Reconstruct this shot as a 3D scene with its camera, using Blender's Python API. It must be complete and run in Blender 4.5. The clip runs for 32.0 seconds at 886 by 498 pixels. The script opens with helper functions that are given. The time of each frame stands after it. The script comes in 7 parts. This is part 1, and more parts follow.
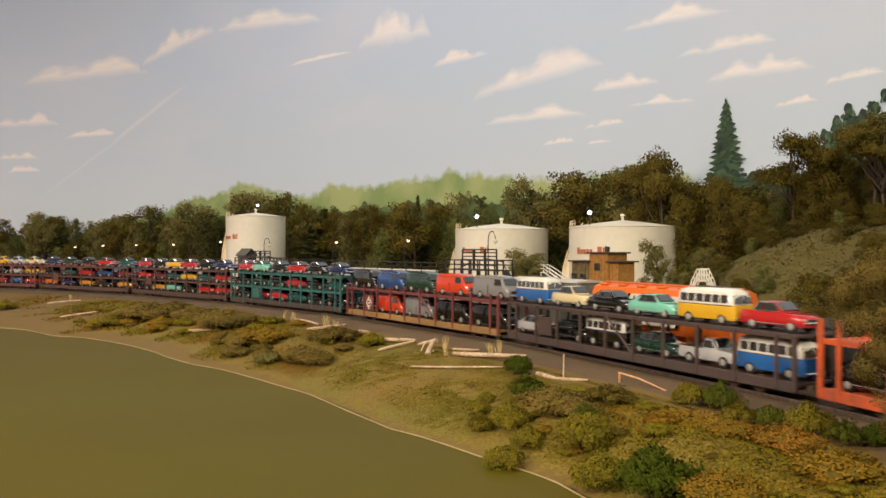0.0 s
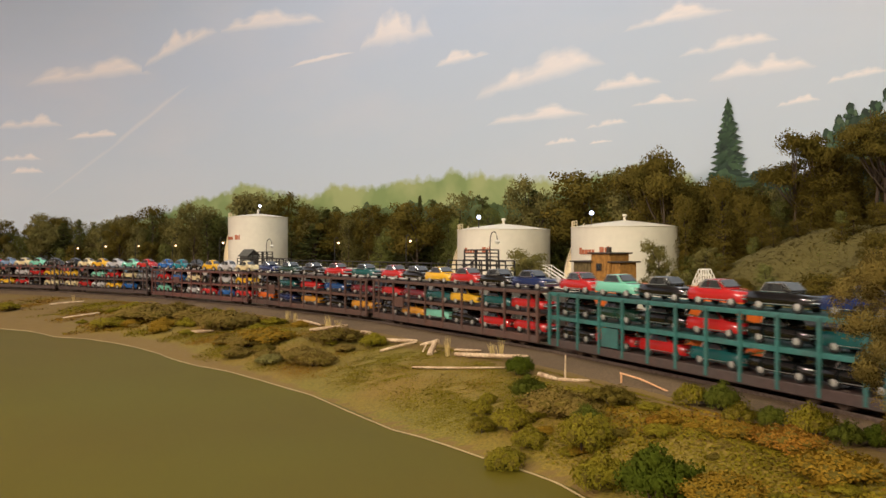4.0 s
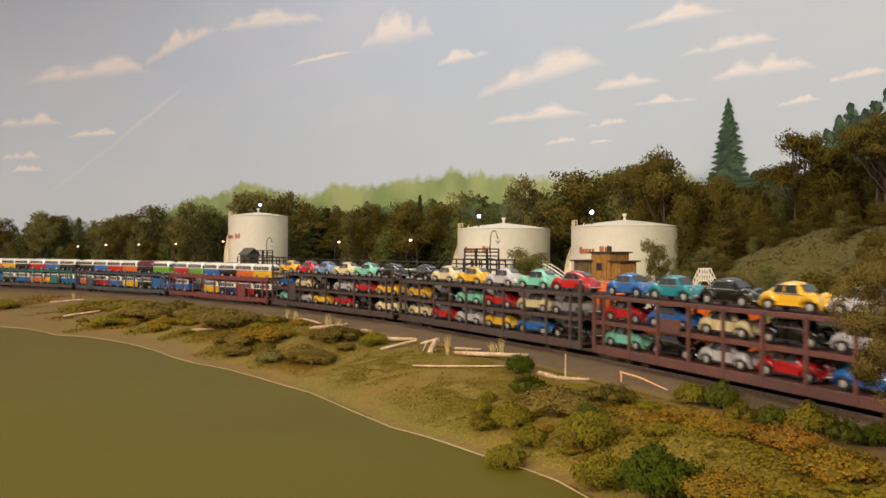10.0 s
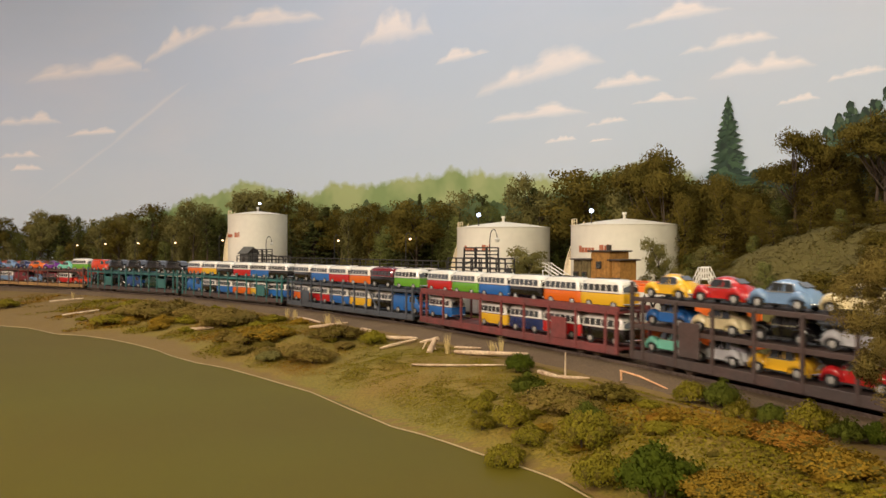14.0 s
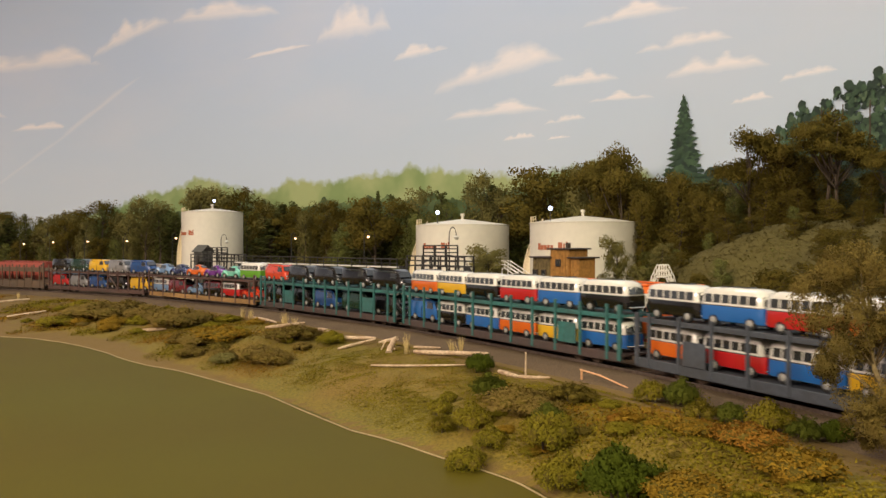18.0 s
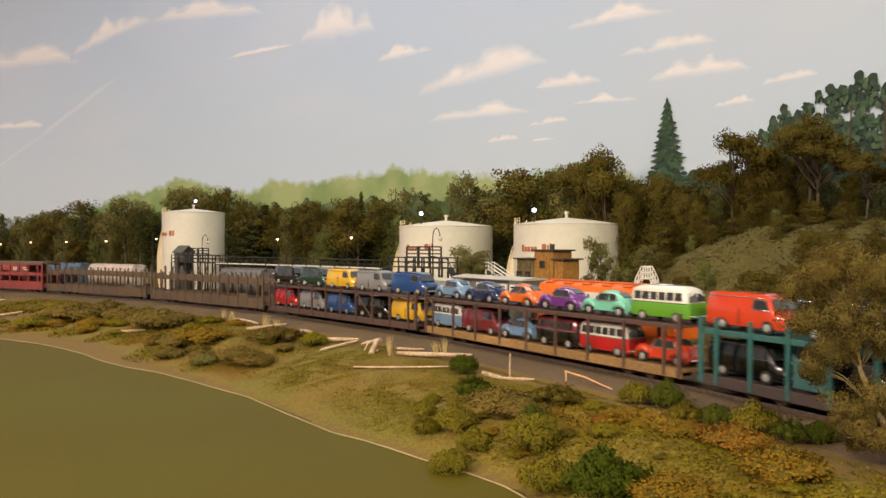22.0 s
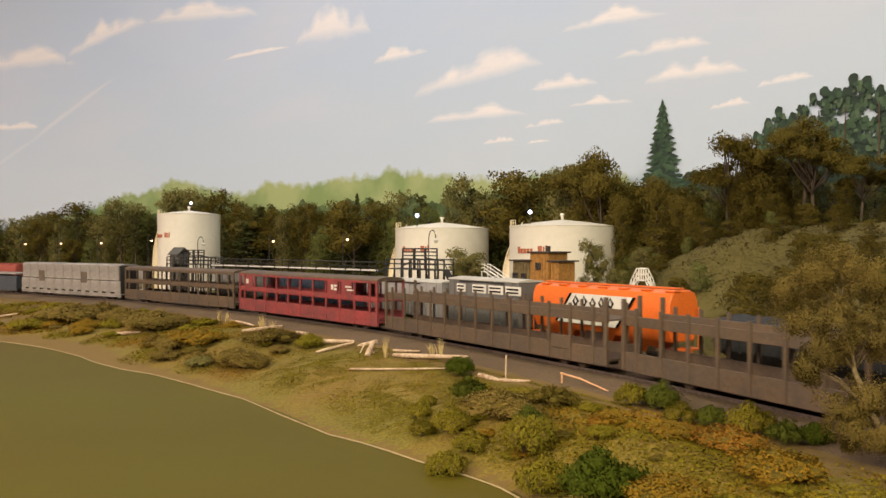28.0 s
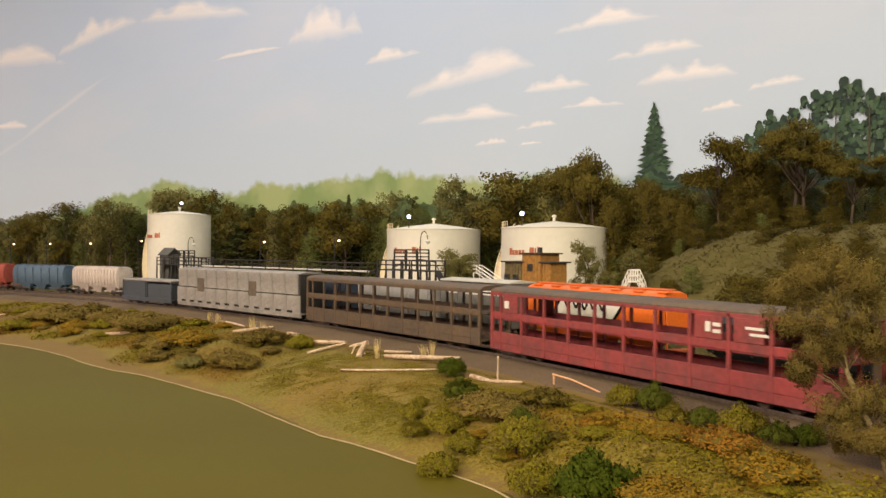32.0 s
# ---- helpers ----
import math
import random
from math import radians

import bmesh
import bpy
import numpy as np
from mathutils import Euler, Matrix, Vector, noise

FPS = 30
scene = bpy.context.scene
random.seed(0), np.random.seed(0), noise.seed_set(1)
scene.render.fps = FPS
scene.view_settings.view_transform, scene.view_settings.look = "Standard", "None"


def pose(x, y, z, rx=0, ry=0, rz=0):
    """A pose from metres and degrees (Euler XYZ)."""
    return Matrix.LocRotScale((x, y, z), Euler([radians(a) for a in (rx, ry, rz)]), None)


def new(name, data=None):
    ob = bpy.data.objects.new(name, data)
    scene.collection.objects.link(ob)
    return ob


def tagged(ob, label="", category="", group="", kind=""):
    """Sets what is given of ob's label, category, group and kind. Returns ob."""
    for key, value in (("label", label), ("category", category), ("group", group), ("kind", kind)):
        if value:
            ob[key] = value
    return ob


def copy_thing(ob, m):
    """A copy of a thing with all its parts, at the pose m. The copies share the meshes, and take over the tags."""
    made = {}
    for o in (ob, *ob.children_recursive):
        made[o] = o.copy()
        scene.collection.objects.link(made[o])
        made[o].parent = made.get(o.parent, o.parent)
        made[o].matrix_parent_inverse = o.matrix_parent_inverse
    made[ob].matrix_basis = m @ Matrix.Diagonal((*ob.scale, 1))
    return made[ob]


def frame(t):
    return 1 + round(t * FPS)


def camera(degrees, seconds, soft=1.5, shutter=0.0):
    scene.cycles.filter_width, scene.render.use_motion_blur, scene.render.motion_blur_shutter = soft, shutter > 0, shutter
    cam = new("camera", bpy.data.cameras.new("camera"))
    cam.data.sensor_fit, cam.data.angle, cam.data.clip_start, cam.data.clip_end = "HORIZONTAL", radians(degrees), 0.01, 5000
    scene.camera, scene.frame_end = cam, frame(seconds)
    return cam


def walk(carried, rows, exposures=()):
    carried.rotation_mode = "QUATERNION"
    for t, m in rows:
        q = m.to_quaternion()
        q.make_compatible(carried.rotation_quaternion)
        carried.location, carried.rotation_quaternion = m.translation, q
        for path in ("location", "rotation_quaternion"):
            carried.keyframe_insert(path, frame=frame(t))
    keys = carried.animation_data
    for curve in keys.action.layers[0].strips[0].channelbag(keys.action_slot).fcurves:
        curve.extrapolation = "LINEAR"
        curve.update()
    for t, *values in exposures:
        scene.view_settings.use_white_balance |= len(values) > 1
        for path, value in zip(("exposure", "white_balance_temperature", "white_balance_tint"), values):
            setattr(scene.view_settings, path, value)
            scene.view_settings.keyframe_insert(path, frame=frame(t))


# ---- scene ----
cam = camera(60.3, 32.0, soft=1.5, shutter=0.5)
walk(cam, [
    (0, pose(-0.0001, 0.0011, 1.0914, 89.837, -0.008, -0.127)),
    (1, pose(-0.0002, 0.0009, 1.0909, 89.857, -0.014, -0.065)),
    (2, pose(0.0006, 0.0008, 1.0921, 89.812, 0.077, 0.019)),
    (3, pose(0.0006, 0.0003, 1.0924, 89.846, 0.120, 0.015)),
    (4.5, pose(0.0007, 0.0009, 1.0918, 89.836, 0.098, 0.081)),
    (6, pose(0.0004, 0.0010, 1.0915, 89.836, 0.061, 0.062)),
    (7, pose(-0.0001, -0.0007, 1.0917, 89.851, -0.016, 0.081)),
    (8, pose(0.0003, 0.0012, 1.0914, 89.774, 0.104, 0.015)),
    (9, pose(-0.0001, 0.0010, 1.0907, 89.814, -0.056, 0.002)),
    (10, pose(-0.0000, -0.0001, 1.0914, 89.796, -0.032, 0.040)),
    (11, pose(0.0000, 0.0002, 1.0921, 89.645, 0.079, 0.007)),
    (12, pose(0.0004, 0.0001, 1.0922, 89.697, 0.129, 0.099)),
    (13, pose(-0.0001, 0.0001, 1.0916, 89.718, 0.006, -0.006)),
    (14, pose(-0.0000, 0.0007, 1.0914, 89.703, 0.001, 0.011)),
    (14.5, pose(0.0002, -0.0001, 1.0917, 89.665, 0.022, 0.030)),
    (15.5, pose(0.0004, 0.0012, 1.0919, 89.650, 0.087, -0.200)),
    (16.5, pose(0.0006, 0.0032, 1.0922, 89.629, 0.172, -0.769)),
    (17, pose(0.0003, 0.0055, 1.0918, 89.727, 0.086, -1.365)),
    (17.5, pose(0.0003, 0.0080, 1.0927, 89.561, 0.238, -2.177)),
    (18, pose(-0.0001, 0.0096, 1.0932, 89.442, 0.166, -3.085)),
    (18.5, pose(-0.0003, 0.0120, 1.0920, 89.546, -0.006, -3.738)),
    (19, pose(-0.0004, 0.0134, 1.0925, 89.508, 0.101, -4.233)),
    (19.5, pose(-0.0003, 0.0135, 1.0925, 89.612, 0.079, -4.379)),
    (20, pose(-0.0005, 0.0135, 1.0922, 89.614, 0.073, -4.418)),
    (21, pose(-0.0005, 0.0150, 1.0921, 89.463, 0.086, -4.412)),
    (22, pose(-0.0006, 0.0147, 1.0918, 89.610, -0.055, -4.360)),
    (23, pose(-0.0007, 0.0142, 1.0917, 89.603, -0.011, -4.488)),
    (24, pose(-0.0008, 0.0145, 1.0922, 89.563, -0.014, -4.555)),
    (25, pose(-0.0011, 0.0142, 1.0913, 89.649, -0.088, -4.507)),
    (26.5, pose(-0.0010, 0.0138, 1.0917, 89.679, -0.083, -4.613)),
    (28, pose(-0.0009, 0.0141, 1.0918, 89.753, -0.072, -4.679)),
    (29, pose(-0.0009, 0.0142, 1.0918, 89.810, -0.065, -4.680)),
    (30, pose(-0.0008, 0.0143, 1.0922, 89.726, -0.051, -4.790)),
    (31, pose(-0.0013, 0.0146, 1.0904, 89.924, -0.218, -4.856)),
    (31.5, pose(-0.0014, 0.0155, 1.0906, 89.928, -0.246, -4.990)),
    (32, pose(-0.0013, 0.0160, 1.0908, 89.896, -0.258, -5.327)),
], exposures=[(0, -0.30), (14, -0.30), (19, -0.36), (21, -0.33), (22.5, -0.21), (25, -0.18), (32, -0.16)])

# ---- plan: the main line is an arc of radius R about (CX, CY), then straight; rail top at Z0 ----
CX, CY, R, Z0 = -2.1749, -0.6312, 2.6135, 1.0
S_OUT = 3.6          # where the arc turns into a straight on the aisle side
MAIN = 0.018         # centre of the main line
REAR = 0.094         # centre of the siding behind it
PITCH = 0.3255       # coupled length of a long wagon


def rail_at(s, off=0.0):
    """Place and heading of travel, s metres along the line, off metres to its rear side."""
    a = math.pi / 2 - min(max(s, 0.0), S_OUT) / R
    x, y = CX + (R + off) * math.cos(a), CY + (R + off) * math.sin(a)
    more = s - min(max(s, 0.0), S_OUT)
    return x + more * math.sin(a), y - more * math.cos(a), a - math.pi / 2


def on_line(s, off=0.0, z=0.0, turn=0.0, size=1.0):
    x, y, h = rail_at(s, off)
    return Matrix.Translation((x, y, Z0 + z)) @ Matrix.Rotation(h + radians(turn), 4, "Z") @ Matrix.Diagonal((size, size, size, 1))


def smooth(a, b, x):
    t = min(max((x - a) / (b - a), 0.0), 1.0)
    return t * t * (3 - 2 * t)


def lerp_table(table, x):
    if x <= table[0][0]:
        return table[0][1]
    for (a, u), (b, v) in zip(table, table[1:]):
        if x <= b:
            return u + (v - u) * (x - a) / (b - a)
    return table[-1][1]


SHORE = [(-4.0, -0.36), (1.6, -0.36), (1.80, -0.292), (1.912, -0.267), (2.037, -0.267), (2.09, -0.248), (2.166, -0.236), (2.254, -0.229), (2.361, -0.231), (2.447, -0.227), (2.50, -0.214), (2.562, -0.207), (2.675, -0.194), (2.786, -0.190),
         (2.829, -0.187), (2.857, -0.179), (2.887, -0.173), (2.917, -0.168), (2.964, -0.158), (2.985, -0.155), (3.01, -0.156), (3.1, -0.154), (9.0, -0.15)]
INNER = [(-4.5, -0.75), (2.45, -0.75), (2.72, -0.62), (3.0, -0.30), (3.15, -0.2), (9.0, -0.2)]
WATER_Z = -0.030
BACK = 0.60


def ground_z(s, off):
    """Height of the scenery over the rail top."""
    shore = lerp_table(SHORE, s)
    n = noise.noise(Vector((s * 9, off * 9, 0.3)))
    n2 = noise.noise(Vector((s * 40, off * 40, 5.1)))
    if off < -0.045:
        t = (off + 0.045) / (shore + 0.045)
        z = -0.0075 - 0.0225 * min(t, 1.0) ** 1.2
        bank = max(0.0, 1 - abs(t - 0.45) / 0.45)
        z += bank * (0.006 * n + 0.0025 * n2)
        z += 0.010 * bank * smooth(2.78, 2.95, s)
        z += 0.008 * bank * math.exp(-((s - 2.42) / 0.12) ** 2)
        if t > 1:
            z = WATER_Z - 0.03 * (t - 1) - 0.001
        return z
    if off < 0.14:
        return -0.0065 + 0.0006 * n2
    hill = 0.121 * smooth(2.46, 2.755, s) * smooth(0.19, 0.42, off + 0.10 * smooth(2.75, 3.0, s))
    knoll = 0.02 * smooth(0.30, 0.58, off)
    return -0.0065 + hill + knoll * (1 - smooth(2.46, 2.755, s)) + (0.004 * n + 0.0012 * n2) * smooth(0.14, 0.22, off)


def train_s(t):
    """How far the gap before the first long wagon has come along the line."""
    i = max(k for k in range(len(RUN) - 1) if RUN[k][0] <= max(t, 0.0))

    def slope(k):
        a, b = max(k - 1, 0), min(k + 1, len(RUN) - 1)
        return (RUN[b][1] - RUN[a][1]) / (RUN[b][0] - RUN[a][0])
    (t0, s0), (t1, s1) = RUN[i], RUN[i + 1]
    h = t1 - t0
    u = (t - t0) / h
    return (s0 * (1 + 2 * u) * (1 - u) ** 2 + slope(i) * h * u * (1 - u) ** 2 + s1 * u * u * (3 - 2 * u) + slope(i + 1) * h * u * u * (u - 1))


RUN = [(0, 3.0019), (2, 3.3604), (6, 4.0582), (8, 4.3952), (10, 4.7467), (12, 5.0903), (14, 5.4425), (17, 5.9654), (18, 6.1405), (19, 6.3251), (21, 6.6834), (22, 6.8615), (23, 7.0307), (24, 7.1989), (25, 7.3625), (26.5, 7.5749), (28, 7.7742), (29, 7.9058), (29.5, 7.9664), (30, 8.036), (30.5, 8.1047), (31, 8.1674), (31.5, 8.2245), (32, 8.2831)]

# ---- light: a closed room with warm ceiling panels over the layout ----
world = bpy.data.worlds.new("room_air")
world.use_nodes = True
scene.world = world
world.node_tree.nodes["Background"].inputs[0].default_value = (1.0, 0.94, 0.84, 1)
world.node_tree.nodes["Background"].inputs[1].default_value = 0.05
scene.view_settings.exposure = 0.0


def ceiling_lamp(x, y, sx, sy, watts, colour, turn=0):
    lamp = bpy.data.lights.new("ceiling_light", "AREA")
    lamp.shape, lamp.size, lamp.size_y, lamp.energy, lamp.color = "RECTANGLE", sx, sy, watts, colour
    ob = new("ceiling_light", lamp)
    ob.matrix_world = pose(x, y, 2.55, 0, 0, turn)
    return ob


ceiling_lamp(0.1, -1.9, 0.9, 0.7, 124, (1.0, 0.86, 0.60))
ceiling_lamp(-1.9, -1.4, 0.9, 0.7, 150, (1.0, 0.86, 0.635), -20)
ceiling_lamp(-3.7, -0.7, 0.9, 0.6, 228, (1.0, 0.75, 0.66))
ceiling_lamp(-0.35, 1.15, 1.0, 0.3, 14, (1.0, 0.92, 0.84), -40)


# ---- materials ----


def shade(name, colour, rough=0.6, metal=0.0, grain=400.0, vary=0.25, bump=0.0, second=None, blotch=25.0, island=0.0, coat=0.0, spec=0.5):
    """Paint, soil or wood with grain at two scales. second: a colour for the blotches."""
    m = bpy.data.materials.new(name)
    m.use_nodes = True
    nt = m.node_tree
    b = nt.nodes["Principled BSDF"]
    b.inputs["Roughness"].default_value, b.inputs["Metallic"].default_value = rough, metal
    b.inputs["Coat Weight"].default_value, b.inputs["Coat Roughness"].default_value = coat, 0.08
    b.inputs["Specular IOR Level"].default_value = spec
    co = nt.nodes.new("ShaderNodeTexCoord")
    n1, n2 = nt.nodes.new("ShaderNodeTexNoise"), nt.nodes.new("ShaderNodeTexNoise")
    n1.inputs["Scale"].default_value, n1.inputs["Detail"].default_value = grain, 3
    n2.inputs["Scale"].default_value, n2.inputs["Detail"].default_value = blotch, 4
    for n in (n1, n2):
        nt.links.new(co.outputs["Object"], n.inputs["Vector"])
    c2 = second or tuple(c * (1 - vary) for c in colour)
    ramp = nt.nodes.new("ShaderNodeMapRange")
    ramp.inputs["From Min"].default_value, ramp.inputs["From Max"].default_value = 0.36, 0.64
    nt.links.new(n2.outputs["Fac"], ramp.inputs["Value"])
    mix = nt.nodes.new("ShaderNodeMix")
    mix.data_type = "RGBA"
    mix.inputs["A"].default_value, mix.inputs["B"].default_value = (*colour, 1), (*c2, 1)
    nt.links.new(ramp.outputs["Result"], mix.inputs["Factor"])
    val = nt.nodes.new("ShaderNodeHueSaturation")
    nt.links.new(mix.outputs["Result"], val.inputs["Color"])
    amt = nt.nodes.new("ShaderNodeMapRange")
    amt.inputs["To Min"].default_value, amt.inputs["To Max"].default_value = 1 - vary, 1 + vary
    amt.inputs["From Min"].default_value, amt.inputs["From Max"].default_value = 0.3, 0.7
    if island:
        geo = nt.nodes.new("ShaderNodeNewGeometry")
        add = nt.nodes.new("ShaderNodeMix")
        add.inputs["Factor"].default_value = island
        nt.links.new(n1.outputs["Fac"], add.inputs["A"])
        nt.links.new(geo.outputs["Random Per Island"], add.inputs["B"])
        nt.links.new(add.outputs["Result"], amt.inputs["Value"])
    else:
        nt.links.new(n1.outputs["Fac"], amt.inputs["Value"])
    nt.links.new(amt.outputs["Result"], val.inputs["Value"])
    nt.links.new(val.outputs["Color"], b.inputs["Base Color"])
    if bump:
        bu = nt.nodes.new("ShaderNodeBump")
        bu.inputs["Strength"].default_value, bu.inputs["Distance"].default_value = min(bump, 1.0), 0.001
        nt.links.new(n1.outputs["Fac"], bu.inputs["Height"])
        nt.links.new(bu.outputs["Normal"], b.inputs["Normal"])
    return m


def leafy(m, share=0.38):
    """Let light through thin leaves."""
    nt = m.node_tree
    b = nt.nodes["Principled BSDF"]
    tr, mix = nt.nodes.new("ShaderNodeBsdfTranslucent"), nt.nodes.new("ShaderNodeMixShader")
    nt.links.new(b.inputs["Base Color"].links[0].from_socket, tr.inputs["Color"])
    mix.inputs[0].default_value = share
    out = next(n for n in nt.nodes if n.bl_idname == "ShaderNodeOutputMaterial")
    nt.links.new(b.outputs[0], mix.inputs[1])
    nt.links.new(tr.outputs[0], mix.inputs[2])
    nt.links.new(mix.outputs[0], out.inputs["Surface"])
    return m


def glow(name, colour, strength):
    m = bpy.data.materials.new(name)
    m.use_nodes = True
    b = m.node_tree.nodes["Principled BSDF"]
    b.inputs["Base Color"].default_value = (*colour, 1)
    b.inputs["Emission Color"].default_value, b.inputs["Emission Strength"].default_value = (*colour, 1), strength
    return m


PAINT = {k: shade("paint_" + n, c, 0.22, 0, 900, 0.05, 0, None, 60, coat=0.9) for k, n, c in (
    ("R", "red", (0.44, 0.016, 0.018)), ("Y", "yellow", (0.70, 0.41, 0.025)), ("B", "blue", (0.022, 0.125, 0.40)), ("N", "navy", (0.012, 0.024, 0.095)),
    ("W", "white", (0.72, 0.70, 0.64)), ("G", "green", (0.12, 0.34, 0.03)), ("T", "teal", (0.015, 0.20, 0.26)),
    ("M", "mint", (0.18, 0.52, 0.40)), ("C", "cream", (0.66, 0.56, 0.33)), ("O", "orange", (0.65, 0.13, 0.015)), ("S", "silver", (0.45, 0.45, 0.47)),
    ("L", "light_blue", (0.16, 0.26, 0.42)), ("P", "purple", (0.14, 0.03, 0.22)), ("D", "dark_green", (0.008, 0.038, 0.026)), ("A", "amber", (0.55, 0.25, 0.03)),
    ("X", "maroon", (0.16, 0.02, 0.03)), ("E", "dark_teal", (0.010, 0.085, 0.090)), ("V", "deep_blue", (0.014, 0.062, 0.21)), ("U", "grey", (0.22, 0.22, 0.23)), ("Q", "vermilion", (0.60, 0.055, 0.020)))}
PAINT["K"] = shade("paint_black", (0.004, 0.004, 0.005), 0.16, 0, 900, 0.05, 0, None, 60, coat=1.0, spec=0.5)
PAINT_NAME = {"R": "red", "Y": "yellow", "B": "blue", "N": "navy blue", "K": "black", "W": "white", "G": "bright green", "T": "teal", "M": "mint green", "C": "cream",
              "O": "orange", "S": "silver", "L": "light blue", "P": "purple", "D": "dark green", "A": "amber", "X": "maroon", "E": "dark teal", "V": "deep blue", "U": "grey", "Q": "vermilion red"}
glass_dark = shade("dark_window_glass", (0.03, 0.033, 0.036), 0.06, 0, 300, 0.1, coat=1.0, spec=0.8)
tyre_rubber = shade("tyre_rubber", (0.015, 0.015, 0.015), 0.75, 0, 900, 0.2)
chrome = shade("chrome", (0.75, 0.75, 0.74), 0.18, 0.9, 600, 0.05)
hub_white = shade("hubcap_silver", (0.66, 0.65, 0.62), 0.22, 0.6, 600, 0.05)
steel_dark = shade("weathered_black_steel", (0.028, 0.025, 0.024), 0.7, 0, 500, 0.35)
BODY = {n: shade(n + "_wagon_paint", c, 0.62, 0, 350, 0.18, 0.1, tuple(0.55 * v + 0.02 for v in c), 45) for n, c in (
    ("brown", (0.088, 0.042, 0.032)), ("dark", (0.062, 0.037, 0.033)), ("teal", (0.025, 0.13, 0.125)), ("redwine", (0.17, 0.035, 0.034)), ("slate", (0.055, 0.065, 0.085)),
    ("rust", (0.12, 0.042, 0.034)), ("red", (0.28, 0.042, 0.042)), ("olive", (0.12, 0.09, 0.065)), ("orange", (0.60, 0.10, 0.02)), ("palegrey", (0.32, 0.292, 0.268)), ("umber", (0.112, 0.072, 0.041)))}
deck_tan = shade("tan_wooden_deck", (0.32, 0.185, 0.066), 0.8, 0, 500, 0.3, 0.3)
rail_steel = shade("rail_steel", (0.22, 0.17, 0.14), 0.4, 0.7, 400, 0.3)
tie_wood = shade("tie_wood", (0.055, 0.038, 0.028), 0.9, 0, 600, 0.35, 0.3, island=0.6)
ballast = shade("ballast", (0.128, 0.085, 0.046), 0.95, 0, 900, 0.35, 0.8, (0.096, 0.063, 0.034), 14)
tank_white = shade("tank_white_paint", (0.74, 0.70, 0.60), 0.5, 0, 120, 0.03, 0.05, (0.66, 0.62, 0.53), 12)
ladder_cream = shade("cream_painted_steel", (0.72, 0.60, 0.38), 0.5, 0, 300, 0.1)
sign_red = shade("sign_red_paint", (0.46, 0.14, 0.065), 0.6, 0, 500, 0.15)
water_mat = shade("murky_green_water", (0.094, 0.082, 0.010), 0.5, 0, 6, 0.05, 0, (0.098, 0.074, 0.009), 2.5, spec=0.06)
shore_foam = shade("shore_foam", (0.31, 0.235, 0.115), 0.7, 0, 900, 0.2)
log_wood = shade("bleached_driftwood", (0.58, 0.45, 0.31), 0.85, 0, 500, 0.3, 0.5, (0.40, 0.28, 0.18), 70)
reed = shade("dry_reed", (0.52, 0.40, 0.17), 0.8, 0, 900, 0.3, island=0.7)
plaster = shade("plain_room_paint", (0.72, 0.69, 0.64), 0.9, 0, 30, 0.06)
carpet = shade("dark_room_floor", (0.10, 0.09, 0.085), 0.95, 0, 200, 0.2)
fascia_paint = shade("fascia_paint", (0.06, 0.07, 0.05), 0.7, 0, 80, 0.1)
bark = shade("bark", (0.085, 0.06, 0.04), 0.9, 0, 600, 0.3, 0.5)
pale_bark = shade("pale_bark", (0.20, 0.145, 0.065), 0.9, 0, 600, 0.3, 0.5)
shed_wood = shade("ochre_shed_boards", (0.36, 0.175, 0.038), 0.8, 0, 300, 0.25, 0.3)
shed_roof = shade("brown_tar_roof", (0.06, 0.045, 0.035), 0.9, 0, 300, 0.25)
hut_grey = shade("grey_hut_boards", (0.10, 0.10, 0.09), 0.85, 0, 300, 0.2)
white_steel = shade("white_painted_steel", (0.72, 0.70, 0.64), 0.5, 0, 300, 0.08)
lamp_warm = glow("warm_bulb", (1.0, 0.60, 0.32), 6.0)
lamp_cold = glow("cold_bulb", (0.62, 0.70, 1.0), 5.0)
orange_pole = shade("orange_pole_paint", (0.60, 0.33, 0.17), 0.6, 0, 500, 0.2)
GAIN = {"dark": 1.85, "green": 1.85, "pine": 1.9, "olive": 1.15, "willow": 1.22, "heath": 1.1}
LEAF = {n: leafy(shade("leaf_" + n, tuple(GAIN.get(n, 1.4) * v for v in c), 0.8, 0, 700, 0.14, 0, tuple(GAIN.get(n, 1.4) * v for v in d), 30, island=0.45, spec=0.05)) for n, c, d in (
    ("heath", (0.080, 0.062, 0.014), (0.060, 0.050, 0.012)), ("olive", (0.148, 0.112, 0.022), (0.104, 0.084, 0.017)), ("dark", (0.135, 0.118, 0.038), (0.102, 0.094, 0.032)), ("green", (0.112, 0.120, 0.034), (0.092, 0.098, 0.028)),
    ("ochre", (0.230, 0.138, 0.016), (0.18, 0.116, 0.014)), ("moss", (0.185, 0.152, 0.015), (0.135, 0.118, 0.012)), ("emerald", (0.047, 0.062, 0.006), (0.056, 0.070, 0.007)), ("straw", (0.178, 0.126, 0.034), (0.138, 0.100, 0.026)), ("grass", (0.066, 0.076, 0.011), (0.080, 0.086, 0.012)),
    ("willow", (0.190, 0.138, 0.036), (0.160, 0.122, 0.034)), ("pine", (0.074, 0.078, 0.026), (0.056, 0.062, 0.020)), ("rusty", (0.25, 0.120, 0.018), (0.19, 0.108, 0.016)))}


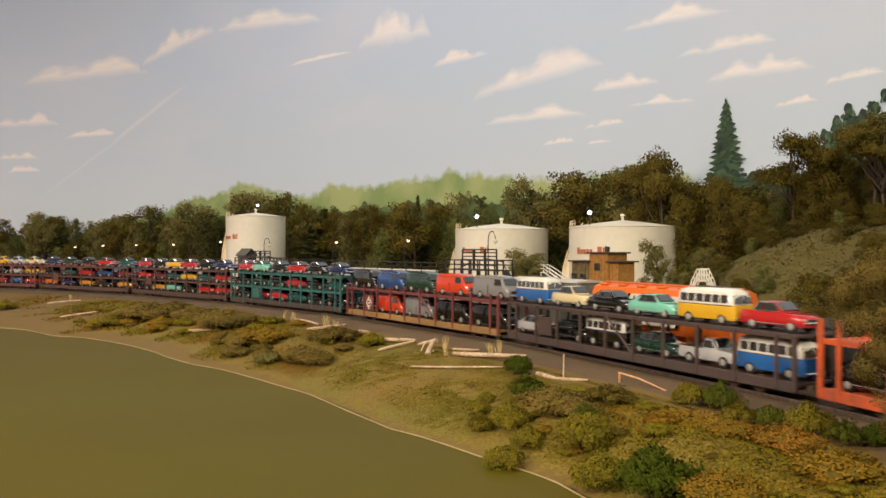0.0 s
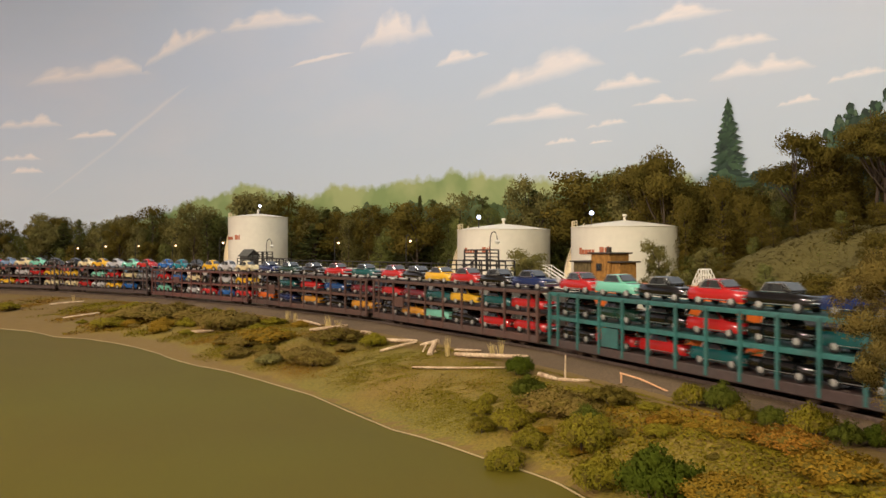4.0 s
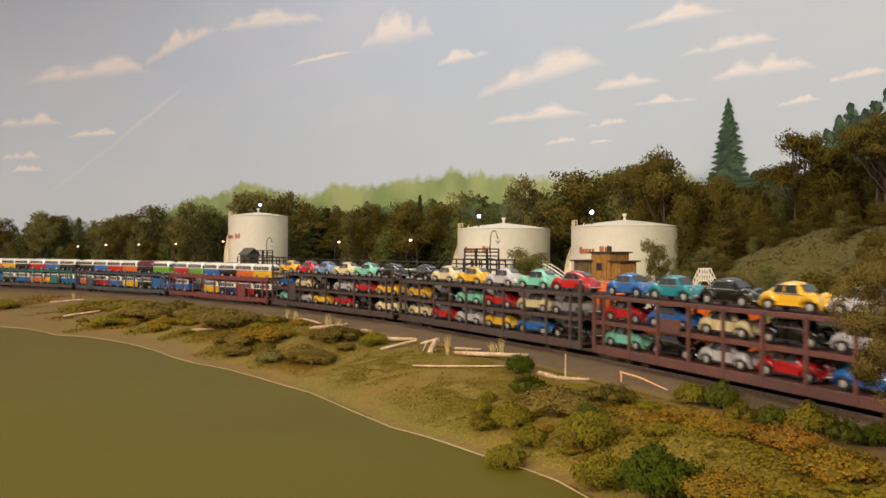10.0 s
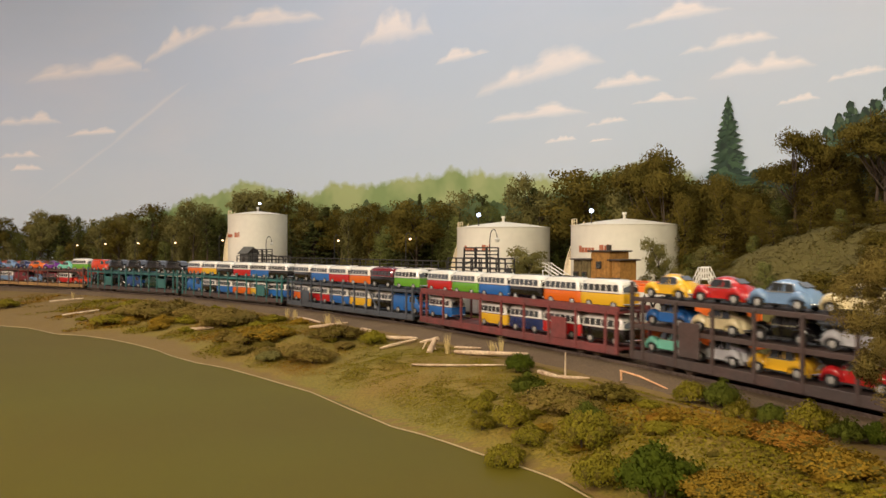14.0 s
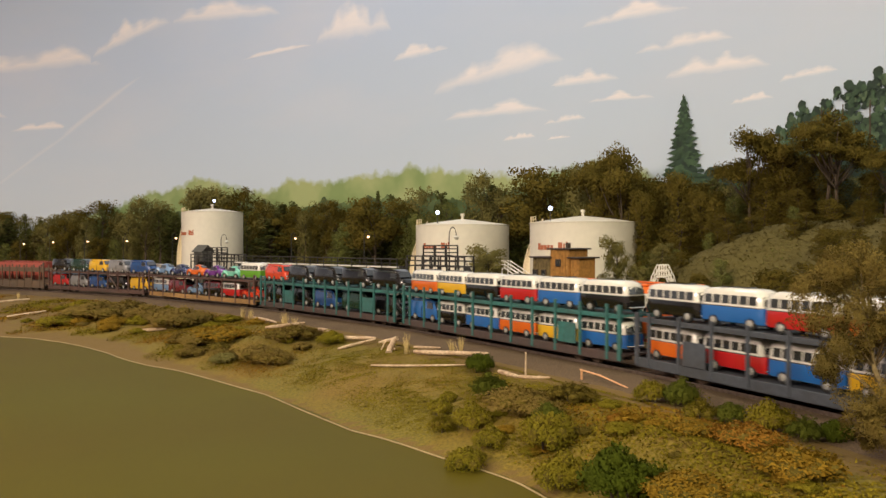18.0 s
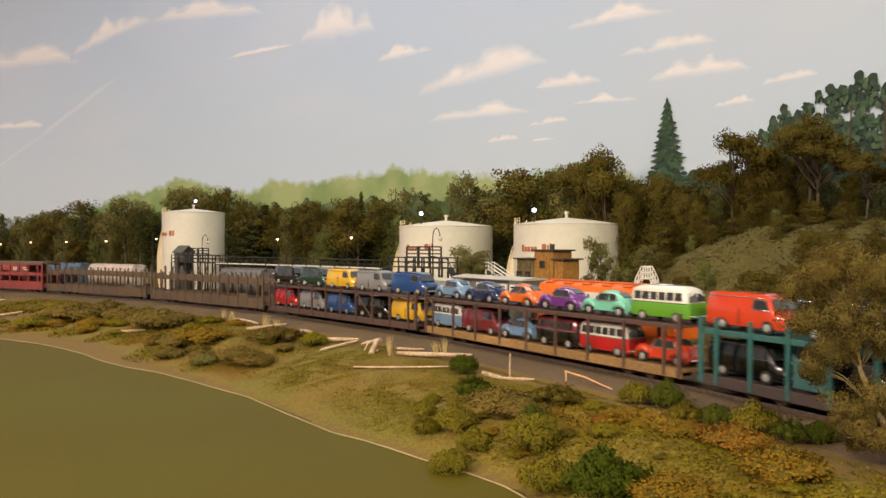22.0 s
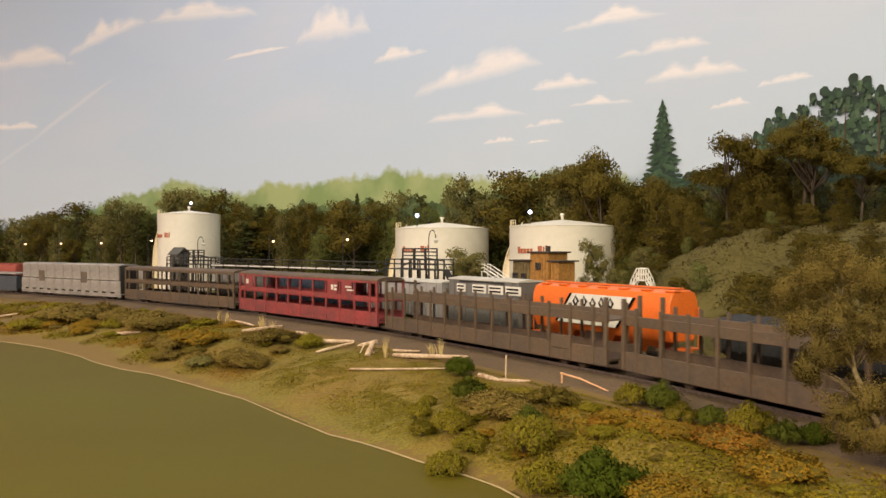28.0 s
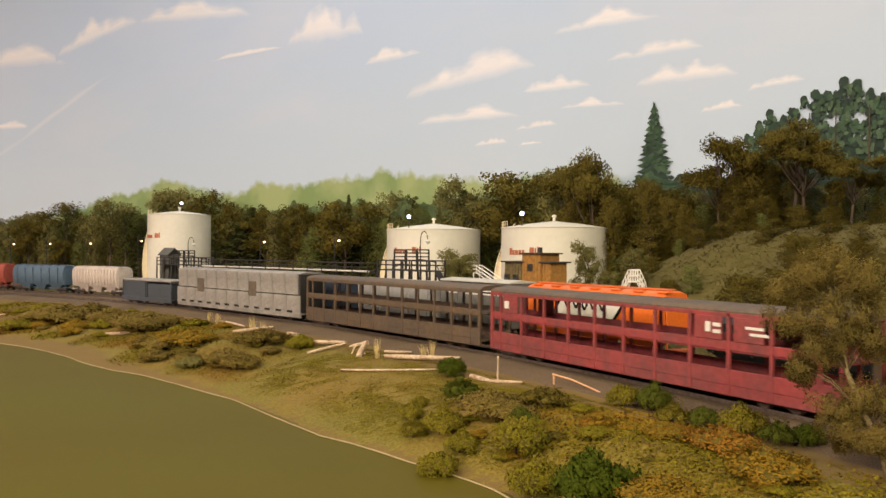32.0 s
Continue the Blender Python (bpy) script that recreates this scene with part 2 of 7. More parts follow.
TURF = {n: shade("turf_" + n, c, 0.9, 0, 700, 0.15, 0, d, 18, island=0.5, spec=0.05) for n, c, d in (
    ("ochre", (0.185, 0.122, 0.012), (0.150, 0.104, 0.011)), ("moss", (0.160, 0.124, 0.010), (0.134, 0.108, 0.009)), ("rusty", (0.215, 0.106, 0.013), (0.180, 0.104, 0.013)))}


def ground_material():
    m = shade("scenic_ground", (0.148, 0.116, 0.010), 0.95, 0, 500, 0.30, 0.7, (0.175, 0.110, 0.012), 11)
    nt = m.node_tree
    b = nt.nodes["Principled BSDF"]
    val = next(n for n in nt.nodes if n.bl_idname == "ShaderNodeHueSaturation")
    at = nt.nodes.new("ShaderNodeAttribute")
    at.attribute_name = "soil"
    co = next(n for n in nt.nodes if n.bl_idname == "ShaderNodeTexCoord")
    n3 = nt.nodes.new("ShaderNodeTexNoise")
    n3.inputs["Scale"].default_value, n3.inputs["Detail"].default_value = 60, 5
    nt.links.new(co.outputs["Object"], n3.inputs["Vector"])
    soil = nt.nodes.new("ShaderNodeMix")
    soil.data_type = "RGBA"
    soil.inputs["A"].default_value, soil.inputs["B"].default_value = (0.172, 0.106, 0.024, 1), (0.126, 0.080, 0.018, 1)
    nt.links.new(n3.outputs["Fac"], soil.inputs["Factor"])
    edge = nt.nodes.new("ShaderNodeMath")
    edge.operation = "MULTIPLY_ADD"
    edge.inputs[1].default_value = 0.9
    nt.links.new(n3.outputs["Fac"], edge.inputs[0])
    sub = nt.nodes.new("ShaderNodeMath")
    sub.operation = "SUBTRACT"
    sub.inputs[1].default_value = 0.45
    nt.links.new(at.outputs["Fac"], sub.inputs[0])
    nt.links.new(sub.outputs[0], edge.inputs[2])
    rng = nt.nodes.new("ShaderNodeMapRange")
    rng.inputs["From Min"].default_value, rng.inputs["From Max"].default_value = 0.35, 0.65
    nt.links.new(edge.outputs[0], rng.inputs["Value"])
    mix = nt.nodes.new("ShaderNodeMix")
    mix.data_type = "RGBA"
    nt.links.new(rng.outputs["Result"], mix.inputs["Factor"])
    nt.links.new(val.outputs["Color"], mix.inputs["A"])
    nt.links.new(soil.outputs["Result"], mix.inputs["B"])
    at2 = nt.nodes.new("ShaderNodeAttribute")
    at2.attribute_name = "heath"
    heath = nt.nodes.new("ShaderNodeMix")
    heath.data_type = "RGBA"
    # Browner ground behind the siding, its colour darkened for the weaker light there.
    heath.inputs["B"].default_value = (0.104, 0.085, 0.018, 1)
    nt.links.new(at2.outputs["Fac"], heath.inputs["Factor"])
    nt.links.new(mix.outputs["Result"], heath.inputs["A"])
    nt.links.new(heath.outputs["Result"], b.inputs["Base Color"])
    return m


ground_mat = ground_material()

# ---- mesh building ----


class Shape:
    """Collects vertices and faces of one mesh."""

    def __init__(self):
        self.v, self.f, self.n = [], [], []

    def add(self, verts, faces):
        n = len(self.v)
        self.v += [tuple(v) for v in verts]
        self.f += [tuple(i + n for i in f) for f in faces]
        return self

    def box(self, x0, x1, y0, y1, z0, z1, m=None, chamfer=0.0):
        c = chamfer
        if c:
            vs = []
            for z, i in ((z0, c), (z0 + c, 0), (z1 - c, 0), (z1, c)):
                vs += [(x0 + i, y0 + i, z), (x1 - i, y0 + i, z), (x1 - i, y1 - i, z), (x0 + i, y1 - i, z)]
            fs = [(3, 2, 1, 0), (12, 13, 14, 15)]
            for k in range(3):
                fs += [(4 * k + i, 4 * k + (i + 1) % 4, 4 * k + 4 + (i + 1) % 4, 4 * k + 4 + i) for i in range(4)]
        else:
            vs = [(x, y, z) for z in (z0, z1) for x, y in ((x0, y0), (x1, y0), (x1, y1), (x0, y1))]
            fs = [(3, 2, 1, 0), (4, 5, 6, 7)] + [(i, (i + 1) % 4, 4 + (i + 1) % 4, 4 + i) for i in range(4)]
        return self.add([m @ Vector(v) for v in vs] if m else vs, fs)

    def tube(self, points, radii, n=8, caps=True):
        """A round bar through the points."""
        pts = [Vector(p) for p in points]
        if not hasattr(radii, "__len__"):
            radii = [radii] * len(pts)
        vs, fs = [], []
        for i, p in enumerate(pts):
            d = (pts[min(i + 1, len(pts) - 1)] - pts[max(i - 1, 0)]).normalized()
            a = d.orthogonal().normalized()
            if abs(d.z) < 0.95:
                a = d.cross(Vector((0, 0, 1))).normalized()
            b = d.cross(a)
            vs += [p + radii[i] * (math.cos(2 * math.pi * k / n) * a + math.sin(2 * math.pi * k / n) * b) for k in range(n)]
        for i in range(len(pts) - 1):
            fs += [(i * n + k, i * n + (k + 1) % n, (i + 1) * n + (k + 1) % n, (i + 1) * n + k) for k in range(n)]
        if caps:
            fs += [tuple(range(n - 1, -1, -1)), tuple(range((len(pts) - 1) * n, len(pts) * n))]
        return self.add(vs, fs)

    def loft(self, rings, caps=True):
        n = len(rings[0])
        vs = [p for r in rings for p in r]
        fs = []
        for i in range(len(rings) - 1):
            fs += [(i * n + k, i * n + (k + 1) % n, (i + 1) * n + (k + 1) % n, (i + 1) * n + k) for k in range(n)]
        if caps:
            fs += [tuple(range(n - 1, -1, -1)), tuple(range((len(rings) - 1) * n, len(rings) * n))]
        return self.add(vs, fs)

    def mesh(self, name, material, soft=False):
        me = bpy.data.meshes.new(name)
        me.from_pydata(self.v, [], self.f)
        bm = bmesh.new()
        bm.from_mesh(me)
        bmesh.ops.recalc_face_normals(bm, faces=bm.faces)
        bm.to_mesh(me)
        bm.free()
        if soft:
            me.shade_smooth()
            if soft is not True:
                me.set_sharp_from_angle(angle=radians(soft))
        me.materials.append(material)
        return me


class Leaves(Shape):
    """Loose leaves whose shading follows the rounding of their clump."""

    def leaf(self, p, a, b, out):
        quad = [p - a, p + b, p + a, p - b]
        face = (a + b).cross(a - b).normalized()
        if face.dot(out) < 0:
            quad.reverse()
            face = -face
        k = len(self.v)
        self.v += [tuple(q) for q in quad]
        self.f.append((k, k + 1, k + 2, k + 3))
        self.n += [tuple((out * 0.9 + face * 0.1).normalized())] * 4

    def mesh(self, name, material, soft=False):
        me = bpy.data.meshes.new(name)
        me.from_pydata(self.v, [], self.f)
        me.shade_smooth()
        me.normals_split_custom_set_from_vertices(self.n)
        me.materials.append(material)
        return me


def part(name, shape, material, parent, label="", m=None, soft=False):
    """One mesh object under a thing or a part."""
    me = shape if isinstance(shape, bpy.types.Mesh) else shape.mesh(name, material, soft)
    ob = new(name, me)
    ob.parent = parent
    if m is not None:
        ob.matrix_basis = m
    if label:
        ob["label"] = label
    return ob


def paint(ob, material):
    ob.material_slots[0].link = "OBJECT"
    ob.material_slots[0].material = material


def thing(name, m, label, category, group="", kind=""):
    ob = new(name)
    ob.empty_display_size = 0.01
    ob.matrix_basis = m
    return tagged(ob, label, category, group, kind)


def solid(name, shape, material, m, label, category="", group="", kind="", soft=False):
    ob = new(name, shape.mesh(name, material, soft))
    ob.matrix_basis = m
    return tagged(ob, label, category, group, kind)

# ---- the room, closed all round ----
tagged(solid("floor", Shape().box(-7.2, 2.9, -6.2, 3.4, -0.02, 0), carpet, Matrix(), "dark room floor", kind="structure"))
solid("ceiling", Shape().box(-7.2, 2.9, -6.2, 3.4, 2.6, 2.65), plaster, Matrix(), "plain pale ceiling", kind="structure")
for nm, bx in (("wall_north", (-7.2, 2.9, 3.3, 3.4)), ("wall_south", (-7.2, 2.9, -6.2, -6.1)), ("wall_west", (-7.2, -7.1, -6.1, 3.3)), ("wall_east", (2.8, 2.9, -6.1, 3.3))):
    solid(nm, Shape().box(*bx, 0, 2.6), plaster, Matrix(), "plain painted room wall", kind="structure")

# ---- scenery sheet, water, roadbed, rails ----
S_STEPS = [-4.3 + 0.2 * k for k in range(24)] + [0.4 + 0.014 * k for k in range(int(3.0 / 0.014))] + [3.42 + 0.15 * k for k in range(37)]


def scenery():
    n = 120
    vs, soil, heath, fs = [], [], [], []
    for s in S_STEPS:
        a, b = lerp_table(INNER, s), BACK + 0.02
        shore = lerp_table(SHORE, s)
        for k in range(n + 1):
            off = a + (b - a) * k / n
            x, y, _ = rail_at(s, off)
            vs.append((x, y, ground_z(s, off)))
            near = 1 - smooth(0.0, 0.012 + 0.055 * smooth(2.68, 2.2, s), off - shore)
            line = smooth(-0.075, -0.045, off) * (1 - smooth(0.13, 0.2, off))
            left = 0.75 * smooth(2.3, 1.8, s) * (1 - smooth(-0.1, 0.0, off))
            soil.append(max(near, line, left, 0.0))
            heath.append(smooth(0.14, 0.20, off))
    for i in range(len(S_STEPS) - 1):
        for k in range(n):
            p = i * (n + 1) + k
            fs.append((p, p + n + 1, p + n + 2, p + 1))
    me = bpy.data.meshes.new("ground")
    me.from_pydata(vs, [], fs)
    at = me.attributes.new("soil", "FLOAT", "POINT")
    at.data.foreach_set("value", soil)
    me.attributes.new("heath", "FLOAT", "POINT").data.foreach_set("value", heath)
    me.shade_smooth()
    me.materials.append(ground_mat)
    ob = new("ground", me)
    ob.location.z = Z0
    return tagged(ob, "sculpted lakeside ground with grass, soil and flock", kind="structure")


ground = scenery()


def strip(rows_of_off_z, s0, s1, step):
    """A band that follows the line. rows_of_off_z: a function of s that gives (off, z) pairs."""
    sh = Shape()
    n = max(2, int((s1 - s0) / step))
    rows = []
    for i in range(n + 1):
        s = s0 + (s1 - s0) * i / n
        rows.append([(*rail_at(s, o)[:2], z) for o, z in rows_of_off_z(s)])
    k = len(rows[0])
    sh.add([p for r in rows for p in r], [(i * k + j, (i + 1) * k + j, (i + 1) * k + j + 1, i * k + j + 1) for i in range(n) for j in range(k - 1)])
    return sh


AT = Matrix.Translation((0, 0, Z0))
solid("water", strip(lambda s: [(lerp_table(INNER, s), WATER_Z), (lerp_table(SHORE, s) * 0.5 + lerp_table(INNER, s) * 0.5, WATER_Z), (lerp_table(SHORE, s) + 0.02, WATER_Z)], -4.3, 8.8, 0.05), water_mat, AT,
      "murky olive-green still lake water", kind="structure", soft=True)


def foam_row(s):
    o = lerp_table(SHORE, s) - 0.0015 + 0.003 * noise.noise(Vector((s * 14, 1, 2)))
    w = 0.0003 + 0.0005 * (noise.noise(Vector((s * 60, 4, 2))) + 0.4)
    return [(o - w, WATER_Z + 0.0004), (o, WATER_Z + 0.0012), (o + w, WATER_Z + 0.0008)]


solid("shoreline", strip(foam_row, 0.4, 3.3, 0.004), shore_foam, AT, "thin pale line of scum along the shore", kind="structure", soft=True)
solid("fascia", strip(lambda s: [(lerp_table(INNER, s), -0.95), (lerp_table(INNER, s) - 0.012, -0.95), (lerp_table(INNER, s) - 0.012, WATER_Z + 0.004), (lerp_table(INNER, s), WATER_Z + 0.004), (lerp_table(INNER, s), -0.95)], -4.3, 8.8, 0.05),
      fascia_paint, AT, "dark painted front board of the model railway", kind="structure")


def bed_row(s):
    j = 0.004 * noise.noise(Vector((s * 22, 7, 3)))
    return [(-0.040 + j, -0.0085), (-0.020, -0.0046), (0.000, -0.0026), (MAIN - 0.012, -0.0022), (MAIN, -0.0025), (MAIN + 0.022, -0.0030), (REAR - 0.02, -0.0030), (REAR, -0.0025), (REAR + 0.024, -0.0042), (REAR + 0.045 - j, -0.0080)]


solid("roadbed", strip(bed_row, -4.3, 8.8, 0.02), ballast, AT, "brown ballast bed under two tracks", kind="structure", soft=True)
for off in (MAIN, REAR):
    for g in (-0.00875, 0.00875):
        o = off + g
        solid("rail", strip(lambda s: [(o - 0.0009, -0.0032), (o - 0.00045, -0.0024), (o - 0.00055, -0.0006), (o - 0.00045, 0.0), (o + 0.00045, 0.0), (o + 0.00055, -0.0006), (o + 0.00045, -0.0024), (o + 0.0009, -0.0032)], -4.3, 8.8, 0.03),
              rail_steel, AT, "rusty steel rail with a worn bright top", "rail", kind="structure")
    tie = Shape()
    s = 0.2
    while s < 3.6:
        tie.box(-0.0013, 0.0013, -0.0128, 0.0128, -0.0055, -0.0025, on_line(s, off, 0, random.uniform(-2, 2)))
        s += 0.0072
    solid("railway_ties", tie, tie_wood, Matrix(), "dark wooden ties under the rails", "ties", kind="stuff")

# ---- painted backdrop ----


def sky_material():
    m = bpy.data.materials.new("painted_sky")
    m.use_nodes = True
    nt = m.node_tree
    b = nt.nodes["Principled BSDF"]
    b.inputs["Roughness"].default_value = 0.42
    co = nt.nodes.new("ShaderNodeTexCoord")
    xyz = nt.nodes.new("ShaderNodeSeparateXYZ")
    nt.links.new(co.outputs["Object"], xyz.inputs[0])
    ramp = nt.nodes.new("ShaderNodeValToRGB")
    ramp.color_ramp.elements[0].position, ramp.color_ramp.elements[0].color = 0.12, (0.565, 0.65, 0.75, 1)
    ramp.color_ramp.elements[1].position, ramp.color_ramp.elements[1].color = 0.60, (0.50, 0.61, 0.805, 1)
    e = ramp.color_ramp.elements.new(0.32)
    e.color = (0.525, 0.63, 0.78, 1)
    nt.links.new(xyz.outputs["Z"], ramp.inputs["Fac"])
    n = nt.nodes.new("ShaderNodeTexNoise")
    n.inputs["Scale"].default_value, n.inputs["Detail"].default_value = 2.2, 5
    mp = nt.nodes.new("ShaderNodeMapping")
    mp.inputs["Scale"].default_value = (1, 1, 3.0)
    nt.links.new(co.outputs["Object"], mp.inputs["Vector"])
    nt.links.new(mp.outputs["Vector"], n.inputs["Vector"])
    hz = nt.nodes.new("ShaderNodeMapRange")
    hz.inputs["From Min"].default_value, hz.inputs["From Max"].default_value, hz.inputs["To Min"].default_value, hz.inputs["To Max"].default_value = 0.45, 0.75, 0.0, 0.28
    nt.links.new(n.outputs["Fac"], hz.inputs["Value"])
    mix = nt.nodes.new("ShaderNodeMix")
    mix.data_type = "RGBA"
    mix.inputs["B"].default_value = (0.69, 0.695, 0.78, 1)
    nt.links.new(hz.outputs["Result"], mix.inputs["Factor"])
    nt.links.new(ramp.outputs["Color"], mix.inputs["A"])
    nt.links.new(mix.outputs["Result"], b.inputs["Base Color"])
    return m


backdrop = solid("backdrop", strip(lambda s: [(BACK, -0.1), (BACK, 0.3), (BACK, 0.6), (BACK, 1.25), (BACK + 0.012, 1.25), (BACK + 0.012, -0.1), (BACK, -0.1)], -4.3, 8.8, 0.016), sky_material(), AT,
                 "curved painted sky backdrop with clouds and hills", kind="structure", soft=30)


def cloud_material(strength=1.0):
    """Brushed paint with a billowing top edge and a soft base."""
    m = sky_material()
    m.name = "painted_cloud"
    nt = m.node_tree
    b = nt.nodes["Principled BSDF"]
    under = b.inputs["Base Color"].links[0].from_socket
    uv = nt.nodes.new("ShaderNodeUVMap")
    uv.uv_map = "UVMap"
    xyz = nt.nodes.new("ShaderNodeSeparateXYZ")
    nt.links.new(uv.outputs["UV"], xyz.inputs[0])
    info = nt.nodes.new("ShaderNodeObjectInfo")

    def math_node(op, a, b_=None, c=None):
        n = nt.nodes.new("ShaderNodeMath")
        n.operation = op
        for i, v in enumerate((a, b_, c)):
            if v is None:
                continue
            if isinstance(v, (int, float)):
                n.inputs[i].default_value = v
            else:
                nt.links.new(v, n.inputs[i])
        return n.outputs[0]

    u, v = xyz.outputs["X"], xyz.outputs["Y"]
    seed = math_node("MULTIPLY", info.outputs["Random"], 60.0)
    comb = nt.nodes.new("ShaderNodeCombineXYZ")
    nt.links.new(math_node("MULTIPLY_ADD", u, 1.5, seed), comb.inputs[0])
    nt.links.new(seed, comb.inputs[1])
    lump = nt.nodes.new("ShaderNodeTexNoise")
    lump.inputs["Scale"].default_value, lump.inputs["Detail"].default_value = 1.2, 1.5
    nt.links.new(comb.outputs[0], lump.inputs["Vector"])
    comb2 = nt.nodes.new("ShaderNodeCombineXYZ")
    nt.links.new(math_node("MULTIPLY_ADD", u, 2.1, seed), comb2.inputs[0])
    nt.links.new(math_node("MULTIPLY", v, 3.0), comb2.inputs[1])
    fine = nt.nodes.new("ShaderNodeTexNoise")
    fine.inputs["Scale"].default_value, fine.inputs["Detail"].default_value = 1.5, 2.5
    nt.links.new(comb2.outputs[0], fine.inputs["Vector"])
    wide = math_node("POWER", math_node("SUBTRACT", 1.0, math_node("POWER", math_node("ABSOLUTE", u), 2.0)), 0.7)
    puff = math_node("MULTIPLY_ADD", fine.outputs["Fac"], 0.35, math_node("MULTIPLY_ADD", lump.outputs["Fac"], 1.35, -0.16))
    high = math_node("MULTIPLY", wide, puff)
    top = math_node("MULTIPLY", math_node("SUBTRACT", high, v), 4.0)
    base = math_node("MULTIPLY", math_node("SUBTRACT", v, math_node("MULTIPLY", fine.outputs["Fac"], 0.20)), 4.5)
    al = nt.nodes.new("ShaderNodeClamp")
    nt.links.new(math_node("MINIMUM", top, base), al.inputs["Value"])
    soft = math_node("MULTIPLY", al.outputs[0], math_node("MULTIPLY_ADD", fine.outputs["Fac"], 0.7 * strength, 0.50 * strength))
    cl = nt.nodes.new("ShaderNodeClamp")
    nt.links.new(soft, cl.inputs["Value"])
    over = nt.nodes.new("ShaderNodeMix")
    over.data_type = "RGBA"
    over.inputs["B"].default_value = (0.84, 0.82, 0.87, 1)
    nt.links.new(cl.outputs[0], over.inputs["Factor"])
    nt.links.new(under, over.inputs["A"])
    nt.links.new(over.outputs["Result"], b.inputs["Base Color"])
    return m


# The weaker one is a slanting glare streak painted on the sky, cloud 20.
CLOUD, GLARE = cloud_material(), cloud_material(0.35)
CLOUDS = [(0.878, 0.609, 0.352, 0.088), (1.448, 0.687, 0.295, 0.067), (1.82, 0.565, 0.171, 0.11), (1.99, 0.5, 0.12, 0.038), (2.16, 0.412, 0.24, 0.08), (2.42, 0.471, 0.16, 0.038),
          (2.5, 0.404, 0.13, 0.036), (2.55, 0.352, 0.13, 0.039), (2.33, 0.377, 0.12, 0.034), (2.4, 0.339, 0.1, 0.019), (2.16, 0.345, 0.2, 0.039), (2.3, 0.316, 0.07, 0.02),
          (2.21, 0.295, 0.06, 0.017), (2.29, 0.288, 0.04, 0.008), (2.6, 0.302, 0.05, 0.016), (2.67, 0.323, 0.06, 0.019), (0.69, 0.474, 0.18, 0.062), (0.66, 0.373, 0.13, 0.037),
          (0.68, 0.332, 0.1, 0.029), (0.89, 0.435, 0.15, 0.032), (0.95, 0.395, 0.45, 0.03), (1.177, 0.668, 0.208, 0.076), (1.605, 0.579, 0.182, 0.017)]
LEAN = {0: 0.011, 1: -0.056, 2: -0.017, 4: 0.03, 5: -0.03, 6: -0.02, 7: -0.02, 8: -0.015, 9: -0.02, 10: -0.02, 20: 0.62, 21: 0.131, 22: 0.01}


def cloud(i, s, z, w, h):
    me = bpy.data.meshes.new("cloud")
    vs, uvs, fs = [], [], []
    w, h = w * 1.22, h * 1.30
    n = max(12, int(w / 0.010))
    for k in range(n + 1):
        u = -1 + 2 * k / n
        for v in (0.0, 1.0):
            vs.append((*rail_at(s + u * w / 2, BACK - 0.00010 - 0.000006 * i)[:2], z - 0.004 + v * h + LEAN.get(i, 0.0) * u * 0.3))
            uvs.append((u, v))
    for k in range(n):
        fs.append((2 * k, 2 * k + 2, 2 * k + 3, 2 * k + 1))
    me.from_pydata(vs, [], fs)
    layer = me.uv_layers.new(name="UVMap")
    for loop in me.loops:
        layer.data[loop.index].uv = uvs[loop.vertex_index]
    me.shade_smooth()
    me.materials.append(GLARE if i == 20 else CLOUD)
    part("painted_cloud", me, None, backdrop)


for i, c in enumerate(CLOUDS):
    cloud(i, *c)
HILL = [(0.80, 0.10), (0.868, 0.13), (0.941, 0.168), (1.142, 0.206), (1.197, 0.231), (1.269, 0.24), (1.34, 0.261), (1.411, 0.273), (1.497, 0.238), (1.574, 0.227), (1.648, 0.26), (1.713, 0.241), (1.822, 0.254), (1.911, 0.258),
        (2.036, 0.252), (2.139, 0.235), (2.233, 0.229), (2.31, 0.233), (2.361, 0.236), (2.43, 0.221), (2.48, 0.19), (2.52, 0.15)]
FARWOOD = [(1.1, 0.126), (1.287, 0.176), (1.445, 0.187), (1.599, 0.175), (1.744, 0.191), (1.911, 0.189), (2.049, 0.188), (2.163, 0.193), (2.278, 0.19), (2.351, 0.195), (2.428, 0.207), (2.5, 0.176), (2.54, 0.136)]


def painted_band(name, table, depth, material, rough, label):
    def row(s):
        z = lerp_table(table, s) + rough * (2.2 * abs(noise.noise(Vector((s * 30, 3, depth * 900)))) + 1.2 * abs(noise.noise(Vector((s * 85, 8, depth * 900)))) - 0.9)
        return [(BACK - depth, -0.02), (BACK - depth, z * 0.6), (BACK - depth, z)]
    return part(name, strip(row, table[0][0], table[-1][0], 0.004), material, backdrop, label, soft=True)


wood_paint = shade("painted_wood_green", (0.060, 0.095, 0.035), 0.7, 0, 60, 0.3, 0, (0.115, 0.165, 0.060), 22)
tree_paint = shade("painted_tree_green", (0.022, 0.054, 0.028), 0.7, 0, 90, 0.25, 0, (0.050, 0.100, 0.048), 40)


